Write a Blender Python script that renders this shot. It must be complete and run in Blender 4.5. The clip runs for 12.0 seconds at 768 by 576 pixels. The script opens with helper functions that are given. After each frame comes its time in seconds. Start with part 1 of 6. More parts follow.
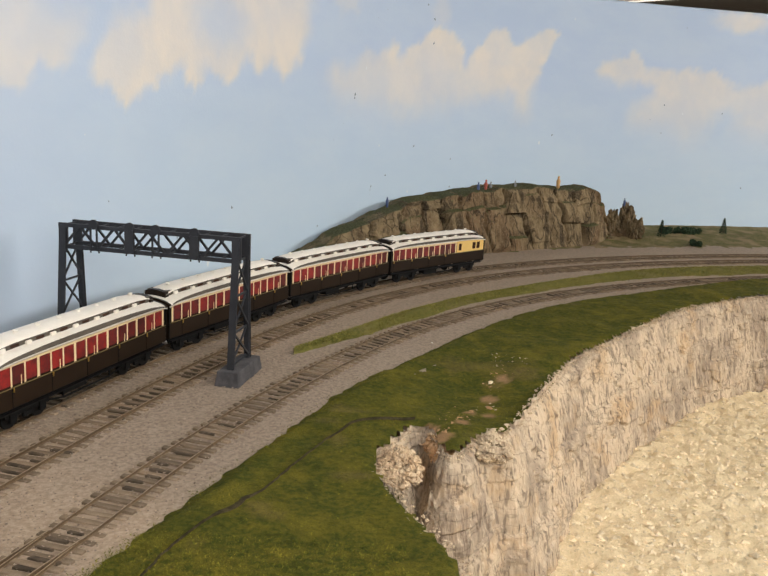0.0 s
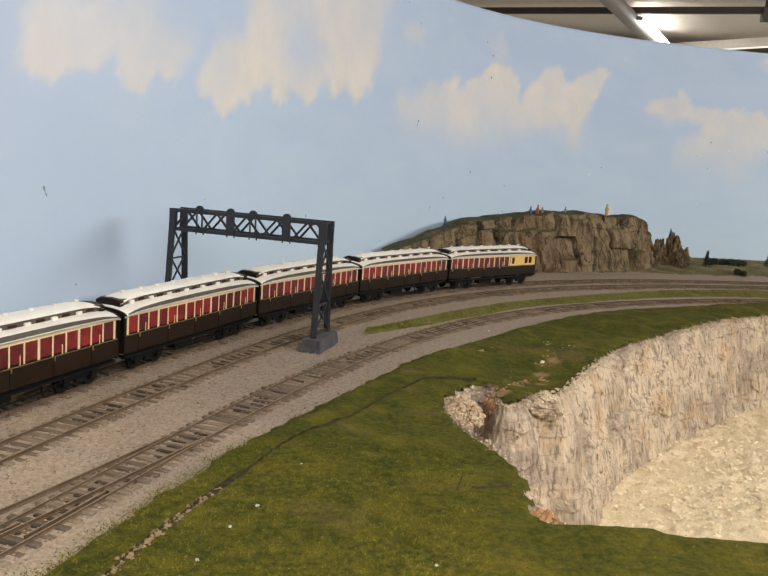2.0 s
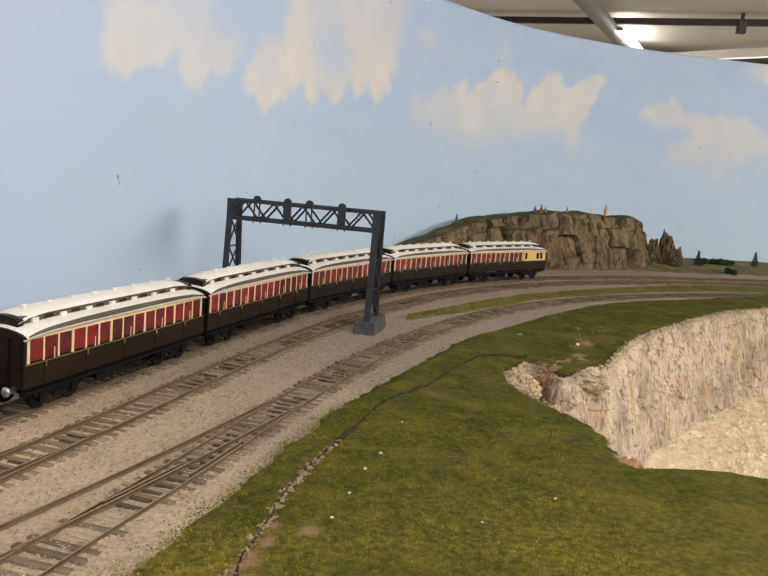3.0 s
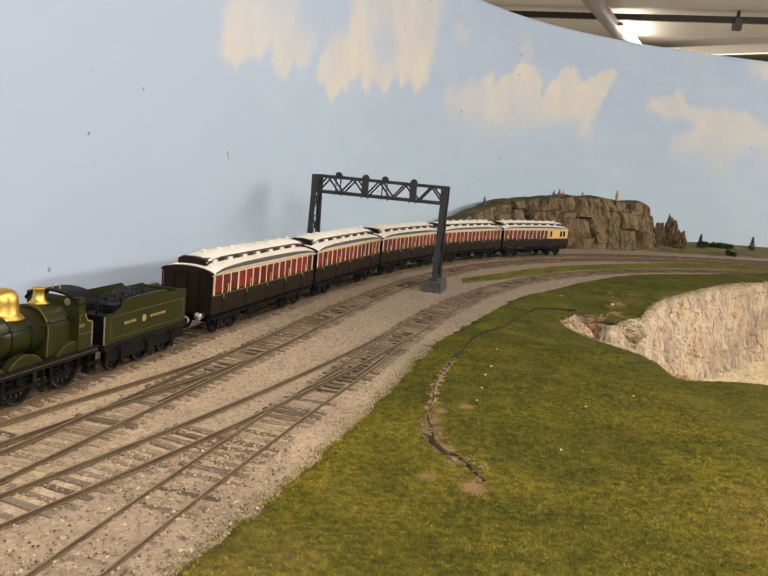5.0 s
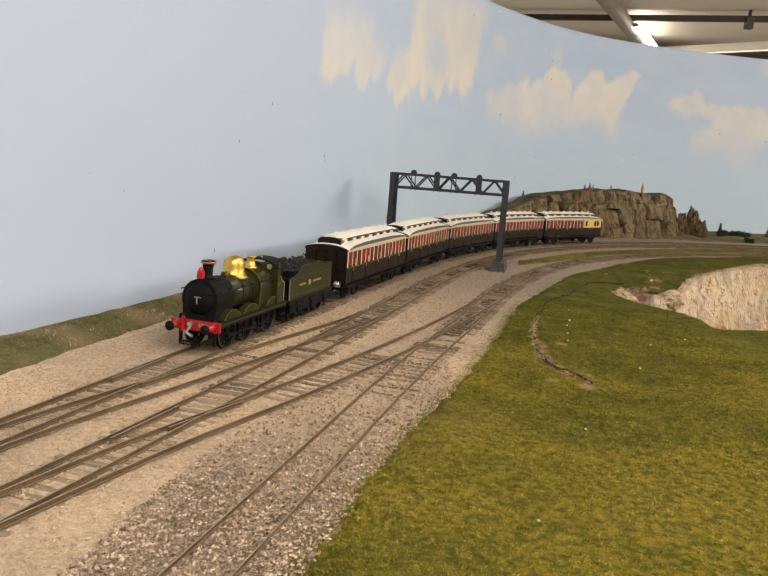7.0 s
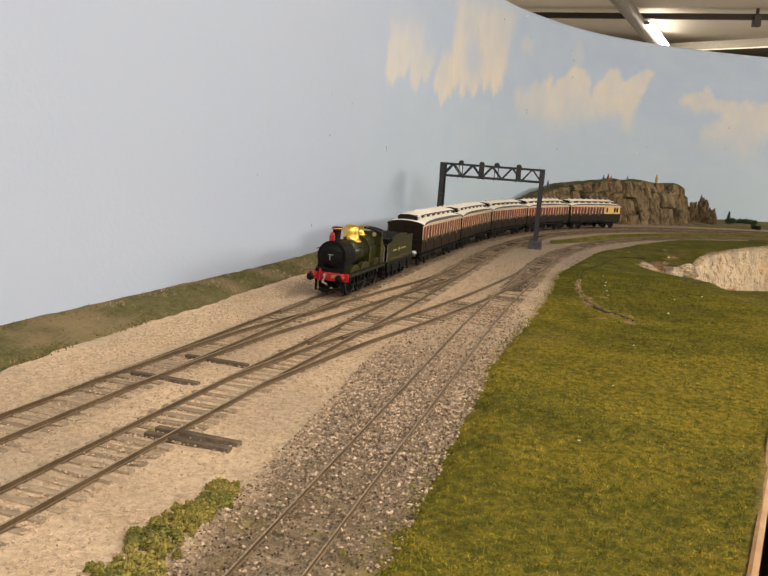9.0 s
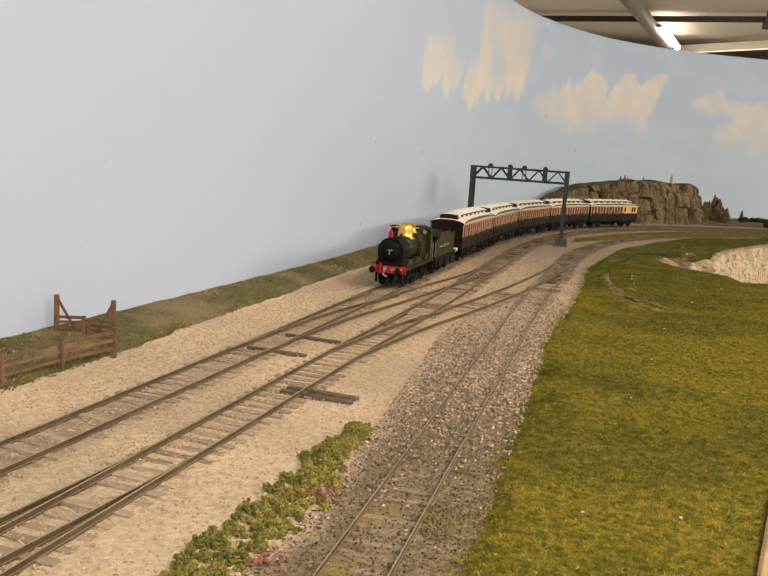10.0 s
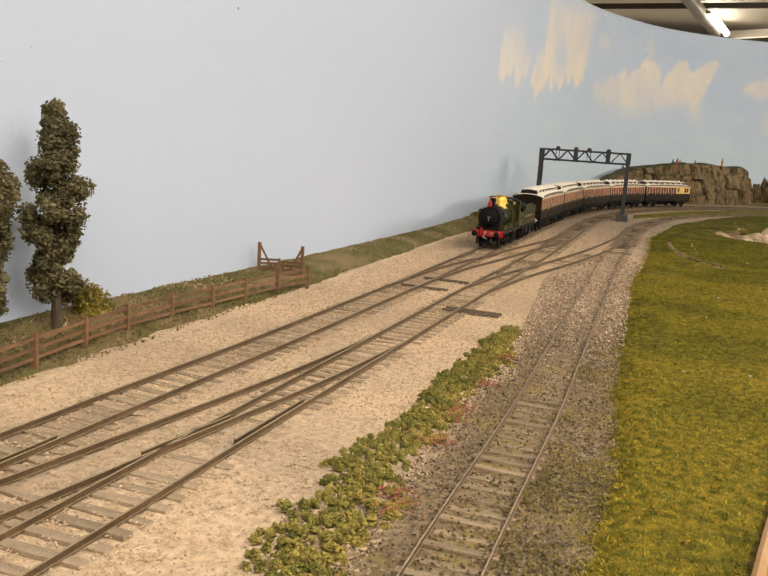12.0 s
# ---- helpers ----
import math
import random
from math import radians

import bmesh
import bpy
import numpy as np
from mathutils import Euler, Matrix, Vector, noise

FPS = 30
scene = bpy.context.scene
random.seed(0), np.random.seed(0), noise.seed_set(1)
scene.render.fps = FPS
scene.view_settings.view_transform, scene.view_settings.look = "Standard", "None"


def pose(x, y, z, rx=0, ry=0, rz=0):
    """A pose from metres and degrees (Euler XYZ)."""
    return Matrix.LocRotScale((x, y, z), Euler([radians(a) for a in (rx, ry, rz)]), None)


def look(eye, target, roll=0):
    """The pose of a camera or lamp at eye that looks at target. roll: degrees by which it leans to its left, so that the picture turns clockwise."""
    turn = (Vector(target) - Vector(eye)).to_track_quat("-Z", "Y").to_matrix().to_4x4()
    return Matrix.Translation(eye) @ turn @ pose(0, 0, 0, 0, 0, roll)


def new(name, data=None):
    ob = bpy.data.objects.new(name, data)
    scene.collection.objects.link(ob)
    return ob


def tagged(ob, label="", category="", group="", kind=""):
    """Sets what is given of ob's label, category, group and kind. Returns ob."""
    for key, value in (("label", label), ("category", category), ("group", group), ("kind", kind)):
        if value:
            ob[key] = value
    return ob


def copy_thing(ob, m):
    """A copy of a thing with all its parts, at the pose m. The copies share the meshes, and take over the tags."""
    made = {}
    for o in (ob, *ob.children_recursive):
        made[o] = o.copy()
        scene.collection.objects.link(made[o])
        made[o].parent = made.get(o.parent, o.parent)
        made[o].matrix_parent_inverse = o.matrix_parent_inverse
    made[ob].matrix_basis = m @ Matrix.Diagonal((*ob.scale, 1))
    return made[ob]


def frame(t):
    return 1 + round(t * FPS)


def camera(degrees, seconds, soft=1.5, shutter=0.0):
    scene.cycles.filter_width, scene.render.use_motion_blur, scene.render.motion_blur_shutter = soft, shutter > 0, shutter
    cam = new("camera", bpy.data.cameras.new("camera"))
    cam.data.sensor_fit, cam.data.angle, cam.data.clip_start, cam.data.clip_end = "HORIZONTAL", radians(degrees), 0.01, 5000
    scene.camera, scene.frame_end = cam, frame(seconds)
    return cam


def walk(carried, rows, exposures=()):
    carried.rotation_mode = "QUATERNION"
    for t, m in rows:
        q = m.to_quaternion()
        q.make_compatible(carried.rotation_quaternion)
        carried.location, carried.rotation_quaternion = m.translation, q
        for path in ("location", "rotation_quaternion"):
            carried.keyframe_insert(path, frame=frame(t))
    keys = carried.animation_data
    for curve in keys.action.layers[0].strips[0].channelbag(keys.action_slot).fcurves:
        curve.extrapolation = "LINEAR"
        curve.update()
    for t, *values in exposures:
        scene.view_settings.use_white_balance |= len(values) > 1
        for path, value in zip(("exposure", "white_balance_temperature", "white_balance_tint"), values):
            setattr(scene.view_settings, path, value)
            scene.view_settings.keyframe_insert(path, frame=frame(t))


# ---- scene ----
cam = camera(49.9, 12.0)
METRES, EYE, TILT, LEAN, TURN = 0.8, 0.1784, -11.92, -3.1, 0.0
ROWS = [
    (0.0, 0.0, 0.0, 0.0, 0.0, 0.0, -0.0),
    (0.5, 0.0027, -0.0099, -0.0124, 0.93, 0.76, -0.41),
    (1.0, 0.0102, -0.0307, -0.0251, 1.81, 1.58, -0.86),
    (1.5, 0.0062, -0.0661, -0.038, 2.63, 2.39, -1.26),
    (2.0, -0.0189, -0.0916, -0.0615, 3.04, 3.25, -1.78),
    (2.5, -0.0659, -0.1101, -0.0787, 1.54, 3.77, -1.7),
    (3.0, -0.0961, -0.1409, -0.0884, 0.83, 3.85, -1.72),
    (5.0, -0.1827, -0.2687, -0.1302, -0.12, 3.24, -2.18),
    (5.5, -0.2033, -0.3001, -0.1389, -0.0, 3.18, -1.72),
    (6.0, -0.2241, -0.3343, -0.1463, 0.28, 3.14, -1.4),
    (6.5, -0.246, -0.3798, -0.1574, 0.52, 3.26, -1.27),
    (8.5, -0.3045, -0.5411, -0.1922, 1.01, 3.08, -1.42),
    (9.0, -0.329, -0.5839, -0.2069, 1.11, 2.86, -1.3),
    (9.5, -0.3503, -0.6265, -0.2114, 1.3, 2.87, -1.25),
    (10.0, -0.3694, -0.6659, -0.2201, 1.71, 2.89, -1.18),
    (10.5, -0.3865, -0.7052, -0.2311, 2.23, 2.64, -1.35),
    (11.0, -0.3972, -0.7429, -0.2391, 2.86, 2.34, -1.44),
    (11.5, -0.4141, -0.7779, -0.2519, 3.5, 2.04, -1.55),
    (12.0, -0.4324, -0.8174, -0.2594, 4.37, 1.98, -1.52),
]
EXPOSURES = [(0.0, 0.1, 5900, 10), (2.5, 0.0, 5800, 10), (5.0, 0.07, 6200, 10), (6.5, 0.05, 6350, 10), (9.0, -0.08, 6600, 10), (12.0, -0.02, 6800, 10)]
walk(cam, [(t, pose(0, 0, EYE, TILT, LEAN, TURN) @ pose(METRES * x, METRES * y, METRES * z, 90 + pitch, roll, yaw)) for t, x, y, z, yaw, pitch, roll in ROWS], EXPOSURES)

# ---- light: a dim room with ceiling tubes and an added ceiling fill ----
world = bpy.data.worlds.new("room_air")
scene.world = world
world.use_nodes = True
world.node_tree.nodes["Background"].inputs[0].default_value = (1.0, 0.9, 0.78, 1)
world.node_tree.nodes["Background"].inputs[1].default_value = 0.02


def tube_or_fill_lamp(x, y, z, target, power, length=1.2, wide=0.12, colour=(1.0, 0.92, 0.80)):
    data = bpy.data.lights.new("tube_or_fill_light", "AREA")
    data.shape, data.size, data.size_y, data.energy, data.color = "RECTANGLE", length, wide, power, colour
    ob = new("tube_or_fill_light", data)
    ob.matrix_world = look((x, y, z), target)
    return ob


tube_or_fill_lamp(1.15, -1.35, 0.64, (-0.2, 0.2, 0.1), 8)
tube_or_fill_lamp(2.00, 0.75, 0.64, (0.2, 1.2, 0.15), 21)
tube_or_fill_lamp(0.30, -0.15, 0.69, (0.15, -0.15, 0.0), 5.5)
tube_or_fill_lamp(0.00, -0.95, 0.69, (-0.2, -0.6, 0.0), 10.5)
# unseen upward fill panel, added only to brighten the ceiling
tube_or_fill_lamp(0.95, 2.85, 0.60, (0.95, 2.86, 1.0), 3.0, 2.6, 1.2, (1.0, 0.87, 0.68))

# ---- small helpers ----
RNG = np.random.default_rng(7)


def lattice(ix, iy, seed):
    h = (ix.astype(np.int64) * 374761393 + iy.astype(np.int64) * 668265263 + seed * 1274126177) & 0xFFFFFFFF
    h = ((h ^ (h >> 13)) * 1103515245) & 0xFFFFFFFF
    return ((h ^ (h >> 16)) & 0xFFFF) / 65535.0


def vnoise(x, y, seed=0):
    """Smooth value noise in 0..1 over arrays."""
    x, y = np.asarray(x, float), np.asarray(y, float)
    ix, iy = np.floor(x), np.floor(y)
    fx, fy = x - ix, y - iy
    fx, fy = fx * fx * (3 - 2 * fx), fy * fy * (3 - 2 * fy)
    a, b = lattice(ix, iy, seed), lattice(ix + 1, iy, seed)
    c, d = lattice(ix, iy + 1, seed), lattice(ix + 1, iy + 1, seed)
    return (a * (1 - fx) + b * fx) * (1 - fy) + (c * (1 - fx) + d * fx) * fy


def fbm(x, y, seed=0, octaves=4):
    total, amp, norm = 0.0, 1.0, 0.0
    for k in range(octaves):
        total = total + amp * vnoise(x * 2 ** k, y * 2 ** k, seed + 17 * k)
        norm += amp
        amp *= 0.5
    return total / norm


def smooth(a, b, x):
    u = np.clip((x - a) / (b - a), 0, 1)
    return u * u * (3 - 2 * u)


def spline(points, step=0.004):
    """A Catmull-Rom line through the points, resampled at an even step."""
    p = np.array(points, float)
    q = np.vstack([2 * p[0] - p[1], p, 2 * p[-1] - p[-2]])
    u = np.linspace(0, 1, 24, endpoint=False)[:, None]
    out = []
    for i in range(1, len(q) - 2):
        a, b, c, d = q[i - 1], q[i], q[i + 1], q[i + 2]
        out.append(0.5 * (2 * b + (c - a) * u + (2 * a - 5 * b + 4 * c - d) * u ** 2 + (3 * b - a - 3 * c + d) * u ** 3))
    out = np.vstack(out + [p[-1:]])
    arc = np.concatenate([[0], np.cumsum(np.linalg.norm(np.diff(out, axis=0), axis=1))])
    s = np.linspace(0, arc[-1], max(2, int(arc[-1] / step) + 1))
    return np.stack([np.interp(s, arc, out[:, k]) for k in range(out.shape[1])], 1)


def normals(line):
    d = np.gradient(line, axis=0)
    d /= np.linalg.norm(d, axis=1)[:, None]
    return np.stack([d[:, 1], -d[:, 0]], 1)


def side(px, py, line):
    """Signed distance to a polyline, positive on its right."""
    a, b = line[:-1], line[1:]
    best = np.full(px.shape, 1e9)
    sign = np.ones(px.shape)
    for (ax, ay), (bx_, by_) in zip(a, b):
        dx, dy = bx_ - ax, by_ - ay
        t = np.clip(((px - ax) * dx + (py - ay) * dy) / (dx * dx + dy * dy), 0, 1)
        ex, ey = px - ax - t * dx, py - ay - t * dy
        dd = ex * ex + ey * ey
        m = dd < best - 1e-12
        best = np.where(m, dd, best)
        sign = np.where(m, np.where(ex * dy - ey * dx > 0, 1.0, -1.0), sign)
    return np.sqrt(best) * sign


def inside(px, py, poly):
    c = np.zeros(px.shape, bool)
    n = len(poly)
    for i in range(n):
        x0, y0 = poly[i]
        x1, y1 = poly[(i + 1) % n]
        if y0 == y1:
            continue
        cross = ((y0 > py) != (y1 > py)) & (px < (x1 - x0) * (py - y0) / (y1 - y0) + x0)
        c ^= cross
    return c


def flat_mesh(name, verts, faces, material, attrs=None, smooth_shade=True, parent=None):
    me = bpy.data.meshes.new(name)
    me.from_pydata([tuple(v) for v in np.asarray(verts, float).tolist()], [], [tuple(f) for f in np.asarray(faces).tolist()])
    me.polygons.foreach_set("use_smooth", [smooth_shade] * len(me.polygons))
    for key, vals in (attrs or {}).items():
        at = me.attributes.new(key, "FLOAT", "POINT")
        at.data.foreach_set("value", np.asarray(vals, np.float32))
    me.materials.append(material)
    ob = new(name, me)
    if parent:
        ob.parent = parent
    return ob


def grid_faces(nu, nv):
    i, j = np.meshgrid(np.arange(nu - 1), np.arange(nv - 1), indexing="ij")
    a = (i * nv + j).ravel()
    return np.stack([a, a + nv, a + nv + 1, a + 1], 1)


def field(x0, x1, y0, y1, step):
    gx, gy = np.arange(x0, x1 + step / 2, step), np.arange(y0, y1 + step / 2, step)
    px, py = np.meshgrid(gx, gy, indexing="ij")
    return px, py, grid_faces(len(gx), len(gy))


def field_mesh(name, px, py, pz, faces, keep, material, attrs=None):
    """A height field with only the faces whose corners are all kept."""
    k = keep.ravel()
    faces = faces[k[faces].all(axis=1)]
    used = np.unique(faces)
    remap = np.zeros(k.size, int)
    remap[used] = np.arange(len(used))
    verts = np.stack([px.ravel(), py.ravel(), pz.ravel()], 1)[used]
    return flat_mesh(name, verts, remap[faces], material, {a: v.ravel()[used] for a, v in (attrs or {}).items()})


OCTA_V = np.array([(1, 0, 0), (-1, 0, 0), (0, 1, 0), (0, -1, 0), (0, 0, 1), (0, 0, -1)], float)
OCTA_F = np.array([(0, 2, 4), (2, 1, 4), (1, 3, 4), (3, 0, 4), (2, 0, 5), (1, 2, 5), (3, 1, 5), (0, 3, 5)])


def crumbs(name, places, sizes, material, squash=0.7, parent=None):
    """Many small uneven stones or clods in one mesh."""
    n = len(places)
    v = OCTA_V[None] * (1 + 0.9 * (RNG.random((n, 6, 1)) - 0.5))
    v = v + 0.35 * (RNG.random((n, 6, 3)) - 0.5)
    v[:, :, 2] *= squash
    a = RNG.random(n) * 6.283
    c, s = np.cos(a)[:, None], np.sin(a)[:, None]
    x, y = v[:, :, 0] * c - v[:, :, 1] * s, v[:, :, 0] * s + v[:, :, 1] * c
    v = np.stack([x, y, v[:, :, 2]], 2) * np.asarray(sizes)[:, None, None] + np.asarray(places)[:, None, :]
    f = (OCTA_F[None] + 6 * np.arange(n)[:, None, None]).reshape(-1, 3)
    return flat_mesh(name, v.reshape(-1, 3), f, material, smooth_shade=False, parent=parent)


def leaf_cloud(name, centres, radii, count, size, material, parent=None):
    """Small bent leaves in clumps round the centres."""
    centres, radii = np.asarray(centres, float), np.asarray(radii, float)
    k = RNG.integers(0, len(centres), count)
    d = RNG.normal(size=(count, 3))
    d /= np.linalg.norm(d, axis=1)[:, None]
    c = centres[k] + d * (radii[k] * (0.45 + 0.6 * RNG.random(count)))[:, None]
    a = RNG.normal(size=(count, 3))
    a /= np.linalg.norm(a, axis=1)[:, None]
    b = np.cross(a, d + 0.6 * RNG.normal(size=(count, 3)))
    b /= np.linalg.norm(b, axis=1)[:, None] + 1e-9
    s = (size * (0.6 + 0.8 * RNG.random(count)))[:, None]
    up = np.cross(a, b) * s * 0.35
    v = np.stack([c - a * s, c + b * s * 0.7 + up, c + a * s, c - b * s * 0.7 + up], 1).reshape(-1, 3)
    f = np.arange(count * 4).reshape(-1, 4)
    return flat_mesh(name, v, f, material, smooth_shade=False, parent=parent)


def part(name, bm, material, parent=None, label="", smooth_shade=False):
    """Links a bmesh as one mesh object under a thing or a part."""
    me = bpy.data.meshes.new(name)
    bmesh.ops.recalc_face_normals(bm, faces=bm.faces)
    bm.to_mesh(me)
    bm.free()
    me.polygons.foreach_set("use_smooth", [smooth_shade] * len(me.polygons))
    me.materials.append(material)
    ob = new(name, me)
    if parent:
        ob.parent = parent
    if label:
        ob["label"] = label
    return ob


def bx(bm, c, s, turn=None, bevel=0.0):
    m = Matrix.Translation(c) @ (turn or Matrix()) @ Matrix.Diagonal((*s, 1))
    r = bmesh.ops.create_cube(bm, size=1.0, matrix=m)
    if bevel:
        es = list({e for v in r["verts"] for e in v.link_edges})
        bmesh.ops.bevel(bm, geom=es, offset=bevel, segments=2, affect="EDGES", profile=0.6)
    return bm


def box(c, s, turn=None, bevel=0.0):
    return bx(bmesh.new(), c, s, turn, bevel)


def rod(bm, p, q, r, r2=None, seg=10):
    p, q = Vector(p), Vector(q)
    d = q - p
    m = Matrix.Translation((p + q) / 2) @ d.to_track_quat("Z", "Y").to_matrix().to_4x4()
    bmesh.ops.create_cone(bm, cap_ends=True, segments=seg, radius1=r, radius2=r if r2 is None else r2, depth=d.length, matrix=m)
    return bm


def bar(bm, p, q, w, h=None):
    """A square bar from p to q."""
    p, q = Vector(p), Vector(q)
    d = q - p
    m = d.to_track_quat("Z", "Y").to_matrix().to_4x4()
    return bx(bm, (p + q) / 2, (w, h or w, d.length), m)


def lathe(bm, profile, centre=(0, 0, 0), seg=24, turn=None, ring=False):
    """A turned solid: profile of (radius, height)."""
    m = Matrix.Translation(centre) @ (turn or Matrix())
    rings = []
    for r, z in profile:
        rings.append([bm.verts.new(m @ Vector((max(r, 1e-6) * math.cos(6.28319 * k / seg), max(r, 1e-6) * math.sin(6.28319 * k / seg), z))) for k in range(seg)])
    for a, b in zip(rings[:-1], rings[1:]):
        for k in range(seg):
            bm.faces.new((a[k], a[(k + 1) % seg], b[(k + 1) % seg], b[k]))
    if ring:
        for k in range(seg):
            bm.faces.new((rings[-1][k], rings[-1][(k + 1) % seg], rings[0][(k + 1) % seg], rings[0][k]))
    else:
        bm.faces.new(rings[0][::-1])
        bm.faces.new(rings[-1])
    return bm


def extrude_x(bm, outline, x0, x1):
    """A solid with a (y, z) outline between two x."""
    a = [bm.verts.new((x0, y, z)) for y, z in outline]
    b = [bm.verts.new((x1, y, z)) for y, z in outline]
    n = len(a)
    for k in range(n):
        bm.faces.new((a[k], a[(k + 1) % n], b[(k + 1) % n], b[k]))
    bm.faces.new(a[::-1])
    bm.faces.new(b)
    return bm


def extrude_y(bm, outline, y0, y1):
    """A solid with an (x, z) outline between two y."""
    a = [bm.verts.new((x, y0, z)) for x, z in outline]
    b = [bm.verts.new((x, y1, z)) for x, z in outline]
    n = len(a)
    for k in range(n):
        bm.faces.new((a[k], a[(k + 1) % n], b[(k + 1) % n], b[k]))
    bm.faces.new(a[::-1])
    bm.faces.new(b)
    return bm


# ---- materials ----
def nodes(name):
    m = bpy.data.materials.new(name)
    m.use_nodes = True
    t = m.node_tree
    return m, t, t.nodes["Principled BSDF"]


def link(t, a, b):
    t.links.new(a, b)


def noise_node(t, scale, detail=4.0, rough=0.6, stretch=None):
    co = t.nodes.new("ShaderNodeTexCoord")
    src = co.outputs["Object"]
    if stretch:
        mp = t.nodes.new("ShaderNodeMapping")
        mp.inputs["Scale"].default_value = stretch
        link(t, src, mp.inputs[0])
        src = mp.outputs[0]
    n = t.nodes.new("ShaderNodeTexNoise")
    n.inputs["Scale"].default_value, n.inputs["Detail"].default_value, n.inputs["Roughness"].default_value = scale, detail, rough
    link(t, src, n.inputs["Vector"])
    return n.outputs["Fac"]


def mix(t, fac, a, b, how="MIX"):
    n = t.nodes.new("ShaderNodeMix")
    n.data_type, n.blend_type = "RGBA", how
    for sock, val in ((n.inputs[0], fac), (n.inputs[6], a), (n.inputs[7], b)):
        if isinstance(val, (int, float)):
            sock.default_value = val
        elif isinstance(val, tuple):
            sock.default_value = (*val, 1)
        else:
            link(t, val, sock)
    return n.outputs[2]


def ramp(t, fac, lo, hi):
    n = t.nodes.new("ShaderNodeMapRange")
    n.interpolation_type = "SMOOTHSTEP"
    n.inputs[1].default_value, n.inputs[2].default_value = lo, hi
    link(t, fac, n.inputs[0])
    return n.outputs[0]


def attr(t, name):
    n = t.nodes.new("ShaderNodeAttribute")
    n.attribute_name = name
    return n.outputs["Fac"]


def bump(t, bsdf, height, strength, distance):
    n = t.nodes.new("ShaderNodeBump")
    n.inputs["Strength"].default_value, n.inputs["Distance"].default_value = strength, distance
    link(t, height, n.inputs["Height"])
    link(t, n.outputs[0], bsdf.inputs["Normal"])


def plain(name, a, b=None, rough=0.6, metal=0.0, grain=900.0, stain=120.0, relief=0.0, spread=0.25, random_tint=0.0, islands=False, spec=0.5, coat=0.0):
    """A surface in two tones at two scales, with grain and fine relief."""
    m, t, p = nodes(name)
    b = b or tuple(min(1.0, c * (1 + spread)) for c in a)
    fine, broad = noise_node(t, grain), noise_node(t, stain, 3)
    col = mix(t, ramp(t, broad, 0.3, 0.7), a, b)
    dark = tuple(c * (1 - spread) for c in a)
    col = mix(t, ramp(t, fine, 0.45, 0.75), col, mix(t, 0.6, col, dark))
    if random_tint or islands:
        src = t.nodes.new("ShaderNodeNewGeometry").outputs["Random Per Island"] if islands else t.nodes.new("ShaderNodeObjectInfo").outputs["Random"]
        hs = t.nodes.new("ShaderNodeHueSaturation")
        mr = t.nodes.new("ShaderNodeMapRange")
        mr.inputs[3].default_value, mr.inputs[4].default_value = 1 - (random_tint or 0.3), 1 + (random_tint or 0.3)
        link(t, src, mr.inputs[0])
        link(t, mr.outputs[0], hs.inputs["Value"])
        link(t, col, hs.inputs["Color"])
        col = hs.outputs[0]
    link(t, col, p.inputs["Base Color"])
    p.inputs["Metallic"].default_value = metal
    p.inputs["Specular IOR Level"].default_value = spec
    p.inputs["Coat Weight"].default_value = coat
    rr = t.nodes.new("ShaderNodeMapRange")
    rr.inputs[3].default_value, rr.inputs[4].default_value = max(0.02, rough - 0.12), min(1.0, rough + 0.12)
    link(t, broad, rr.inputs[0])
    link(t, rr.outputs[0], p.inputs["Roughness"])
    if relief:
        bump(t, p, fine, 0.7, relief)
    return m


def glow(name, colour, strength):
    m, t, p = nodes(name)
    p.inputs["Base Color"].default_value = (*colour, 1)
    p.inputs["Emission Color"].default_value = (*colour, 1)
    p.inputs["Emission Strength"].default_value = strength
    return m


def ballast_material():
    m, t, p = nodes("ballast")
    fine, mid, broad = noise_node(t, 1500, 3), noise_node(t, 420, 3), noise_node(t, 14, 4)
    sand = mix(t, ramp(t, mid, 0.3, 0.7), (0.58, 0.425, 0.275), (0.78, 0.60, 0.415))
    grey = mix(t, ramp(t, mid, 0.3, 0.7), (0.255, 0.198, 0.148), (0.39, 0.31, 0.235))
    near = mix(t, ramp(t, broad, 0.35, 0.7), sand, mix(t, 0.5, sand, grey))
    col = mix(t, attr(t, "far"), near, grey)
    dark = mix(t, ramp(t, fine, 0.35, 0.65), (0.17, 0.125, 0.085), (0.46, 0.355, 0.26))
    col = mix(t, attr(t, "coarse"), col, dark)
    soil = mix(t, ramp(t, mid, 0.3, 0.7), (0.17, 0.124, 0.075), (0.34, 0.255, 0.16))
    soil = mix(t, ramp(t, noise_node(t, 55, 4), 0.50, 0.66), soil, (0.29, 0.225, 0.08))
    col = mix(t, attr(t, "earthy"), col, soil)
    col = mix(t, attr(t, "bed_dark"), col, mix(t, 0.6, col, (0.09, 0.065, 0.05)))
    col = mix(t, ramp(t, fine, 0.55, 0.75), col, mix(t, 0.5, col, (0.12, 0.09, 0.07)))
    link(t, col, p.inputs["Base Color"])
    p.inputs["Roughness"].default_value = 0.95
    p.inputs["Specular IOR Level"].default_value = 0.15
    bump(t, p, fine, 0.9, 0.0009)
    return m


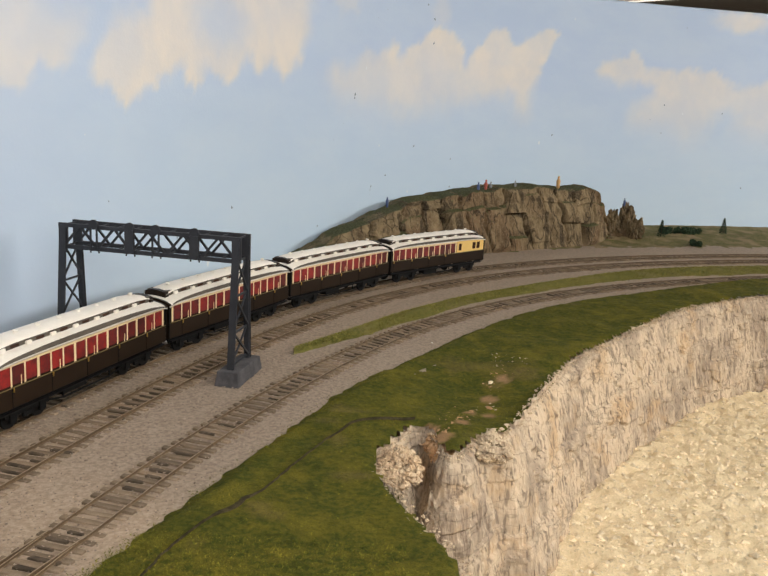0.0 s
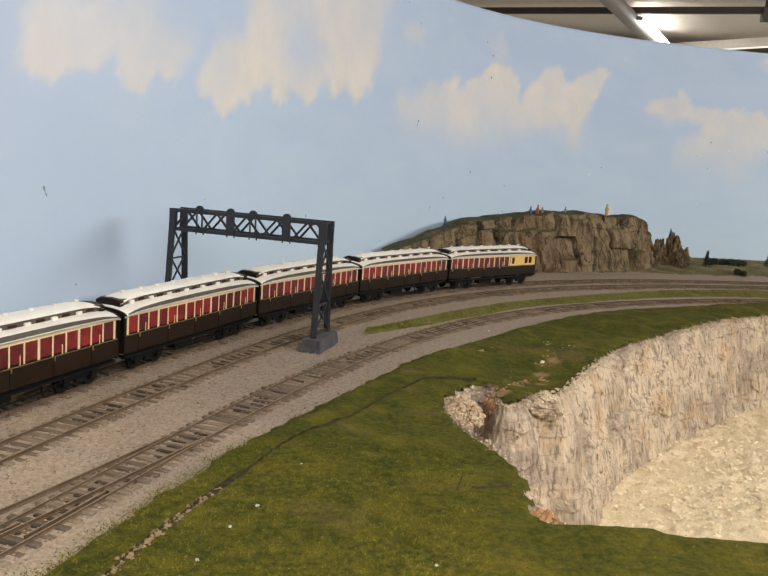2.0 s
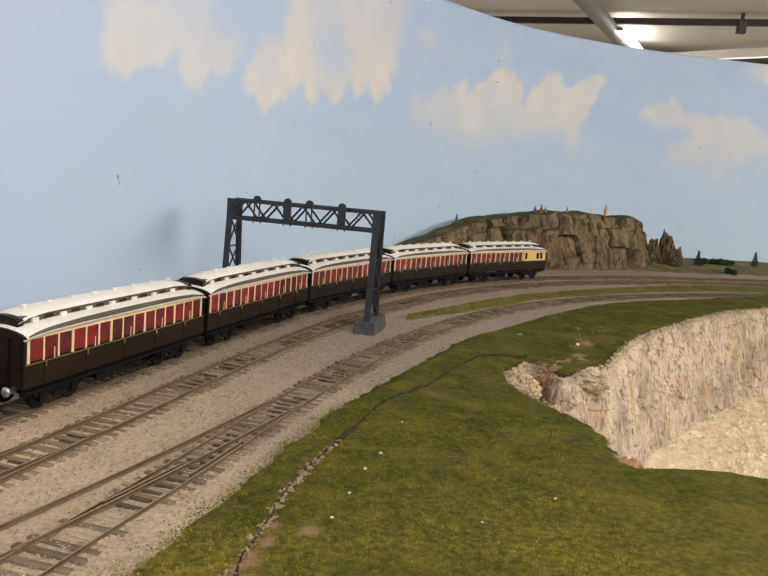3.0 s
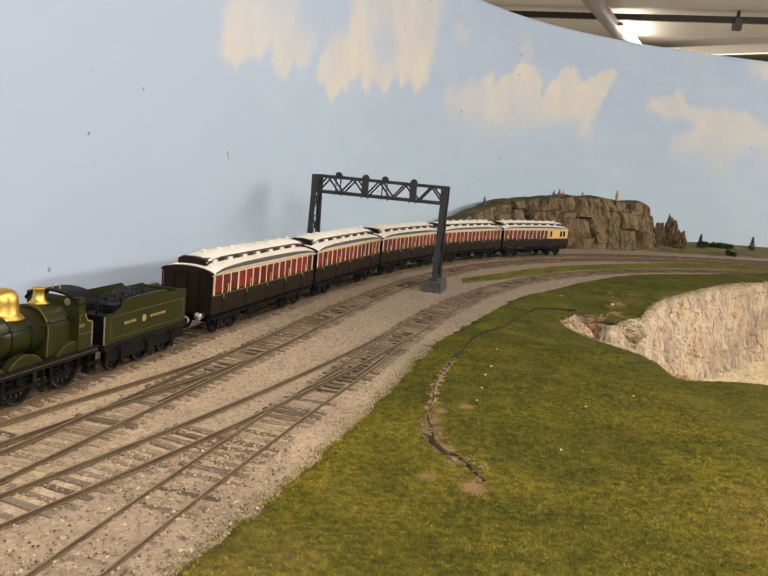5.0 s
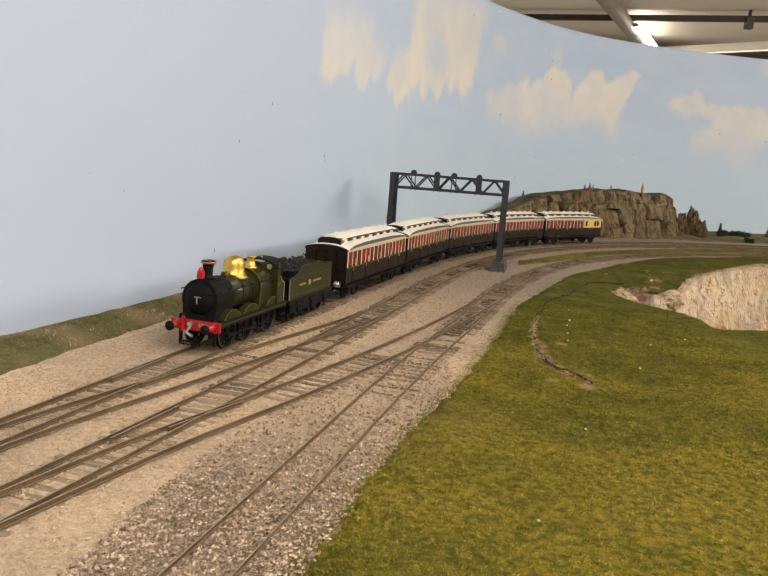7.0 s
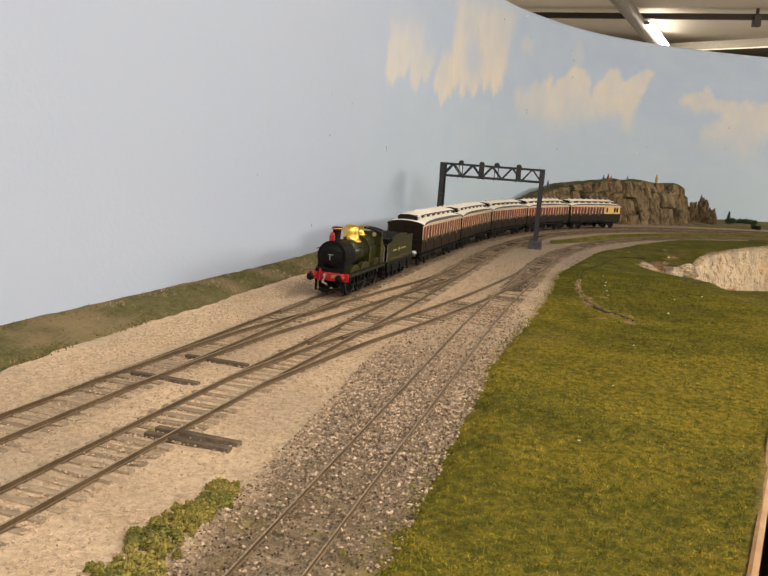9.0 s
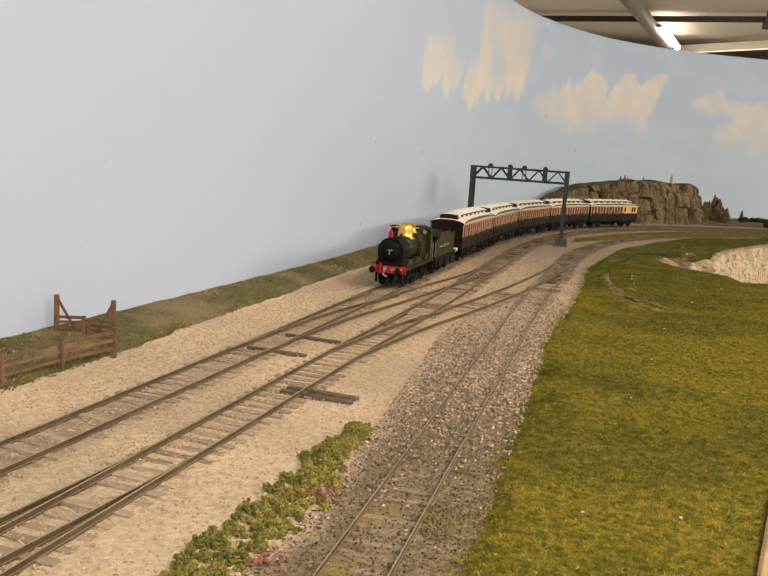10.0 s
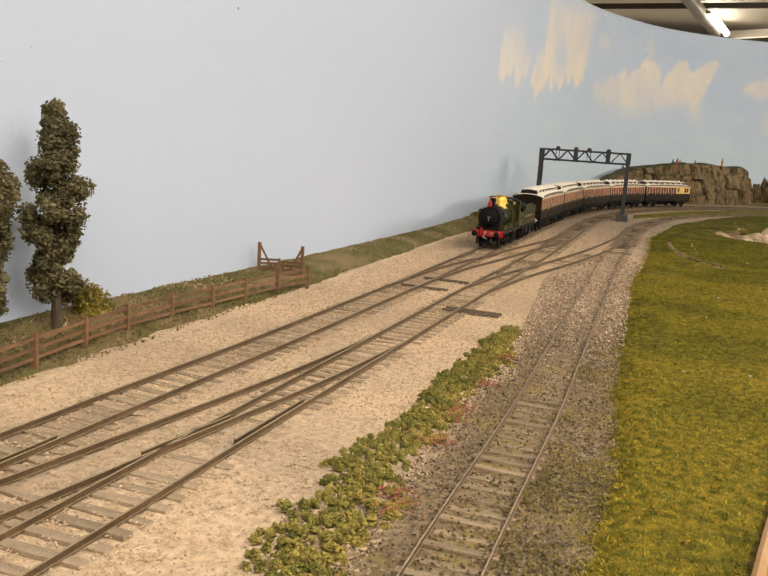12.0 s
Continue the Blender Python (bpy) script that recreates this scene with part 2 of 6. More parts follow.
def turf_material(name, greens, straw, earth, islands=False):
    m, t, p = nodes(name)
    fine, mid, broad, wide = noise_node(t, 1300, 3), noise_node(t, 330, 4), noise_node(t, 28, 5, 0.65), noise_node(t, 7, 3)
    col = mix(t, ramp(t, mid, 0.3, 0.72), greens[0], greens[1])
    streaks = noise_node(t, 1.0, 5, 0.65, (70, 80, 70))
    ochre = tuple(0.42 * a + 0.58 * b for a, b in zip(straw, greens[1]))
    col = mix(t, ramp(t, broad, 0.46, 0.70), col, mix(t, ramp(t, fine, 0.3, 0.7), ochre, greens[1]))
    col = mix(t, ramp(t, streaks, 0.50, 0.68), col, mix(t, 0.5, col, ochre))
    col = mix(t, ramp(t, streaks, 0.46, 0.32), col, mix(t, 0.6, col, tuple(c * 0.7 for c in greens[0])))
    col = mix(t, ramp(t, wide, 0.5, 0.75), col, mix(t, 0.45, col, ochre))
    col = mix(t, attr(t, "dry"), col, mix(t, ramp(t, mid, 0.3, 0.7), greens[1], straw))
    col = mix(t, attr(t, "bare"), col, earth)
    if islands:
        hs = t.nodes.new("ShaderNodeHueSaturation")
        mr = t.nodes.new("ShaderNodeMapRange")
        mr.inputs[3].default_value, mr.inputs[4].default_value = 0.75, 1.95
        link(t, t.nodes.new("ShaderNodeNewGeometry").outputs["Random Per Island"], mr.inputs[0])
        link(t, mr.outputs[0], hs.inputs["Value"])
        link(t, col, hs.inputs["Color"])
        col = hs.outputs[0]
    else:
        col = mix(t, ramp(t, fine, 0.52, 0.72), col, mix(t, 0.45, col, (0.015, 0.018, 0.006)))
    link(t, col, p.inputs["Base Color"])
    p.inputs["Roughness"].default_value = 0.95
    p.inputs["Specular IOR Level"].default_value = 0.1
    if not islands:
        bump(t, p, fine, 1.0, 0.0012)
    return m


def cliff_material(name, pale, grey, brown, streak=(260, 260, 22)):
    """Cast rock with upright strokes, broad mauve and tan patches and a few long level cracks."""
    m, t, p = nodes(name)
    lines, fine = noise_node(t, 1.0, 3, 0.6, streak), noise_node(t, 900, 3)
    mauve = tuple(0.60 * c for c in (pale[0], pale[1] * .985, pale[2] * 1.02))
    col = mix(t, ramp(t, noise_node(t, 1.0, 4, 0.6, (26, 26, 17)), 0.40, 0.64), pale, mauve)
    col = mix(t, ramp(t, noise_node(t, 1.0, 4, 0.65, (19, 19, 24)), 0.50, 0.68), col, mix(t, 0.55, col, brown))
    col = mix(t, ramp(t, lines, 0.48, 0.36), col, mix(t, 0.72, col, grey))
    col = mix(t, ramp(t, lines, 0.58, 0.68), col, mix(t, 0.6, col, tuple(min(0.9, c * 1.12) for c in pale)))
    col = mix(t, ramp(t, noise_node(t, 1.0, 2, 0.5, tuple(k * 1.6 for k in streak)), 0.64, 0.72), col, mix(t, 0.7, col, tuple(c * 0.5 for c in grey)))
    for scale, seat in (((7, 7, 46), 0.5), ((11, 11, 30), 0.46)):
        ledge = noise_node(t, 1.0, 3, 0.55, scale)
        band = t.nodes.new("ShaderNodeMath")
        band.operation = "MULTIPLY"
        link(t, ramp(t, ledge, seat - .008, seat - .001), band.inputs[0])
        link(t, ramp(t, ledge, seat + .008, seat + .001), band.inputs[1])
        col = mix(t, band.outputs[0], col, mix(t, 0.30, col, tuple(c * 0.35 for c in grey)))
    col = mix(t, ramp(t, fine, 0.55, 0.75), col, mix(t, 0.35, col, grey))
    link(t, col, p.inputs["Base Color"])
    p.inputs["Roughness"].default_value = 0.92
    p.inputs["Specular IOR Level"].default_value = 0.15
    bump(t, p, lines, 1.0, 0.0022)
    return m


def sky_paint_material():
    m, t, p = nodes("painted_sky")
    brush = noise_node(t, 9, 4, 0.6, (1, 1, 2.5))
    haze = mix(t, attr(t, "height"), (0.495, 0.608, 0.73), (0.45, 0.548, 0.72))
    haze = mix(t, ramp(t, brush, 0.3, 0.75), haze, mix(t, 0.25, haze, (0.62, 0.70, 0.76)))
    col = mix(t, attr(t, "pale"), haze, (0.48, 0.552, 0.70))
    cloud = mix(t, ramp(t, noise_node(t, 22, 4), 0.3, 0.7), (0.73, 0.675, 0.605), (0.83, 0.735, 0.615))
    col = mix(t, attr(t, "cloud"), col, cloud)
    speck = ramp(t, noise_node(t, 120, 1, 0.3), 0.815, 0.83)
    col = mix(t, speck, col, (0.22, 0.26, 0.30))
    chip = ramp(t, noise_node(t, 70, 1, 0.3, (1.3, 1, 1)), 0.825, 0.835)
    col = mix(t, chip, col, (0.66, 0.70, 0.74))
    link(t, col, p.inputs["Base Color"])
    p.inputs["Roughness"].default_value = 0.75
    p.inputs["Specular IOR Level"].default_value = 0.25
    bump(t, p, noise_node(t, 260, 3), 0.25, 0.0006)
    return m


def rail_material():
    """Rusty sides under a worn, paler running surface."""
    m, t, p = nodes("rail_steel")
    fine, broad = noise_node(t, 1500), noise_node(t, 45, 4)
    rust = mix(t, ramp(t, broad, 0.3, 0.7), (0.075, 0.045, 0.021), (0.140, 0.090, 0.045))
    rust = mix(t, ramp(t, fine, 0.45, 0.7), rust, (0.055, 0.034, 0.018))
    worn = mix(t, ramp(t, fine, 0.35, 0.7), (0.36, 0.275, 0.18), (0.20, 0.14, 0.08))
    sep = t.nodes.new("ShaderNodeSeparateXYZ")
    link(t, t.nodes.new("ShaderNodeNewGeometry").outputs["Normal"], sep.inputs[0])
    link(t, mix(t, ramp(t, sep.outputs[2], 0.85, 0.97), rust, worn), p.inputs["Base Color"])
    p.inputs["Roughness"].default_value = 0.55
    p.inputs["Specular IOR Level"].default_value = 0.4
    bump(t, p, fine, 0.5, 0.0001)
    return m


M_BALLAST = ballast_material()
LAWN_TONES = ((0.044, 0.053, 0.0090), (0.097, 0.097, 0.0122)), (0.290, 0.210, 0.025), (0.33, 0.20, 0.10)
VERGE_TONES = ((0.100, 0.102, 0.022), (0.180, 0.170, 0.040)), (0.22, 0.175, 0.055), (0.26, 0.20, 0.11)
M_LAWN = turf_material("lawn_turf", *LAWN_TONES)
M_BLADE = turf_material("turf_fibre", *LAWN_TONES, True)
M_VERGE = turf_material("light_turf", *VERGE_TONES)
M_VERGE_BLADE = turf_material("light_turf_fibre", *VERGE_TONES, True)
SCRUB_TONES = ((0.075, 0.075, 0.028), (0.16, 0.15, 0.06)), (0.25, 0.19, 0.09), (0.42, 0.29, 0.18)
M_SCRUB = turf_material("scrub_turf", *SCRUB_TONES)
M_SCRUB_BLADE = turf_material("scrub_turf_fibre", *SCRUB_TONES, True)
M_CLIFF = cliff_material("quarry_rock", (0.62, 0.50, 0.355), (0.20, 0.152, 0.112), (0.54, 0.35, 0.17), (270, 270, 36))
M_SAND = plain("quarry_sand", (0.75, 0.60, 0.365), (0.87, 0.725, 0.48), 0.95, 0, 620, 90, 0.0020, 0.30, spec=0.1)
M_SANDSTONE = plain("pale_stone", (0.74, 0.60, 0.39), (0.88, 0.745, 0.53), 0.9, 0, 1200, 200, 0.0004, 0.2, islands=True, random_tint=0.25)
M_STONE = plain("ballast_stone", (0.205, 0.145, 0.098), (0.56, 0.425, 0.31), 0.9, 0, 2000, 300, 0.0, 0.3, islands=True, random_tint=0.62, spec=0.1)
M_STONE_DARK = plain("brown_ballast_stone", (0.13, 0.093, 0.062), (0.30, 0.222, 0.15), 0.9, 0, 2000, 300, 0.0, 0.3, islands=True, random_tint=0.7, spec=0.1)
M_SCRUB_FIBRE = plain("scrub_fibre", (0.12, 0.098, 0.036), (0.26, 0.195, 0.075), 0.95, 0, 500, 40, 0.0, 0.3, islands=True, random_tint=0.45, spec=0.1)
M_FOAM = plain("foam_shrub", (0.165, 0.142, 0.034), (0.335, 0.265, 0.072), 0.95, 0, 500, 90, 0.0, 0.3, islands=True, random_tint=0.4, spec=0.08)
M_FOAM_GREEN = plain("green_foam_shrub", (0.115, 0.115, 0.030), (0.25, 0.215, 0.058), 0.95, 0, 500, 90, 0.0, 0.3, islands=True, random_tint=0.4, spec=0.08)
M_CHIP_GREY = plain("grey_ballast_chip", (0.28, 0.218, 0.165), (0.40, 0.32, 0.245), 0.9, 0, 2000, 300, 0.0, 0.2, islands=True, random_tint=0.4, spec=0.1)
M_CHIP = plain("ballast_chip", (0.47, 0.345, 0.23), (0.585, 0.44, 0.30), 0.9, 0, 2000, 300, 0.0, 0.2, islands=True, random_tint=0.22, spec=0.12)
M_WHITE_STONE = plain("white_stone", (0.62, 0.60, 0.50), None, 0.8, 0, 1500, 300, 0.0002, 0.08)
M_RIM = cliff_material("rim_rock", (0.68, 0.545, 0.37), (0.33, 0.24, 0.16), (0.52, 0.33, 0.17), (330, 330, 260))
M_CLOD = plain("tan_clod", (0.17, 0.112, 0.058), (0.36, 0.255, 0.145), 0.95, 0, 700, 200, 0.0006, 0.4, spec=0.1)
M_EARTH = plain("bare_earth", (0.40, 0.22, 0.10), (0.55, 0.36, 0.20), 0.95, 0, 900, 120, 0.0006, 0.25, spec=0.1)
M_GAP = plain("joint_shade", (0.030, 0.025, 0.012), (0.075, 0.060, 0.030), 0.95, 0, 900, 200, 0.0004, 0.4, spec=0.1)
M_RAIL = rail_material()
M_SLEEPER_PALE = plain("ballasted_sleeper", (0.27, 0.205, 0.138), (0.44, 0.335, 0.232), 0.9, 0, 1500, 90, 0.0003, 0.3, random_tint=0.25, spec=0.2)
M_TIMBER = plain("dark_turnout_timber", (0.075, 0.055, 0.038), (0.165, 0.125, 0.088), 0.9, 0, 1500, 90, 0.0003, 0.3, random_tint=0.2, spec=0.2)
M_SLEEPER_EARTH = plain("earthy_sleeper", (0.225, 0.168, 0.108), (0.37, 0.28, 0.186), 0.9, 0, 1500, 90, 0.0003, 0.3, random_tint=0.2, spec=0.2)
M_SLEEPER = plain("weathered_sleeper", (0.150, 0.108, 0.068), (0.29, 0.218, 0.148), 0.9, 0, 1800, 60, 0.0002, 0.35, random_tint=0.30, spec=0.2)
# dark colour standing for the shade in hollows between sleepers
M_GAP_SHADE = plain("painted_gap_shade", (0.062, 0.047, 0.032), (0.13, 0.099, 0.069), 0.95, 0, 1800, 120, 0.0, 0.4, spec=0.1)
M_SKY = sky_paint_material()
M_GANTRY = plain("dark_grey_metal", (0.014, 0.015, 0.019), (0.024, 0.025, 0.030), 0.55, 0.0, 1200, 150, 0.00006, 0.2)
M_CONCRETE = plain("dark_concrete", (0.040, 0.038, 0.041), (0.085, 0.08, 0.082), 0.9, 0, 1200, 150, 0.0002, 0.25)
M_BLACK = plain("satin_black", (0.0035, 0.003, 0.0028), (0.006, 0.0055, 0.005), 0.5, 0.0, 1500, 200, 0.00003, 0.2, spec=0.25)
M_SOOT = plain("sooty_black", (0.0028, 0.0026, 0.0026), (0.0055, 0.005, 0.0045), 0.62, 0.0, 1500, 200, 0.00003, 0.2, spec=0.18)
M_GREEN = plain("locomotive_green", (0.0215, 0.0228, 0.0038), (0.028, 0.0295, 0.0052), 0.33, 0.0, 1800, 160, 0.00002, 0.15, spec=0.35)
M_LINING = plain("gold_lining", (0.17, 0.125, 0.04), None, 0.45, 0.2, 2000, 200, 0.0, 0.15)
M_LETTER = plain("gilt_letters", (0.36, 0.28, 0.115), None, 0.45, 0.1, 2000, 200, 0.0, 0.15)
M_TYRE = plain("worn_tyre_steel", (0.035, 0.030, 0.026), (0.07, 0.062, 0.052), 0.4, 0.5, 2000, 200, 0.0, 0.2)
M_SILVER = plain("bare_steel", (0.55, 0.55, 0.53), None, 0.3, 0.9, 2000, 200, 0.0, 0.15)
M_BRASS = plain("polished_brass", (0.74, 0.47, 0.10), (0.80, 0.53, 0.14), 0.42, 1.0, 1800, 120, 0.00002, 0.1)
M_COPPER = plain("copper_cap", (0.60, 0.26, 0.12), None, 0.3, 1.0, 1800, 120, 0.0, 0.15)
M_RED = plain("signal_red", (0.36, 0.008, 0.011), (0.44, 0.015, 0.018), 0.35, 0.0, 1800, 200, 0.00002, 0.12, coat=0.2)
M_COAL = plain("coal", (0.0045, 0.0045, 0.0048), (0.011, 0.011, 0.0115), 0.45, 0.0, 1500, 300, 0.0004, 0.5, islands=True, random_tint=0.5, spec=0.3)
M_BROWN = plain("chocolate_paint", (0.0115, 0.0056, 0.0021), (0.0175, 0.0088, 0.0033), 0.45, 0.0, 1800, 160, 0.00002, 0.15, spec=0.22)
M_CREAM = plain("cream_paint", (0.74, 0.57, 0.31), (0.80, 0.64, 0.38), 0.42, 0.0, 1800, 160, 0.00002, 0.1)
M_YELLOW = plain("ochre_cream_paint", (0.72, 0.47, 0.13), (0.78, 0.53, 0.18), 0.42, 0.0, 1800, 160, 0.00002, 0.1)
M_CRIMSON = plain("crimson_seat", (0.090, 0.003, 0.003), (0.21, 0.008, 0.005), 0.5, 0.0, 1500, 220, 0.00005, 0.35, random_tint=0.55)
M_WINDOW = plain("dark_window", (0.035, 0.020, 0.014), (0.07, 0.03, 0.02), 0.12, 0.0, 900, 120, 0.0, 0.3)
M_ROOF = plain("white_roof_paint", (0.80, 0.74, 0.64), (0.86, 0.81, 0.72), 0.55, 0.0, 1500, 110, 0.00004, 0.08)
M_ROOF_GREY = plain("brown_grey_deck", (0.065, 0.052, 0.036), (0.105, 0.085, 0.06), 0.6, 0.0, 1500, 110, 0.00004, 0.2)
M_FENCE = plain("red_brown_timber", (0.135, 0.068, 0.032), (0.22, 0.118, 0.058), 0.75, 0.0, 1300, 160, 0.0001, 0.3, random_tint=0.2)
M_BARK = plain("bark", (0.07, 0.05, 0.035), (0.12, 0.09, 0.065), 0.95, 0, 1200, 150, 0.0004, 0.35, spec=0.1)
M_LEAF_DARK = plain("olive_foliage", (0.080, 0.072, 0.036), (0.18, 0.155, 0.080), 0.9, 0, 600, 90, 0.0, 0.35, islands=True, random_tint=0.5, spec=0.15)
M_LEAF_YELLOW = plain("ochre_green_foliage", (0.13, 0.108, 0.024), (0.30, 0.235, 0.05), 0.9, 0, 500, 60, 0.0, 0.3, islands=True, random_tint=0.5, spec=0.15)
M_LEAF_SCRUB = plain("scrub_foliage", (0.09, 0.075, 0.02), (0.20, 0.155, 0.04), 0.9, 0, 500, 60, 0.0, 0.3, islands=True, random_tint=0.5, spec=0.15)
M_LEAF_DEEP = plain("deep_green_foliage", (0.022, 0.04, 0.022), (0.05, 0.075, 0.04), 0.9, 0, 600, 90, 0.0, 0.35, islands=True, random_tint=0.45, spec=0.15)
M_BLOSSOM = plain("red_blossom", (0.27, 0.075, 0.042), (0.36, 0.14, 0.08), 0.8, 0, 900, 120, 0.0, 0.3)
M_PLY = plain("plywood", (0.50, 0.27, 0.11), (0.62, 0.37, 0.17), 0.6, 0.0, 500, 30, 0.0001, 0.25)
M_EDGE = plain("worn_board_edge", (0.34, 0.185, 0.075), (0.46, 0.29, 0.145), 0.6, 0.0, 900, 90, 0.0001, 0.15)
M_CEILING = plain("cream_ceiling", (0.74, 0.66, 0.55), (0.80, 0.73, 0.62), 0.85, 0.0, 60, 4, 0.0, 0.06)
M_ROOM = plain("room_plaster", (0.62, 0.56, 0.48), (0.70, 0.64, 0.56), 0.9, 0.0, 60, 3, 0.0, 0.08)
M_CARPET = plain("grey_carpet", (0.16, 0.15, 0.14), (0.22, 0.20, 0.19), 0.95, 0.0, 300, 4, 0.001, 0.2)
M_BEAM = plain("dark_beam_paint", (0.035, 0.026, 0.02), (0.06, 0.045, 0.035), 0.6, 0.0, 120, 8, 0.0003, 0.25)
M_BATTEN = plain("grey_batten", (0.20, 0.175, 0.145), (0.28, 0.25, 0.21), 0.45, 0.0, 200, 12, 0.0, 0.1)
M_TUBE = glow("lit_tube", (1.0, 0.93, 0.82), 9.0)
M_TUBE_WARM = glow("dim_warm_tube", (1.0, 0.88, 0.70), 0.8)

# ---- plan: lines on the layout, in metres ----
WALL = spline([(-.72, -1.1), (-.60, -.62), (-.52, -.34), (-.428, -.056), (-.354, .19), (-.28, .48), (-.218, .68), (-.116, .95), (0, 1.13), (.11, 1.26),
               (.23, 1.36), (.36, 1.44), (.53, 1.51), (.8, 1.58), (1.1, 1.60), (1.5, 1.56)], 0.005)
LINE_A = [(-.535, -.73), (-.505, -.63), (-.475, -.53), (-.445, -.43), (-.414, -.331), (-.385, -.232), (-.356, -.132), (-.328, -.031), (-.30, .069), (-.272, .17),
          (-.245, .27), (-.216, .37), (-.187, .469), (-.155, .566), (-.115, .66), (-.069, .75), (-.012, .838), (.056, .920), (.135, .995), (.225, 1.062),
          (.325, 1.121), (.435, 1.171), (.57, 1.219), (.8, 1.27), (1.1, 1.295)]
LINE_B = [(-.49, -.73), (-.46, -.63), (-.43, -.54), (-.403, -.447), (-.376, -.355), (-.347, -.255), (-.318, -.155), (-.288, -.056), (-.259, .043), (-.231, .144),
          (-.204, .245), (-.177, .346), (-.149, .446), (-.117, .544), (-.079, .639), (-.034, .729), (.02, .812), (.085, .89), (.161, .96), (.248, 1.024),
          (.345, 1.081), (.449, 1.128), (.58, 1.175), (.8, 1.225), (1.1, 1.25)]
LINE_C = [(-.385, -.70), (-.36, -.61), (-.332, -.50), (-.305, -.399), (-.28, -.297), (-.255, -.194), (-.23, -.092), (-.205, .01), (-.178, .111), (-.149, .211),
          (-.122, .312), (-.092, .411), (-.056, .507), (-.014, .598), (.036, .684), (.098, .764), (.17, .837), (.254, .902), (.349, .961), (.454, 1.013),
          (.60, 1.07), (.8, 1.12), (1.1, 1.15)]
LINK = [(-.122, .312), (-.160, .205), (-.201, .102), (-.247, 0), (-.284, -.075), (-.318, -.155)]
CROSSOVER = [(-.190, .296), (-.206, .236), (-.229, .17), (-.264, .09), (-.300, .005), (-.335, -.075), (-.370, -.18)]
BRANCH = [(-.363, -.31), (-.389, -.38), (-.418, -.447), (-.455, -.53), (-.492, -.60)]
LAWN_EDGE = [(-.40, -.80), (-.34, -.62), (-.305, -.505), (-.288, -.443), (-.272, -.363), (-.236, -.209), (-.20, -.055), (-.167, .045), (-.141, .144), (-.115, .245),
             (-.095, .315), (-.051, .432), (-.005, .545), (.056, .643), (.162, .788), (.29, .895), (.497, 1.025), (.8, 1.10), (1.3, 1.13)]
FRONT = [(-.47, -1.05), (-.41, -.83), (-.33, -.645), (-.265, -.505), (-.228, -.428), (-.205, -.38), (-.138, -.244), (-.100, -.165), (-.055, -.095), (.02, -.015), (.2, .10),
         (.45, .17), (.9, .2), (1.5, .2)]
RIM = [(1.02, .45), (.85, .30), (.5, .25), (.30, .243), (.114, .242), (.09, .245), (.057, .246), (.043, .253), (.045, .285), (.036, .323), (.018, .367), (.005, .405), (.014, .43),
       (.029, .457), (.038, .448), (.042, .418), (.052, .420), (.068, .452), (.087, .464), (.119, .535), (.157, .614), (.205, .679), (.272, .768), (.321, .825),
       (.4, .885), (.48, .93), (.62, .985), (.85, 1.02)]
FAR_EDGE = [(-.62, -.95), (-.575, -.78), (-.535, -.62), (-.486, -.43), (-.468, -.37), (-.412, -.16), (-.335, .14), (-.262, .365), (-.222, .51), (-.195, .624), (-.142, .745),
            (-.075, .855), (.008, .957), (.10, 1.045), (.20, 1.115), (.31, 1.172), (.44, 1.22), (.6, 1.265), (.85, 1.31), (1.4, 1.345)]
LAWN_LINE, FRONT_LINE, RIM_LINE, FAR_LINE = spline(LAWN_EDGE, .01), spline(FRONT, .01), spline(RIM, .006), spline(FAR_EDGE, .006)


# ---- the room ----
def slab(name, c, s, material, label):
    return tagged(part(name, box(c, s), material), label, kind="structure")


slab("ceiling", (0.9, 0.6, 0.76), (7.4, 9.6, 0.06), M_CEILING, "cream painted ceiling of the railway room")
slab("floor", (0.9, 0.6, -1.23), (7.4, 9.6, 0.06), M_CARPET, "grey carpeted floor of the railway room")
slab("wall_west", (-2.83, 0.6, -0.235), (0.06, 9.6, 1.93), M_ROOM, "plain cream plaster wall of the railway room")
slab("wall_east", (4.63, 0.6, -0.235), (0.06, 9.6, 1.93), M_ROOM, "plain cream plaster wall of the railway room")
slab("wall_south", (0.9, -4.23, -0.235), (7.4, 0.06, 1.93), M_ROOM, "plain cream plaster wall of the railway room")
slab("wall_north", (0.9, 5.43, -0.235), (7.4, 0.06, 1.93), M_ROOM, "plain cream plaster wall of the railway room")


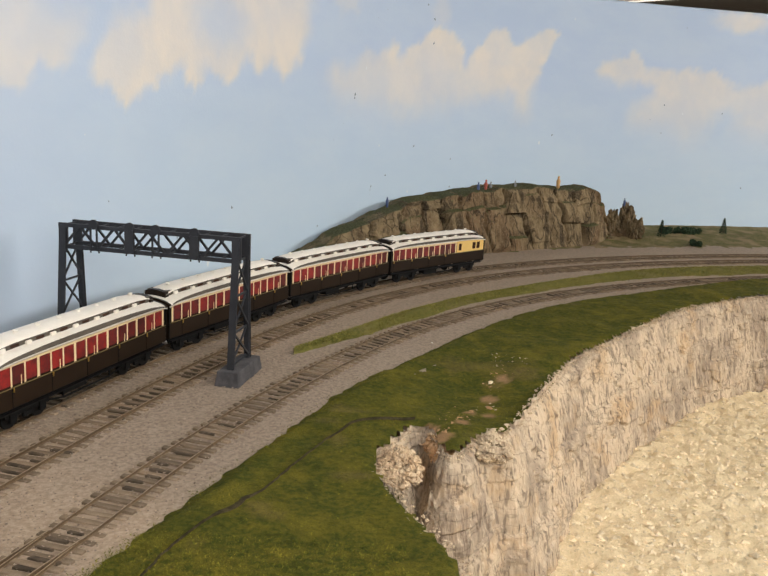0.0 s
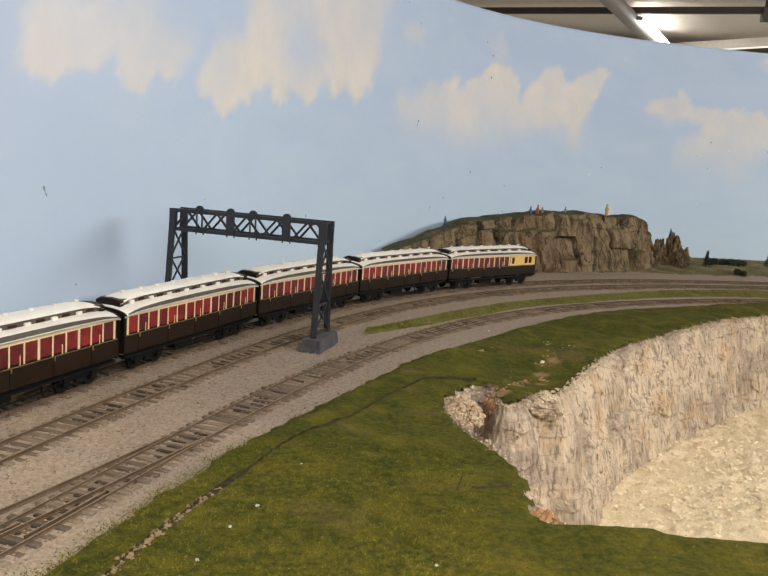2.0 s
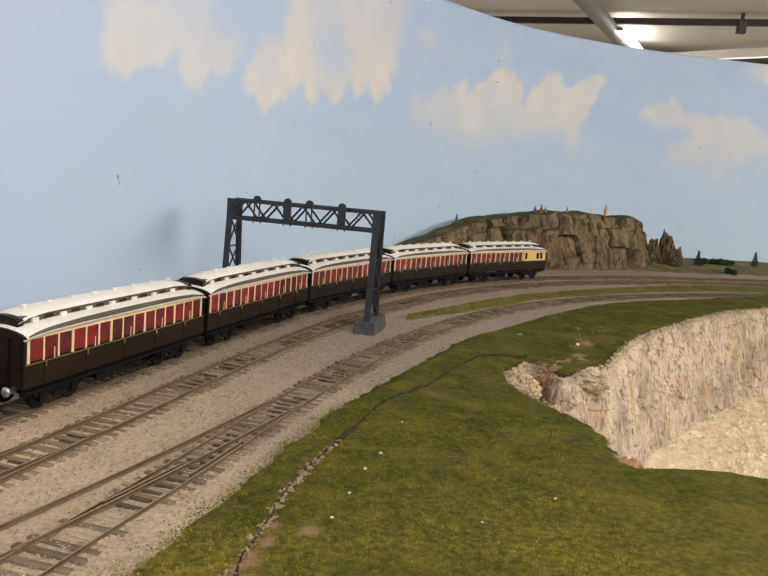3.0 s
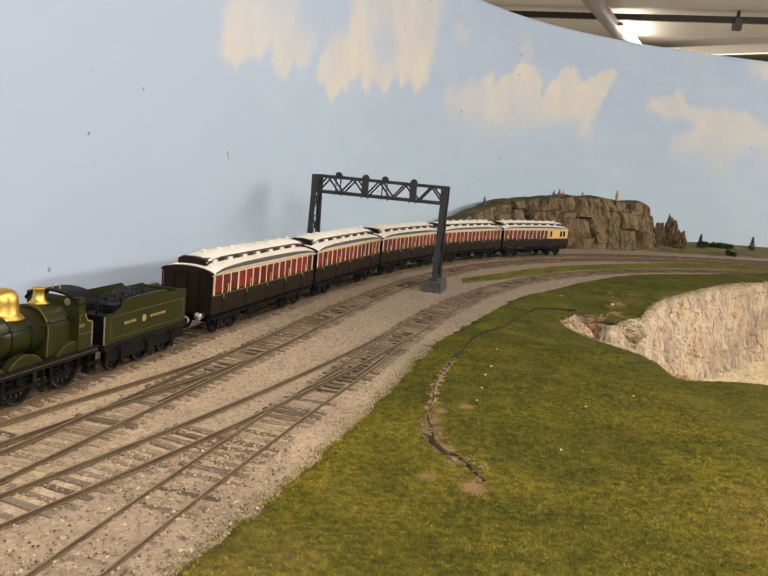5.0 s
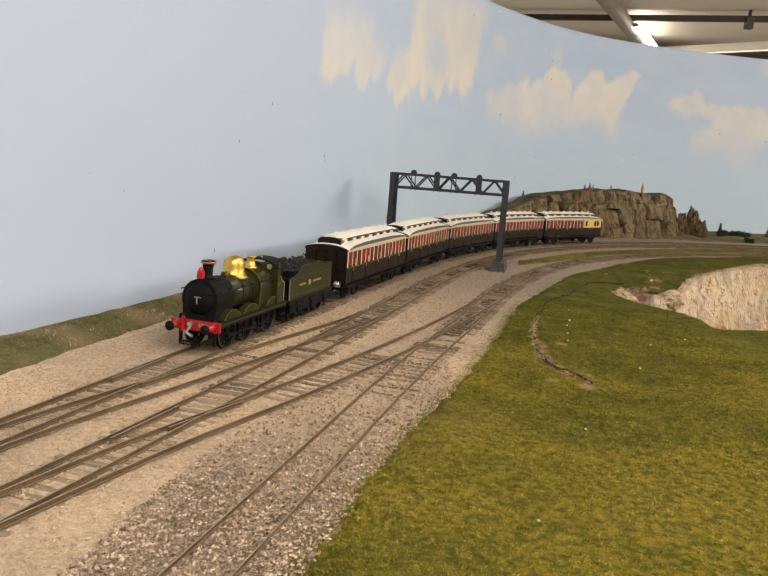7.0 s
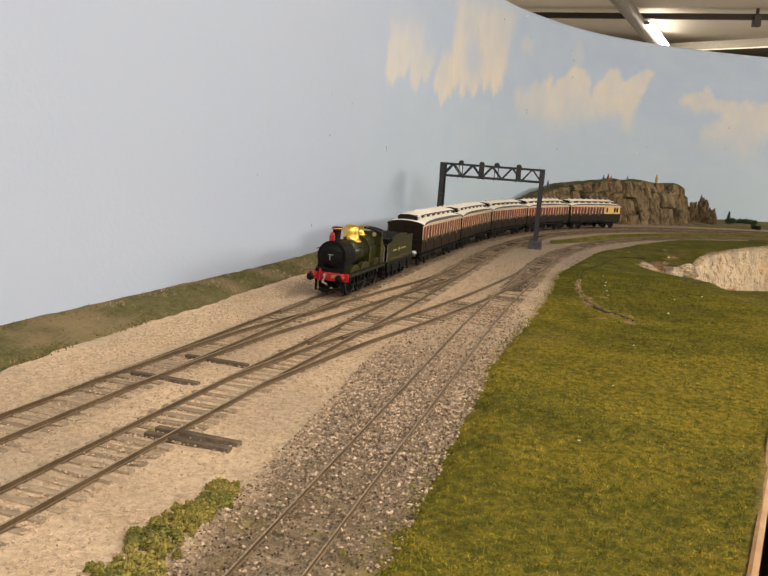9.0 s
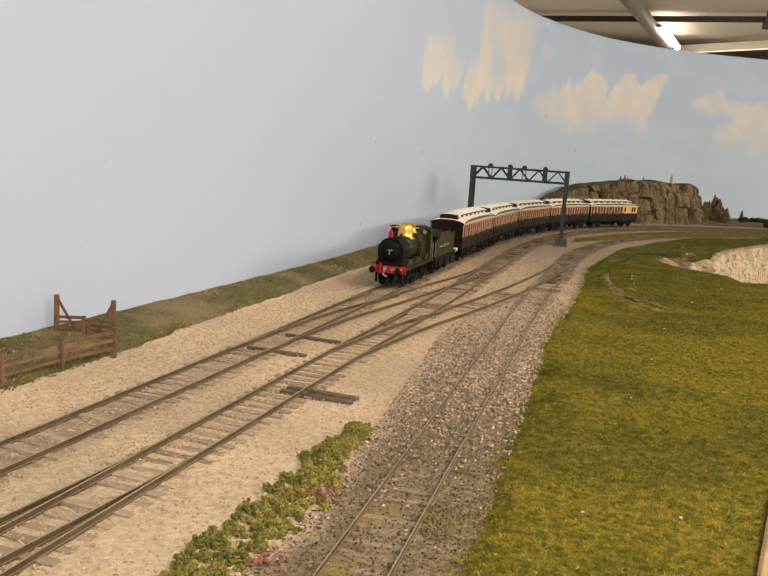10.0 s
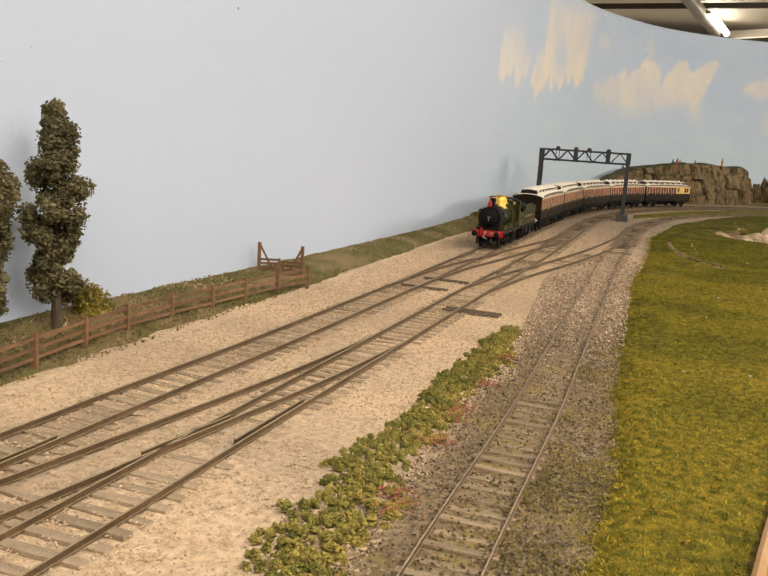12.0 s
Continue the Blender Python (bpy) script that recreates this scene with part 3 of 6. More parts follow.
def tube_fitting(x0, y0, x1, y1, side_step, lit0, z=0.66, lamp=None):
    """A round batten with a thinner lit tube beside part of it."""
    root = tagged(new("tube_light_fitting"), "grey-brown batten light fitting with a lit white tube under the ceiling", "ceiling light")
    root.matrix_world = pose(x0, y0, z)
    dx, dy = x1 - x0, y1 - y0
    n = math.hypot(dx, dy)
    ox, oy = dy / n * side_step, -dx / n * side_step
    part("batten", rod(bmesh.new(), (-dx * .4, -dy * .4, 0.020), (dx, dy, 0.020), 0.026, seg=18), M_BATTEN, root, "", True)
    part("tube", rod(bmesh.new(), (dx * lit0 + ox, dy * lit0 + oy, 0.012), (dx + ox, dy + oy, 0.012), 0.013, seg=14), lamp or M_TUBE, root, "lit white tube", True)
    for k in (lit0, 1.0):
        part("end_cap", bar(bmesh.new(), (dx * k, dy * k, 0.022), (dx * k + ox, dy * k + oy, 0.014), 0.012), M_BATTEN, root)
    return root


tube_fitting(0.30, 2.15, 0.83, 3.37, 0.047, 0.58)
# two more dim fittings, not seen, added so the ceiling gets lit
tube_fitting(1.70, 3.60, 2.30, 4.60, 0.05, 0.06, 0.66, M_TUBE_WARM)
tube_fitting(-0.5, 3.3, 0.1, 4.3, 0.05, 0.06, 0.66, M_TUBE_WARM)
tray = tagged(new("light_tray"), "long shallow cream light tray with a dim warm diffuser", "ceiling light")
tray.matrix_world = pose(0.93, 3.51, 0.68)
part("tray_body", bar(bmesh.new(), (0, 0, 0.009), (0.9, -0.96, 0.009), 0.012, 0.034), M_ROOF, tray)
part("diffuser", bar(bmesh.new(), (0.01, -0.011, 0), (0.89, -0.949, 0), 0.008, 0.024), M_TUBE_WARM, tray, "dim warm diffuser")
bm = bar(bmesh.new(), (-1.2, 3.51, 0.70), (3.6, 1.75, 0.70), 0.020, 0.020)
tagged(part("ceiling_beam", bm, M_BEAM), "dark painted beam hung below the ceiling", "beam")
bm = rod(bmesh.new(), (1.0, 2.70, 0.69), (1.0, 2.70, 0.735), 0.006)
bx(bm, (1.0, 2.70, 0.685), (0.025, 0.025, 0.04))
tagged(part("beam_hanger", bm, M_BEAM), "thin dark rod holding the beam to the ceiling", "hanger")
bm = bmesh.new()
bx(bm, (2.2, 4.2, 0.70), (3.4, 0.10, 0.06))
tagged(part("roof_purlin", bm, M_ROOM), "cream timber purlin across the ceiling", "beam")


# ---- the painted backdrop ----
CLOUD_WEST = [(1.62, .25), (1.758, .267), (1.77, .248), (1.807, .245), (1.821, .236), (1.807, .207), (1.794, .196), (1.77, .198), (1.746, .176), (1.722, .186), (1.718, .205), (1.71, .197), (1.684, .191), (1.62, .184)]
CLOUD_BANK = [(1.905, .34), (1.901, .267), (1.883, .251), (1.85, .24), (1.833, .219), (1.823, .191), (1.85, .189), (1.862, .171), (1.883, .181), (1.919, .194), (1.952, .212), (1.966, .193), (1.978, .192),
              (1.993, .211), (2.006, .203), (2.045, .201), (2.070, .225), (2.092, .212), (2.118, .225), (2.148, .209), (2.184, .245), (2.197, .297), (2.199, .37)]
CLOUD_MIDDLE = [(2.226, .214), (2.243, .239), (2.276, .236), (2.305, .255), (2.332, .253), (2.368, .273), (2.385, .259), (2.421, .275), (2.473, .304), (2.524, .288), (2.534, .258), (2.564, .290), (2.613, .316),
                (2.642, .295), (2.699, .321), (2.737, .319), (2.709, .273), (2.692, .227), (2.686, .185), (2.655, .190), (2.632, .214), (2.544, .198), (2.432, .179), (2.353, .178), (2.266, .187)]
CLOUD_EAST = [(2.823, .272), (2.854, .293), (2.888, .299), (2.900, .315), (2.94, .282), (3.047, .284), (3.097, .282), (3.132, .265), (3.3, .28), (3.32, .145), (3.15, .178), (3.114, .213), (3.075, .172),
              (3.032, .152), (2.989, .172), (2.906, .181), (2.917, .216), (2.952, .241), (2.917, .254), (2.875, .251), (2.833, .261)]


def edge_distance(u, z, outline):
    """Distance to a closed outline, positive inside."""
    p = np.array(outline)
    q = np.roll(p, -1, axis=0)
    best, odd = np.full(u.shape, 9.0), np.zeros(u.shape, bool)
    for (ax, az), (bx_, bz) in zip(p, q):
        ex, ez = bx_ - ax, bz - az
        k = np.clip(((u - ax) * ex + (z - az) * ez) / (ex * ex + ez * ez + 1e-15), 0, 1)
        best = np.minimum(best, np.hypot(u - ax - k * ex, z - az - k * ez))
        odd ^= ((az > z) != (bz > z)) & (u < ex * (z - az) / (ez if abs(ez) > 1e-9 else 1e-9) + ax)
    return np.where(odd, best, -best)


def cloud_mask(u, z):
    """Painted cloud banks, crisp along one side and fading on the other, in wall length and height."""
    w = u + .012 * (fbm(u * 34, z * 34, 5, 5) - .5) + .014 * (fbm(u * 90, z * 90, 6, 3) - .5)
    v = z + .012 * (fbm(u * 34, z * 34, 9, 5) - .5) + .014 * (fbm(u * 90, z * 90, 10, 3) - .5)
    m = np.zeros_like(u)
    for outline, z_soft, z_crisp, weight in ((CLOUD_WEST, .27, .20, .62), (CLOUD_BANK, .36, .20, .80), (CLOUD_MIDDLE, .18, .275, .80), (CLOUD_EAST, .18, .29, .68)):
        soft = .0065 + .034 * np.clip((z - z_crisp) / (z_soft - z_crisp), 0, 1)
        d = edge_distance(w, v, spline(outline + outline[:1], .008))
        fade = 1 - .45 * np.clip((z - z_crisp) / (z_soft - z_crisp), 0, 1)
        m = np.maximum(m, smooth(-soft * .6, soft, d) * weight * fade)
    for cu, cz, ru, rz, weight in ((2.266, .312, .030, .020, .35), (3.12, .373, .07, .022, .6), (2.473, .325, .024, .03, .22)):
        m = np.maximum(m, weight * (1 - smooth(.4, 1.15, np.hypot((w - cu) / ru, (v - cz) / rz))))
    hole = 1 - smooth(.3, 1.3, np.hypot((w - 2.02) / .06, (v - .257) / .03))
    return m * (1 - .6 * hole) * (.78 + .30 * smooth(.3, .7, fbm(u * 13, z * 13, 3)))


def build_backdrop():
    arc = np.concatenate([[0], np.cumsum(np.linalg.norm(np.diff(WALL, axis=0), axis=1))])
    zs = np.concatenate([np.linspace(-.03, .36, 79), [.366, .372]])
    top = .372 + .02 * smooth(2.2, 3.3, arc)
    nv = len(zs)
    u = np.repeat(arc, nv)
    z = np.tile(zs, len(arc)) * np.repeat(top / .372, nv)
    p = np.repeat(WALL, nv, axis=0)
    verts = np.stack([p[:, 0], p[:, 1], z], 1)
    f = grid_faces(len(arc), nv)
    nrm = normals(WALL)
    back = np.stack([WALL[:, 0] - nrm[:, 0] * .006, WALL[:, 1] - nrm[:, 1] * .006], 1)
    n0 = len(verts)
    bt = np.concatenate([np.column_stack([back, top]), np.column_stack([back, np.full(len(arc), -.03)])])
    verts = np.vstack([verts, bt])
    k = np.arange(len(arc) - 1)
    tops = np.stack([k * nv + nv - 1, (k + 1) * nv + nv - 1, n0 + k + 1, n0 + k], 1)
    backs = np.stack([n0 + k, n0 + k + 1, n0 + len(arc) + k + 1, n0 + len(arc) + k], 1)
    ext = 2 * len(arc)
    pale = 1 - smooth(1.42, 1.95, u + .25 * (fbm(u * 5, z * 6, 21) - .5))
    attrs = {"cloud": np.concatenate([cloud_mask(u, z), np.zeros(ext)]), "pale": np.concatenate([pale, np.zeros(ext)]), "height": np.concatenate([smooth(.03, .3, z), np.ones(ext)])}
    ob = flat_mesh("backdrop", verts, np.vstack([f, tops, backs]), M_SKY, attrs)
    tagged(ob, "curved backdrop board painted with a blue sky and cream clouds", kind="structure")


build_backdrop()


# ---- ground ----
def build_ballast():
    px, py, f = field(-.80, 1.40, -1.05, 1.68, .008)
    dl, df, dq = side(px, py, LAWN_LINE), side(px, py, FRONT_LINE), inside(px, py, RIM_LINE)
    dw = side(px, py, WALL[::4])
    keep = (dl < .03) & (df < .0) & ~dq & (dw > -.012)
    z = -.0012 + .0012 * fbm(px * 160, py * 160, 2, 3) + .0012 * (fbm(px * 18, py * 18, 4) - .5)
    # greyer further back: the ballast's own tone plus dimmer light, both as colour
    far = smooth(-.15, .38, py + .9 * px + .25 * (fbm(px * 9, py * 9, 8) - .5))
    left = spline([(-.40, -.70), (-.353, -.498), (-.338, -.434), (-.328, -.391), (-.312, -.347), (-.300, -.285), (-.281, -.183), (-.263, -.082), (-.226, .035), (-.20, .075)], .01)
    dd = side(px, py, left) + .012 * (fbm(px * 60, py * 60, 12) - .5)
    coarse = smooth(-.003, .006, dd) * (1 - smooth(.03, .09, py + .02 * (fbm(px * 80, py * 80, 31) - .5))) * (1 - .65 * smooth(-.16, -.02, py))
    # darker ballast: patchy along line A, even along the far part of line C
    bed_dark = np.exp(-(side(px, py, spline(LINE_A, .012)) / .012) ** 2) * .8 * smooth(.3, .6, fbm(px * 25, py * 25, 14)) + .55 * np.exp(-(side(px, py, spline(LINE_C, .012)) / .012) ** 2) * smooth(.05, .3, py)
    ob = field_mesh("ground", px, py, z, f, keep, M_BALLAST, {"far": far, "coarse": coarse, "earthy": coarse * smooth(.20, .34, -py + .06 * (fbm(px * 40, py * 40, 33) - .5)), "bed_dark": np.clip(bed_dark, 0, 1)})
    tagged(ob, "ground of fine tan and grey model ballast between the tracks", kind="structure")


def lawn_height(px, py):
    return .0026 + .0078 * (fbm(px * 11, py * 11, 40, 3) - .5) + .0016 * (fbm(px * 90, py * 90, 41, 3) - .5)


def lawn_hollow(px, py):
    return np.exp(-(((px - .075) / .05) ** 2 + ((py - .53) / .07) ** 2))


BARE_SPOTS = ((-.102, .049, .006), (-.096, .148, .0045), (-.109, .150, .0035), (-.109, .137, .004), (-.112, .123, .004), (-.114, .111, .0045), (-.113, .098, .004), (-.111, .087, .0045), (-.107, .074, .004), (-.118, .054, .003),
              (.081, .532, .006), (.076, .493, .006), (.056, .469, .006), (.096, .567, .006), (.042, .44, .007), (.065, .50, .004), (.036, .452, .006))


def lawn_bare(px, py):
    """Earth that shows through: spots with ragged rims and faint patches."""
    rag = .6 * (fbm(px * 170, py * 170, 53, 3) - .5)
    bare = .25 * smooth(.62, .70, fbm(px * 34, py * 34, 47, 3)) * lawn_hollow(px, py) + .15 * smooth(.69, .75, fbm(px * 26, py * 26, 49, 3)) * smooth(-.2, .0, py)
    for x, y, r in BARE_SPOTS:
        bare = np.maximum(bare, 1 - smooth(.55, .85, np.hypot(px - x, (py - y) * .7) / r * .95 + rag))
    return bare


def lawn_dry(px, py):
    # straw tone, raised towards the front also to brighten the near turf
    return (1 - .90 * smooth(-.02, .34, py + .25 * (fbm(px * 14, py * 14, 50) - .5))) * (.36 + .60 * smooth(.34, .60, fbm(px * 15, py * 18, 51, 4)) + .25 * (1 - smooth(-.38, -.12, py)))


def blades(name, places, length, wide, material, attrs, label):
    """Short stiff fibres, one thin upright sliver each."""
    n = len(places)
    lean = np.column_stack([RNG.normal(size=(n, 2)) * 1.9, np.ones(n)])
    lean *= (length * (.55 + .9 * RNG.random(n)) / np.linalg.norm(lean, axis=1))[:, None]
    a = np.arctan2(lean[:, 0], -lean[:, 1]) + .5 * RNG.normal(size=n)
    w = np.column_stack([np.cos(a), np.sin(a), .3 * RNG.normal(size=n)]) * (wide * (.6 + .8 * RNG.random(n)))[:, None]
    v = np.stack([places - w, places + w, places + lean + w * .4, places + lean - w * .4], 1).reshape(-1, 3)
    ob = flat_mesh(name, v, np.arange(4 * n).reshape(-1, 4), material, {k: np.repeat(q, 4) for k, q in attrs.items()}, False)
    return tagged(ob, label, "grass", kind="stuff")


def build_lawn():
    px, py, f = field(-.42, 1.36, -.80, 1.14, .0038)
    df = side(px, py, FRONT_LINE)
    m = (df > -.001) & (df < .006)
    gx, gy = (side(px[m] + 1e-4, py[m], FRONT_LINE) - df[m]) * 1e4, (side(px[m], py[m] + 1e-4, FRONT_LINE) - df[m]) * 1e4
    px[m], py[m] = px[m] - gx * (df[m] + .001), py[m] - gy * (df[m] + .001)
    dl = side(px, py, LAWN_LINE)
    q = inside(px, py, RIM_LINE)
    dr = np.abs(side(px, py, RIM_LINE))
    dr = np.where(q, dr, -dr)
    edge = dl + .007 * (fbm(px * 130, py * 130, 44, 3) - .5)
    z = np.minimum(lawn_height(px, py), -.0012 + edge * .45)
    hollow = lawn_hollow(px, py)
    z = z - .010 * hollow
    z = z - .0022 * smooth(-.006, -.001, dr + .004 * (fbm(px * 120, py * 120, 45) - .5))
    keep = (dl > -.012) & (df < .006) & (dr < .0005)
    bare = lawn_bare(px, py) + .8 * (1 - smooth(.0, .0015, np.abs(df + .001)))
    ob = field_mesh("lawn", px, py, z, f, keep, M_LAWN, {"bare": np.clip(bare, 0, 1), "dry": lawn_dry(px, py)})
    tagged(ob, "mown green turf with straw patches beside the tracks", kind="structure")


def build_strip(name, a, b, za, zb, rows, material, label, seed, belly=0.0, patch=0.45):
    """A strip of turf between two lines."""
    n = max(len(a), len(b))
    ia = np.stack([np.interp(np.linspace(0, 1, n), np.linspace(0, 1, len(a)), a[:, k]) for k in (0, 1)], 1)
    ib = np.stack([np.interp(np.linspace(0, 1, n), np.linspace(0, 1, len(b)), b[:, k]) for k in (0, 1)], 1)
    v = np.linspace(0, 1, rows)
    p = ia[:, None] * (1 - v)[None, :, None] + ib[:, None] * v[None, :, None]
    x, y = p[..., 0], p[..., 1]
    z = za + (zb - za) * v[None] + belly * np.sin(v * math.pi)[None] + .0042 * (fbm(x * 70, y * 70, seed, 4) - .5) * np.sin(np.clip(v, .06, .94) * math.pi)[None] ** .5
    bare = patch * smooth(.48, .66, fbm(x * 45, y * 45, seed + 3, 5))
    ob = flat_mesh(name, np.stack([x, y, z], 2).reshape(-1, 3), grid_faces(n, rows), material, {"bare": bare.ravel(), "dry": .6 * fbm(x * 40, y * 40, seed + 5).ravel()})
    return tagged(ob, label, kind="structure")


build_ballast()
build_lawn()
WALL_FOOT = spline([(-.665, -.88), (-.60, -.62), (-.52, -.34), (-.428, -.056), (-.354, .19), (-.28, .48), (-.218, .68), (-.116, .95), (0, 1.13), (.11, 1.26), (.23, 1.36), (.36, 1.44), (.53, 1.51), (.8, 1.58), (1.1, 1.60), (1.4, 1.57)], .006)
build_strip("verge", FAR_LINE, WALL_FOOT, -.0035, .006, 22, M_SCRUB, "rough brown and green verge below the painted sky", 60, .002)
build_strip("grass_band", spline([(-.058, .590), (-.018, .640), (.045, .725), (.126, .824), (.322, .979), (.55, 1.074), (.8, 1.144), (1.1, 1.18)], .006),
            spline([(-.056, .606), (-.017, .675), (.041, .766), (.126, .862), (.335, 1.046), (.55, 1.140), (.8, 1.200), (1.1, 1.218)], .006), -.0012, -.0012, 14, M_VERGE,
            "narrow band of light olive turf between two tracks", 70, .0042, .25)


# ---- the quarry ----
def sand_height(px, py):
    return -.1005 + .005 * (fbm(px * 130, py * 130, 90, 4) - .5) + .006 * (fbm(px * 9, py * 9, 91) - .5) + .0022 * smooth(.5, .62, fbm(px * 150, py * 150, 92, 3))


def build_quarry():
    line = spline(RIM[6:], .0015)
    n = normals(line)
    ker = np.ones(51) / 51
    pad = np.pad(n, ((25, 25), (0, 0)), mode="edge")
    ns = np.stack([np.convolve(pad[:, k], ker, "valid") for k in (0, 1)], 1)
    ns /= np.linalg.norm(ns, axis=1)[:, None]
    s = np.arange(len(line)) * .0015
    rows = np.linspace(0, 1, 72)
    S, V = np.meshgrid(s, rows, indexing="ij")
    out = .030 * V ** .8 - .004
    out = out + .0050 * (fbm(S * 70, V * 3, 81, 4) - .5) + .0024 * (fbm(S * 380, V * 22, 82, 3) - .5) + .0022 * smooth(.52, .56, fbm(S * 26, V * 5, 88, 3)) + .0016 * smooth(.50, .52, fbm(S * 14, V * 9, 84, 3))
    lip = .0005 + .0085 * smooth(.38, .70, fbm(S * 55, S * 0, 86, 4))
    out = np.where(V < .06, np.minimum(out, -lip + (lip - .001) * V / .06 + .004 * (fbm(S * 260, V * 60, 89, 3) - .5)), out)
    z = .0026 - .110 * V + .0045 * (fbm(S * 170, V * 8, 83, 4) - .5) * (1 - V)
    z[:, 0] -= .0060
    for k in (1, 2, 3):
        z[:, k] = .0004 + .0036 * (fbm(s * 260, s * 0 + k * .7, 87, 4) - .45) - .0006 * k
    x = line[:, 0, None] + ns[:, 0, None] * out
    y = line[:, 1, None] + ns[:, 1, None] * out
    ob = flat_mesh("quarry_cliff", np.stack([x, y, z], 2).reshape(-1, 3), grid_faces(len(line), len(rows)), M_CLIFF, smooth_shade=False)
    tagged(ob, "pale beige and grey quarry face with upright streaks", kind="structure")
    px, py, f = field(-.02, 1.05, .21, 1.05, .0032)
    keep = inside(px, py, spline(RIM, .01))
    z = sand_height(px, py)
    tagged(field_mesh("quarry_floor", px, py, z, f, keep, M_SAND), "cream sandy quarry floor with loose stones", kind="structure")
    k = 40000
    cx, cy = .04 + .62 * RNG.random(k), .24 + .72 * RNG.random(k)
    m = inside(cx, cy, RIM_LINE)
    cx, cy = cx[m], cy[m]
    pl = np.stack([cx, cy, sand_height(cx, cy)], 1)
    tagged(crumbs("loose_stones", pl, .0006 + .0026 * RNG.random(len(pl)) ** 4, M_SANDSTONE, .55), "loose cream stones on the quarry floor", "stones", kind="stuff")
    idx = RNG.integers(0, len(line), 3600)
    off = -.0055 + .0085 * RNG.random(3600)
    pl = np.column_stack([line[idx] + ns[idx] * off[:, None], .0004 - .0025 * RNG.random(3600)])
    tagged(crumbs("rim_rubble", pl, .0003 + .0009 * RNG.random(3600) ** 3, M_RIM), "pale rubble along the quarry rim", "stones", kind="stuff")


build_quarry()


# ---- the crag ----
def build_crag():
    base = spline([(-.098, .872), (-.050, .938), (.0, .990), (.06, 1.045), (.13, 1.100), (.22, 1.166), (.30, 1.222), (.350, 1.272), (.385, 1.330)], .004)
    rim = spline([(-.105, .905), (-.062, .962), (-.012, 1.010), (.045, 1.066), (.118, 1.124), (.205, 1.190), (.286, 1.246), (.338, 1.294), (.366, 1.345)], .004)
    back = spline([(-.118, .945), (-.075, 1.02), (-.012, 1.105), (.06, 1.20), (.15, 1.29), (.24, 1.362), (.31, 1.405), (.37, 1.44), (.39, 1.455)], .004)
    n, t = 440, np.linspace(0, 1, 440)
    take = lambda l: np.stack([np.interp(t, np.linspace(0, 1, len(l)), l[:, k]) for k in (0, 1)], 1)
    b, r, w = take(base), take(rim), take(back)
    top = np.interp(t, [0, .07, .15, .22, .30, .40, .52, .64, .76, .88, .94, .975, 1.0], [.004, .014, .034, .047, .062, .073, .080, .084, .083, .081, .074, .050, .010])
    top = top + .005 * (vnoise(t * 46, t * 0, 101) - .5) + .004 * (np.floor(vnoise(t * 20, t * 0, 102) * 3) / 3 - .4) * smooth(.25, .4, t)
    vs = np.linspace(0, 1, 60)
    nv = len(vs)
    P = np.zeros((n, nv, 3))
    nb = normals(b)
    for j, v in enumerate(vs):
        if v < .62:
            k = v / .62
            face = k ** (.80 + .2 * (1 - smooth(.12, .25, t)))
            xy = b * (1 - k ** 1.4)[..., None] + r * (k ** 1.4)[..., None] if np.ndim(k) else b * (1 - k ** 1.4) + r * k ** 1.4
            u = t * 17 + .9 * (fbm(t * 9, t * 0 + k * 2.2, 103, 3) - .5)
            col = np.floor(u)
            tier = np.floor(k * 2.6 + 3 * lattice(col, col * 0, 106))
            edge = np.minimum(u - col, col + 1 - u)
            steps = .014 * (lattice(col, tier, 107) - .5) - .006 * (1 - smooth(.0, .10, edge)) + .010 * (fbm(t * 60, t * 0 + k * 5, 104, 4) - .5)
            amt = smooth(.0, .1, k) * smooth(.10, .24, t) * (1 - .7 * smooth(.9, 1, k))
            xy = xy + nb * (steps * amt)[:, None]
            z = -.004 + (top + .004) * face
        else:
            k = (v - .62) / .38
            xy = r * (1 - k) + w * k
            z = top * (1 + .05 * math.sin(k * 3.1)) * (1 - .10 * k) + .003 * (fbm(xy[:, 0] * 60, xy[:, 1] * 60, 105) - .5)
        P[:, j, :2], P[:, j, 2] = xy, z
    f = grid_faces(n, nv)
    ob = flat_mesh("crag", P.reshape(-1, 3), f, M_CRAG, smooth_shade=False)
    tagged(ob, "brown craggy rock face with a grassy top below the sky", kind="structure")


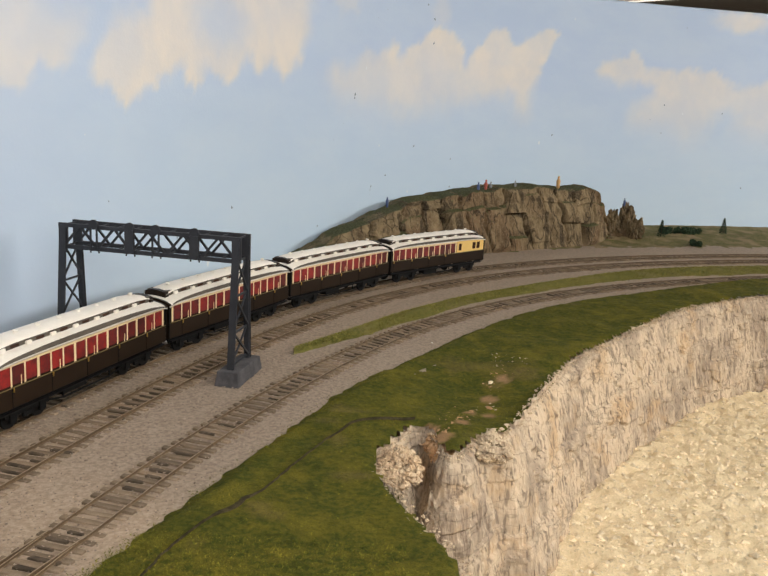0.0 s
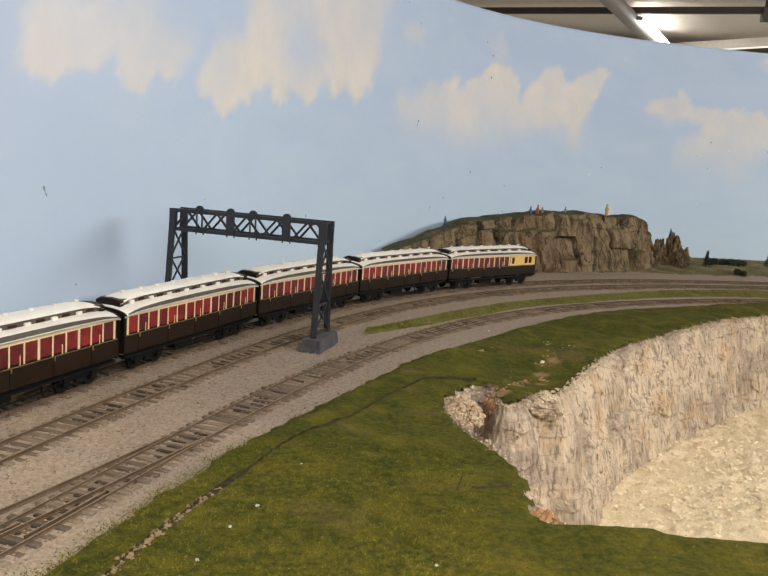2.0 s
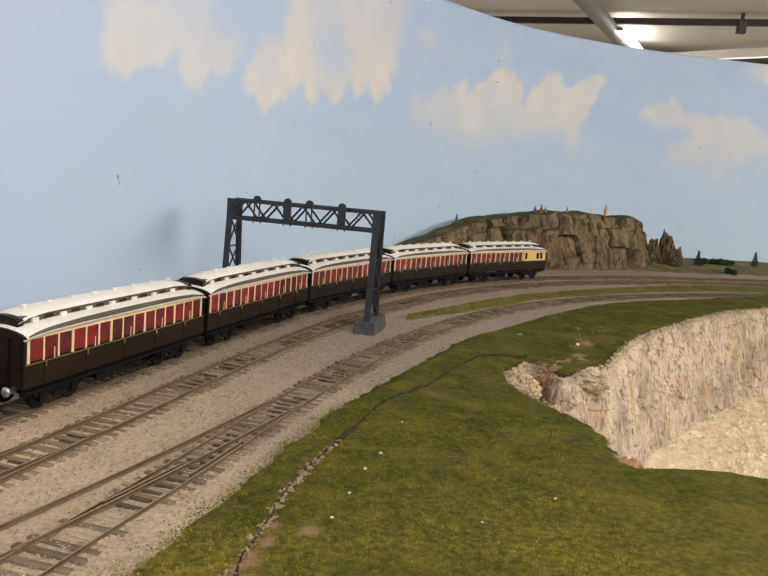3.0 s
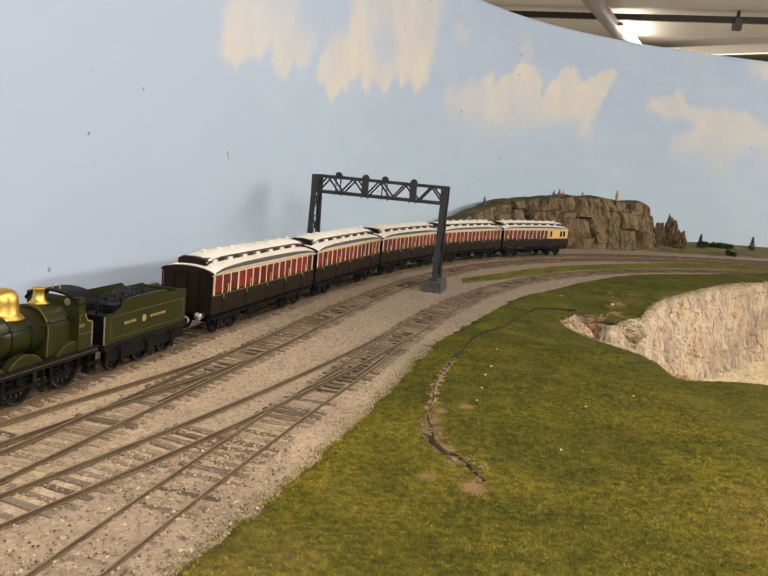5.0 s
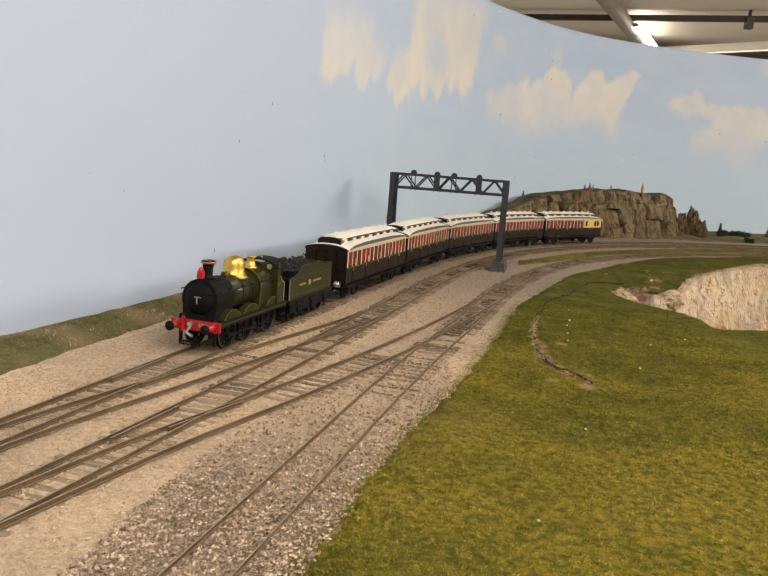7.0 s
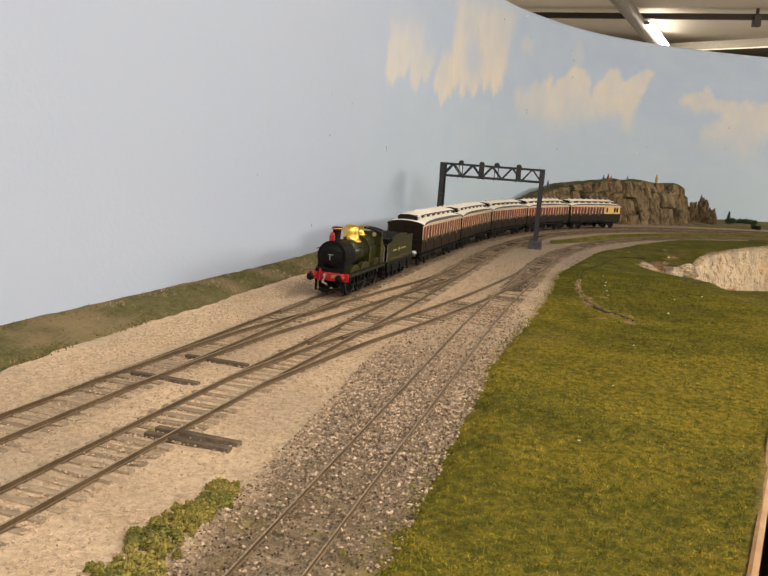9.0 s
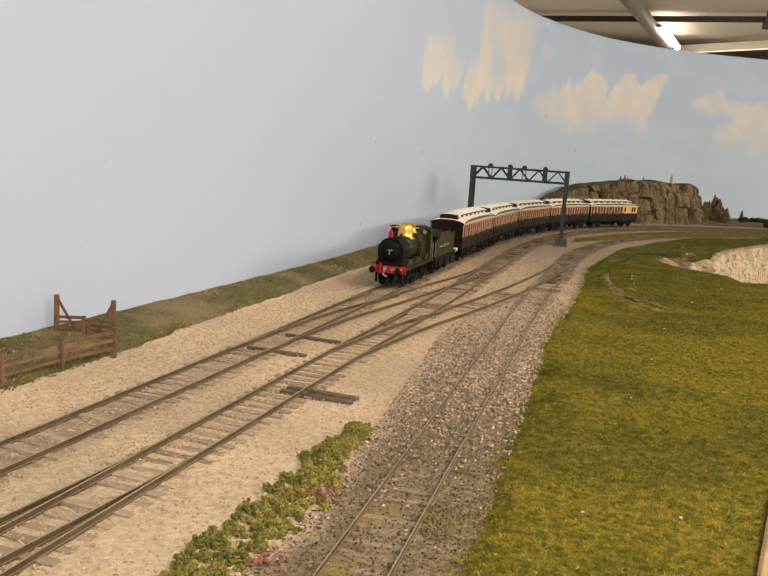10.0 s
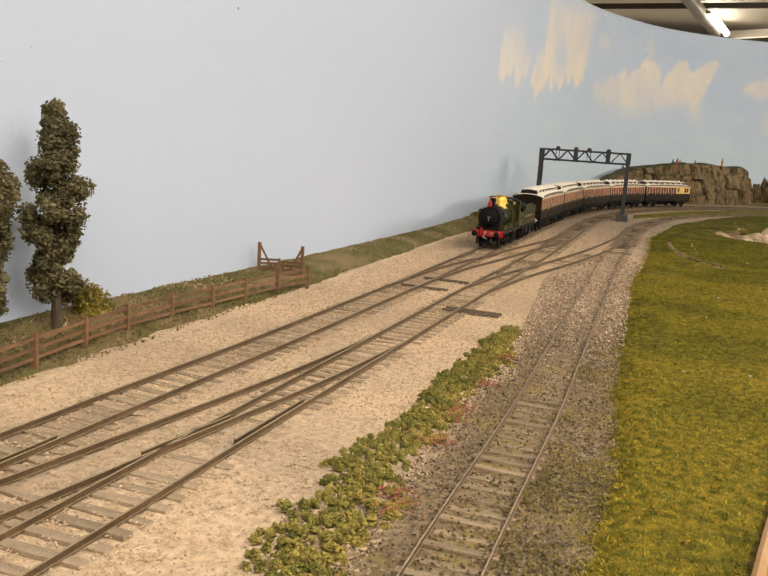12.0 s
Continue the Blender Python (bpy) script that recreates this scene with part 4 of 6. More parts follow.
def crag_material():
    m, t, p = nodes("crag")
    lines, fine, broad = noise_node(t, 1.0, 5, 0.7, (70, 70, 22)), noise_node(t, 420, 4), noise_node(t, 13, 3)
    rock = mix(t, ramp(t, lines, 0.32, 0.66), (0.095, 0.068, 0.038), (0.262, 0.195, 0.108))
    rock = mix(t, ramp(t, broad, 0.44, 0.66), rock, mix(t, 0.5, rock, (0.15, 0.085, 0.045)))
    co = t.nodes.new("ShaderNodeTexCoord")
    warp = t.nodes.new("ShaderNodeVectorMath")
    warp.operation = "MULTIPLY_ADD"
    wn = t.nodes.new("ShaderNodeTexNoise")
    wn.inputs["Scale"].default_value = 45
    link(t, co.outputs["Object"], wn.inputs["Vector"])
    link(t, wn.outputs["Color"], warp.inputs[0])
    warp.inputs[1].default_value = (.016, .016, .022)
    link(t, co.outputs["Object"], warp.inputs[2])
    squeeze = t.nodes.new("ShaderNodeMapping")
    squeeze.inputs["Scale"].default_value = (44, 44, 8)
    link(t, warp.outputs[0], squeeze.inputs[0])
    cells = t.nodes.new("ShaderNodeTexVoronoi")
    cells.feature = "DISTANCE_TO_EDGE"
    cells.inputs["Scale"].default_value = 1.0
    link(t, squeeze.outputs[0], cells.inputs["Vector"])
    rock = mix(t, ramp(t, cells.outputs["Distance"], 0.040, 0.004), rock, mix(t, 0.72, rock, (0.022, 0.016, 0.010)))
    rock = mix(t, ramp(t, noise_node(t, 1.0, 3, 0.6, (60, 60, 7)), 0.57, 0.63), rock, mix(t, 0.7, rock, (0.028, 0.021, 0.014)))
    rock = mix(t, ramp(t, fine, 0.5, 0.7), rock, mix(t, 0.4, rock, (0.33, 0.26, 0.17)))
    grass = mix(t, ramp(t, fine, 0.35, 0.65), (0.055, 0.058, 0.026), (0.12, 0.115, 0.05))
    geo = t.nodes.new("ShaderNodeNewGeometry")
    sep = t.nodes.new("ShaderNodeSeparateXYZ")
    link(t, geo.outputs["Normal"], sep.inputs[0])
    add = t.nodes.new("ShaderNodeMath")
    add.operation = "ADD"
    link(t, sep.outputs[2], add.inputs[0])
    sc = t.nodes.new("ShaderNodeMath")
    sc.operation = "MULTIPLY_ADD"
    sc.inputs[1].default_value, sc.inputs[2].default_value = 0.9, -0.45
    link(t, broad, sc.inputs[0])
    link(t, sc.outputs[0], add.inputs[1])
    col = mix(t, ramp(t, add.outputs[0], 0.74, 0.92), rock, grass)
    link(t, col, p.inputs["Base Color"])
    p.inputs["Roughness"].default_value = 0.95
    p.inputs["Specular IOR Level"].default_value = 0.12
    bump(t, p, fine, 0.9, 0.002)
    return m


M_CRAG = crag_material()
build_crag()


# ---- layout edge ----
def build_fascia():
    line = FRONT_LINE
    n = normals(line)
    prof = [(-.0022, -.004), (-.0018, .0036), (-.0008, .0041), (.0, .0037), (.0007, .0028), (.0009, -.016), (.0009, -.09), (.0, -.09)]
    rows = np.stack([np.column_stack([line + n * o, np.full(len(line), z)]) for o, z in prof], 1)
    ob = flat_mesh("layout_edge", rows.reshape(-1, 3), grid_faces(len(line), len(prof)), M_EDGE, smooth_shade=False)
    tagged(ob, "worn brown board edge along the front of the layout", kind="structure")
    prof = [(.0055, -.10), (.0055, -.010), (.07, -.014), (.07, -.10)]
    rows = np.stack([np.column_stack([line + n * o, np.full(len(line), z)]) for o, z in prof], 1)
    ob = flat_mesh("front_ledge", rows.reshape(-1, 3), grid_faces(len(line), len(prof)), M_PLY, smooth_shade=False)
    tagged(ob, "orange plywood ledge below the edge of the layout", kind="structure")
    under = np.vstack([line, WALL[::-1][::6]])
    bm = bmesh.new()
    face = bm.faces.new([bm.verts.new((x, y, -.135)) for x, y in under])
    r = bmesh.ops.extrude_face_region(bm, geom=[face])
    bmesh.ops.translate(bm, vec=(0, 0, -.03), verts=[v for v in r["geom"] if isinstance(v, bmesh.types.BMVert)])
    tagged(part("baseboard", bm, M_PLY), "plywood baseboard under the model landscape", kind="structure")


build_fascia()

# ---- gantry over the two main tracks ----
def build_gantry():
    root = tagged(new("signal_gantry"), "dark grey lattice signal gantry on two concrete feet astride the tracks", "gantry")
    a, b = Vector((-.2085, .557, 0)), Vector((-.0885, .5335, 0))
    across = (b - a).normalized()
    along = Vector((-across.y, across.x, 0))
    span = (b - a).length
    root.matrix_world = Matrix(((across.x, along.x, 0, a.x), (across.y, along.y, 0, a.y), (0, 0, 1, 0), (0, 0, 0, 1)))
    top, low, base = .0945, .0800, .0085
    w = .0085
    for x in (0.0, span):
        bm = box((x, 0, .003), (.0165, .047, .011), bevel=.0008)
        bmesh.ops.translate(bm, vec=(0, 0, .0005), verts=bm.verts)
        for v in bm.verts:
            if v.co.z > .004:
                v.co.y *= .93
                v.co.x = x + (v.co.x - x) * .86
        part("foot", bm, M_CONCRETE, root, "dark concrete foot")
        for sgn in (-1, 1):
            bm = bmesh.new()
            bar(bm, (x, sgn * .0150, base), (x, sgn * w, top), .0036, .0026)
            bar(bm, (x, sgn * .0158, base), (x, sgn * (w + .0008), top), .0050, .0008)
            part("post", bm, M_GANTRY, root)
        bm = bmesh.new()
        zs = [base + .003, .0325, .0565, low]
        wid = lambda z: .0150 + (w - .0150) * (z - base) / (top - base)
        for z0, z1 in zip(zs[:-1], zs[1:]):
            bar(bm, (x, -wid(z0), z0), (x, wid(z1), z1), .0011, .0011)
            bar(bm, (x + .0012, wid(z0), z0), (x + .0012, -wid(z1), z1), .0011, .0011)
            bar(bm, (x, -wid(z0), z0), (x, wid(z0), z0), .0012, .0012)
        part("leg_lattice", bm, M_GANTRY, root)
    for sgn in (-1, 1):
        for z in (top, low):
            part("chord", bx(bmesh.new(), (span / 2, sgn * w, z), (span + .006, .0024, .0026)), M_GANTRY, root)
        n = 10
        for k in range(n):
            x0, x1 = span * k / n, span * (k + 1) / n
            z0, z1 = (low, top) if k % 2 == 0 else (top, low)
            part("truss_bar", bar(bmesh.new(), (x0, sgn * w, z0), (x1, sgn * w, z1), .0012, .0015), M_GANTRY, root)
    for k in range(11):
        for z in (top, low):
            part("cross_tie", bar(bmesh.new(), (span * k / 10, -w, z), (span * k / 10, w, z), .0010, .0010), M_GANTRY, root)
    for i, k in enumerate((.19, .40, .55, .77)):
        x = span * k
        part("signal_disc", lathe(bmesh.new(), [(.0001, -.0008), (.0033, -.0008), (.0033, .0008), (.0001, .0008)], (x, -w - .0022, top + .0020), 18, Matrix.Rotation(math.pi / 2, 4, "X")), M_GANTRY, root)
        bm = bmesh.new()
        if i % 2:
            bx(bm, (x, -w - .0022, (top + low) / 2), (.0062, .0022, top - low))
        else:
            for dx in (-.0022, .0022):
                bx(bm, (x + dx, -w - .0022, (top + low) / 2), (.0009, .0012, top - low))
        for dx in (-.003, .003):
            bx(bm, (x + dx, -w - .001, low - .0012), (.0008, .0008, .0030))
        part("signal_bracket", bm, M_GANTRY, root)
    for x in (0.0, span):
        for sgn in (-1, 1):
            plate = part("end_plate", bx(bmesh.new(), (x, sgn * w, (top + low) / 2), (.0062, .0016, top - low + .002)), M_GANTRY, root)
            part("rivets", crumb_row(x, sgn, w, low, top), M_GANTRY, plate)


def crumb_row(x, sgn, w, low, top):
    bm = bmesh.new()
    for k in range(4):
        for dx in (-.002, .002):
            bx(bm, (x + dx, sgn * (w + .001), low + (top - low) * (k + .5) / 4), (.0007, .0006, .0007))
    return bm


build_gantry()

# ---- the train ----
PATH_A = spline(LINE_A, .001)
ARC_A = np.arange(len(PATH_A)) * .001
S_FRONT = float(ARC_A[np.argmin(np.hypot(PATH_A[:, 0] + .3045, PATH_A[:, 1] - .052))])
RAIL_TOP = .0020


def on_track(s):
    return Vector((float(np.interp(s, ARC_A, PATH_A[:, 0])), float(np.interp(s, ARC_A, PATH_A[:, 1])), RAIL_TOP))


def railed(root, s_front, length, size=(1, 1, 1)):
    """Stands a vehicle with its front at s_front behind the leading end; x forward, origin at the middle."""
    p, q = on_track(s_front + length * .18), on_track(s_front + length * .82)
    f = (p - q).normalized()
    c = (p + q) / 2
    root.matrix_world = Matrix(((f.x, -f.y, 0, c.x), (f.y, f.x, 0, c.y), (0, 0, 1, c.z), (0, 0, 0, 1))) @ Matrix.Diagonal((*size, 1))
    return root


def wheel(name, x, y, r, spokes, parent, material, width=.0022):
    """A spoked wheel: tyre, rim and spokes, standing in the x-z plane."""
    turn = Matrix.Rotation(math.pi / 2, 4, "X")
    ob = part(name, lathe(bmesh.new(), [(r * .80, -width / 2), (r, -width / 2), (r, width / 2), (r * .80, width / 2)], (x, y, r), 28, turn, True), material, parent)
    bm = bmesh.new()
    for k in range(spokes):
        a = 6.28319 * k / spokes
        bar(bm, (x, y, r), (x + math.cos(a) * r * .86, y, r + math.sin(a) * r * .86), r * .07, width * .5)
    rod(bm, (x, y - width * .6, r), (x, y + width * .6, r), r * .17, seg=14)
    part("spokes", bm, material, ob)
    face = width * .54 * (1 if y > 0 else -1)
    part("tyre_face", lathe(bmesh.new(), [(r * .90, -.00012), (r * .985, -.00012), (r * .985, .00012), (r * .90, .00012)], (x, y + face, r), 28, turn, True), M_TYRE, ob, "worn steel tyre face")
    return ob


def splasher(x, y, r, z0, parent, sgn):
    """The curved cover over a wheel."""
    n = 14
    a0 = math.asin(max(-1, min(1, (z0 - WHEEL_R) / r)))
    pts = [(x + r * math.cos(a0 + (math.pi - 2 * a0) * k / n), WHEEL_R + r * math.sin(a0 + (math.pi - 2 * a0) * k / n)) for k in range(n + 1)]
    ob = part("splasher", extrude_y(bmesh.new(), pts, sgn * y - .0021, sgn * y + .0021), M_GREEN, parent)
    bm = bmesh.new()
    for (xa, za), (xb, zb) in zip(pts[:-1], pts[1:]):
        bar(bm, (xa, sgn * (y + .0021), za), (xb, sgn * (y + .0021), zb), .00022, .00022)
    part("beading", bm, M_LINING, ob, "thin gold edge line")


WHEEL_R = .0103


def build_locomotive():
    root = tagged(new("steam_locomotive"), "olive green model steam locomotive with brass dome and red beam", "locomotive")
    L = .092
    X = lambda d: L / 2 - float(np.interp(d, (-.02, 0, .0125, .044, .0645, .0715, .0832, .099, .106), (-.0155, .0045, .0158, .0455, .0600, .0668, .0762, .0858, .092)))
    plate = .0172
    # frame, running plate and valance
    part("running_plate", box((-.0024, 0, plate), (.0850, .0304, .0012)), M_BLACK, root)
    for s in (-1, 1):
        part("valance", box((-.0024, s * .0144, plate - .0016), (.0840, .0010, .0024)), M_BLACK, root)
        part("lining", box((-.0024, s * .01505, plate - .0011), (.0836, .0002, .0002)), M_LINING, root, "thin gold line")
        part("frame", box((-.0024, s * .0072, .0125), (.0820, .0012, .0095)), M_SOOT, root)
    # wheels
    for d in (.0185, .0425, .0795):
        for s in (-1, 1):
            wheel("wheel", X(d), s * .0092, WHEEL_R, 14, root, M_SOOT)
            splasher(X(d), .0118, WHEEL_R + .0020, plate, root, s)
        part("axle", rod(bmesh.new(), (X(d), -.0092, WHEEL_R), (X(d), .0092, WHEEL_R), .0013), M_SOOT, root)
    for s in (-1, 1):
        bm = bmesh.new()
        bar(bm, (X(.0185), s * .0112, WHEEL_R - .003), (X(.0795), s * .0112, WHEEL_R - .003), .0009, .0016)
        part("coupling_rod", bm, M_SOOT, root, "dark steel coupling rod")
        bm = bmesh.new()
        for d in (.030, .060, .066):
            bx(bm, (X(d), s * .0118, .0085), (.0012, .0010, .011))
        for d in (.030, .061):
            bx(bm, (X(d), s * .0118, .0045), (.006, .0008, .0012))
        part("brake_gear", bm, M_SOOT, root)
        bm = bmesh.new()
        bx(bm, (X(.100), s * .0128, .0095), (.006, .0042, .0012))
        bx(bm, (X(.100), s * .0128, .0062), (.006, .0042, .0008))
        bx(bm, (X(.0975), s * .0128, .010), (.0006, .0042, .010))
        bx(bm, (X(.1025), s * .0128, .010), (.0006, .0042, .010))
        part("cab_step", bm, M_SOOT, root)
    # smokebox
    sb = [(.0107 * math.cos(a), .0290 + .0107 * math.sin(a)) for a in np.linspace(-.35, math.pi + .35, 26)]
    sb = [(.0098, plate)] + sb + [(-.0098, plate)]
    part("smokebox", extrude_x(bmesh.new(), sb, X(.0045), X(.0255)), M_SOOT, root, "sooty black smokebox", False)
    part("smokebox_rim", extrude_x(bmesh.new(), [(y * 1.035, .0290 + (z - .0290) * 1.035 if z > plate + .001 else z) for y, z in sb], X(.0038), X(.0054)), M_SOOT, root)
    turn_x = Matrix.Rotation(math.pi / 2, 4, "Y")
    door = part("smokebox_door", lathe(bmesh.new(), [(.0001, .0026), (.0045, .0023), (.0080, .0012), (.0090, 0), (.0090, -.001)], (X(.0041), 0, .0290), 30, turn_x), M_SOOT, root, "", True)
    bm = bmesh.new()
    bx(bm, (X(.0013), .0002, .0303), (.0008, .0040, .0005))
    bx(bm, (X(.0011), -.0002, .0286), (.0008, .0005, .0040))
    part("door_handle", bm, M_SILVER, door, "bright steel door handle")
    bm = bmesh.new()
    bx(bm, (X(.0025), .0048, .0325), (.0012, .0085, .0006))
    bx(bm, (X(.0025), .0048, .0262), (.0012, .0085, .0006))
    part("hinge", bm, M_SOOT, door)
    bm = bmesh.new()
    bx(bm, (X(.0032), 0, plate + .0016), (.0040, .0215, .0030))
    part("front_apron", bm, M_SOOT, root)
    # boiler and firebox
    part("boiler", lathe(bmesh.new(), [(.0001, 0), (.0101, 0), (.0101, .0375), (.0001, .0375)], (X(.066), 0, .0290), 40, turn_x), M_GREEN, root, "", True)
    fb = [(.0112 * math.cos(a), .0292 + .0112 * math.sin(a)) for a in np.linspace(-.1, math.pi + .1, 26)]
    fb = [(.0106, plate)] + fb + [(-.0106, plate)]
    part("firebox", extrude_x(bmesh.new(), fb, X(.0645), X(.0840)), M_GREEN, root)
    for d, r in ((.0260, .0104), (.0385, .0104), (.0535, .0104)):
        part("boiler_band", lathe(bmesh.new(), [(r - .002, 0), (r, 0), (r, .0008), (r - .002, .0008)], (X(d), 0, .0290), 40, turn_x), M_BLACK, root, "", True)
    for d in (.0647, .0835):
        bm = bmesh.new()
        for p, q in zip(fb[:-1], fb[1:]):
            bar(bm, (X(d), p[0] * 1.01, .0290 + (p[1] - .0290) * 1.01), (X(d), q[0] * 1.01, .0290 + (q[1] - .0290) * 1.01), .0004, .0004)
        part("firebox_band", bm, M_LINING, root, "thin gold band")
    for s in (-1, 1):
        bm = rod(bmesh.new(), (X(.0050), s * .0124, .0335), (X(.0830), s * .0128, .0335), .00035, seg=8)
        for d in (.02, .036, .05, .065, .08):
            rod(bm, (X(d), s * .0098, .0335), (X(d), s * .0126, .0335), .0005, seg=6)
        part("handrail", bm, M_BLACK, root)
    # chimney, dome, safety valve
    part("chimney", lathe(bmesh.new(), [(.0046, .0392), (.0038, .0398), (.0028, .0400), (.0027, .0410), (.0030, .0455), (.0031, .0468), (.0040, .0474), (.0040, .0482), (.0034, .0487), (.0024, .0487), (.0022, .0440)], (X(.0125), 0, .0008), 26), M_SOOT, root, "black chimney", True)
    part("chimney_cap", lathe(bmesh.new(), [(.0031, .0466), (.0043, .0473), (.0044, .0478), (.0040, .0482), (.0034, .0485)], (X(.0125), 0, .0008), 26), M_COPPER, root, "copper chimney cap", True)
    part("dome", lathe(bmesh.new(), [(.0088, .0365), (.0080, .0377), (.0069, .0386), (.0063, .0398), (.0062, .0435), (.0060, .0455), (.0054, .0474), (.0042, .0487), (.0022, .0495), (.0001, .0497)], (X(.0440), 0, 0), 32), M_BRASS, root, "large polished brass dome", True)
    part("safety_valve", lathe(bmesh.new(), [(.0050, .0390), (.0036, .0400), (.0027, .0415), (.0024, .0440), (.0026, .0455), (.0031, .0462), (.0022, .0463), (.0018, .0450)], (X(.0715), 0, .0010), 26), M_BRASS, root, "brass safety valve cover", True)
    bm = rod(bmesh.new(), (X(.0310), 0, .0390), (X(.0310), 0, .0412), .0013, seg=12)
    rod(bm, (X(.0290), 0, .0405), (X(.0345), 0, .0405), .0007, seg=8)
    rod(bm, (X(.0345), .002, .0402), (X(.0265), .004, .0388), .0005, seg=8)
    part("clack_pipes", bm, M_GREEN, root)
    # cab
    cab = part("cab", box((X(.0835), 0, .0300), (.0010, .0285, .0255)), M_GREEN, root)
    outline = [(X(.0832), plate), (X(.0832), .0430), (X(.0880), .0430), (X(.0905), .0400), (X(.0905), .0345), (X(.0935), .0310), (X(.0990), .0300), (X(.0990), plate)]
    for s in (-1, 1):
        sheet = part("cab_side", extrude_y(bmesh.new(), outline, s * .0138, s * .0147), M_GREEN, cab)
        bm = bmesh.new()
        rim = [(X(.0905), .0345), (X(.0935), .0310), (X(.0990), .0300)]
        for p, q in zip(rim[:-1], rim[1:]):
            bar(bm, (p[0], s * .0143, p[1]), (q[0], s * .0143, q[1]), .0007, .0014)
        part("cab_beading", bm, M_BRASS, cab, "brass beading")
        part("cab_handrail", rod(bmesh.new(), (X(.0992), s * .0147, plate + .001), (X(.0992), s * .0147, .0302), .0004, seg=8), M_SILVER, cab, "bright steel handrail")
        bm = bmesh.new()
        for x0, z0, x1, z1 in ((.0845, .0345, .0885, .0345), (.0845, .0255, .0975, .0255), (.0845, .0255, .0845, .0345)):
            bar(bm, (X(x0), s * .01475, z0), (X(x1), s * .01475, z1), .0003, .0003)
        bx(bm, (X(.0865), s * .0148, .0295), (.0036, .0003, .0016))
        part("cab_lining", bm, M_LINING, cab)
        part("spectacle", lathe(bmesh.new(), [(.0001, 0), (.0017, 0), (.0017, .0006), (.0001, .0006)], (X(.0826), s * .0088, .0405), 18, turn_x), M_SILVER, cab, "round glazed spectacle")
    arc = [(.0153 * math.sin(a), .0375 + .0078 * math.cos(a) ** .8) for a in np.linspace(-1.35, 1.35, 17)]
    roof = arc + [(y * .97, z - .0009) for y, z in arc[::-1]]
    part("cab_roof", extrude_x(bmesh.new(), roof, X(.0815), X(.1035)), M_SOOT, cab, "black curved cab roof")
    bm = bmesh.new()
    for d, y in ((.0865, .002), (.0865, -.002), (.090, .0)):
        rod(bm, (X(d), y, .0450), (X(d), y, .0472), .0004, seg=6)
    part("whistles", bm, M_BRASS, cab, "small brass whistles")
    # buffer beam
    beam = part("buffer_beam", box((X(.0008), 0, .0148), (.0016, .0304, .0058), bevel=.0003), M_RED, root, "red buffer beam")
    for s in (-1, 1):
        part("buffer_housing", lathe(bmesh.new(), [(.0025, 0), (.0021, .0012), (.0017, .0060), (.0001, .0060)], (X(0), s * .0108, .0150), 18, turn_x), M_RED, beam, "red buffer housing", True)
        part("buffer_head", lathe(bmesh.new(), [(.0008, .0055), (.0008, .0075), (.0027, .0078), (.0027, .0086), (.0001, .0090)], (X(0), s * .0108, .0150), 20, turn_x), M_SOOT, beam, "black buffer head", True)
    bm = bmesh.new()
    for k in range(4):
        bx(bm, (X(-.0003), .0028 + .0014 * k, .0152), (.0004, .0009, .0022))
    part("number_bars", bm, M_LETTER, beam, "gold painted number shown as bars")
    bm = rod(bmesh.new(), (X(-.001), -.002, .0152), (X(-.004), -.003, .0115), .0007, seg=8)
    rod(bm, (X(-.004), -.003, .0115), (X(-.0045), .001, .0098), .0007, seg=8)
    rod(bm, (X(-.0006), -.002, .0160), (X(-.003), -.002, .0160), .0013, seg=10)
    part("screw_coupling", bm, M_SILVER, beam, "bright steel screw coupling")
    bm = rod(bmesh.new(), (X(-.001), -.0055, .0170), (X(-.0035), -.0055, .0200), .0008, seg=8)
    rod(bm, (X(-.0035), -.0055, .0200), (X(-.0042), -.0055, .0120), .0008, seg=8)
    part("vacuum_pipe", bm, M_RED, beam, "red brake pipe")
    bm = bmesh.new()
    bx(bm, (X(.0005), 0, .0078), (.007, .004, .0012))
    bx(bm, (X(-.0030), 0, .0064), (.0008, .0105, .0010))
    for y in (-.0050, .0050):
        rod(bm, (X(-.0030), y, .0066), (X(-.0070), y, .0060), .0004, seg=8)
        rod(bm, (X(-.0030), y, .0070), (X(-.0030), y, .0040), .0004, seg=8)
    rod(bm, (X(-.0070), -.0054, .0060), (X(-.0070), .0054, .0060), .0004, seg=8)
    bar(bm, (X(-.0030), .002, .0062), (X(-.0068), .002, .0038), .0008, .0012)
    for y in (-.0105, .0105):
        bx(bm, (X(.0030), y, .0078), (.0012, .0016, .0078))
    part("front_coupler", bm, M_SOOT, root, "black loop coupler")
    # lamp
    lamp = part("headlamp", box((X(.0068), -.0014, .0418), (.0036, .0034, .0044), bevel=.0006), M_RED, root, "small red headlamp")
    part("lamp_top", lathe(bmesh.new(), [(.0014, 0), (.0016, .0010), (.0007, .0022), (.0001, .0024)], (X(.0068), -.0014, .0438), 12), M_RED, lamp, "", True)
    railed(root, S_FRONT, L, (1, .92, .945))


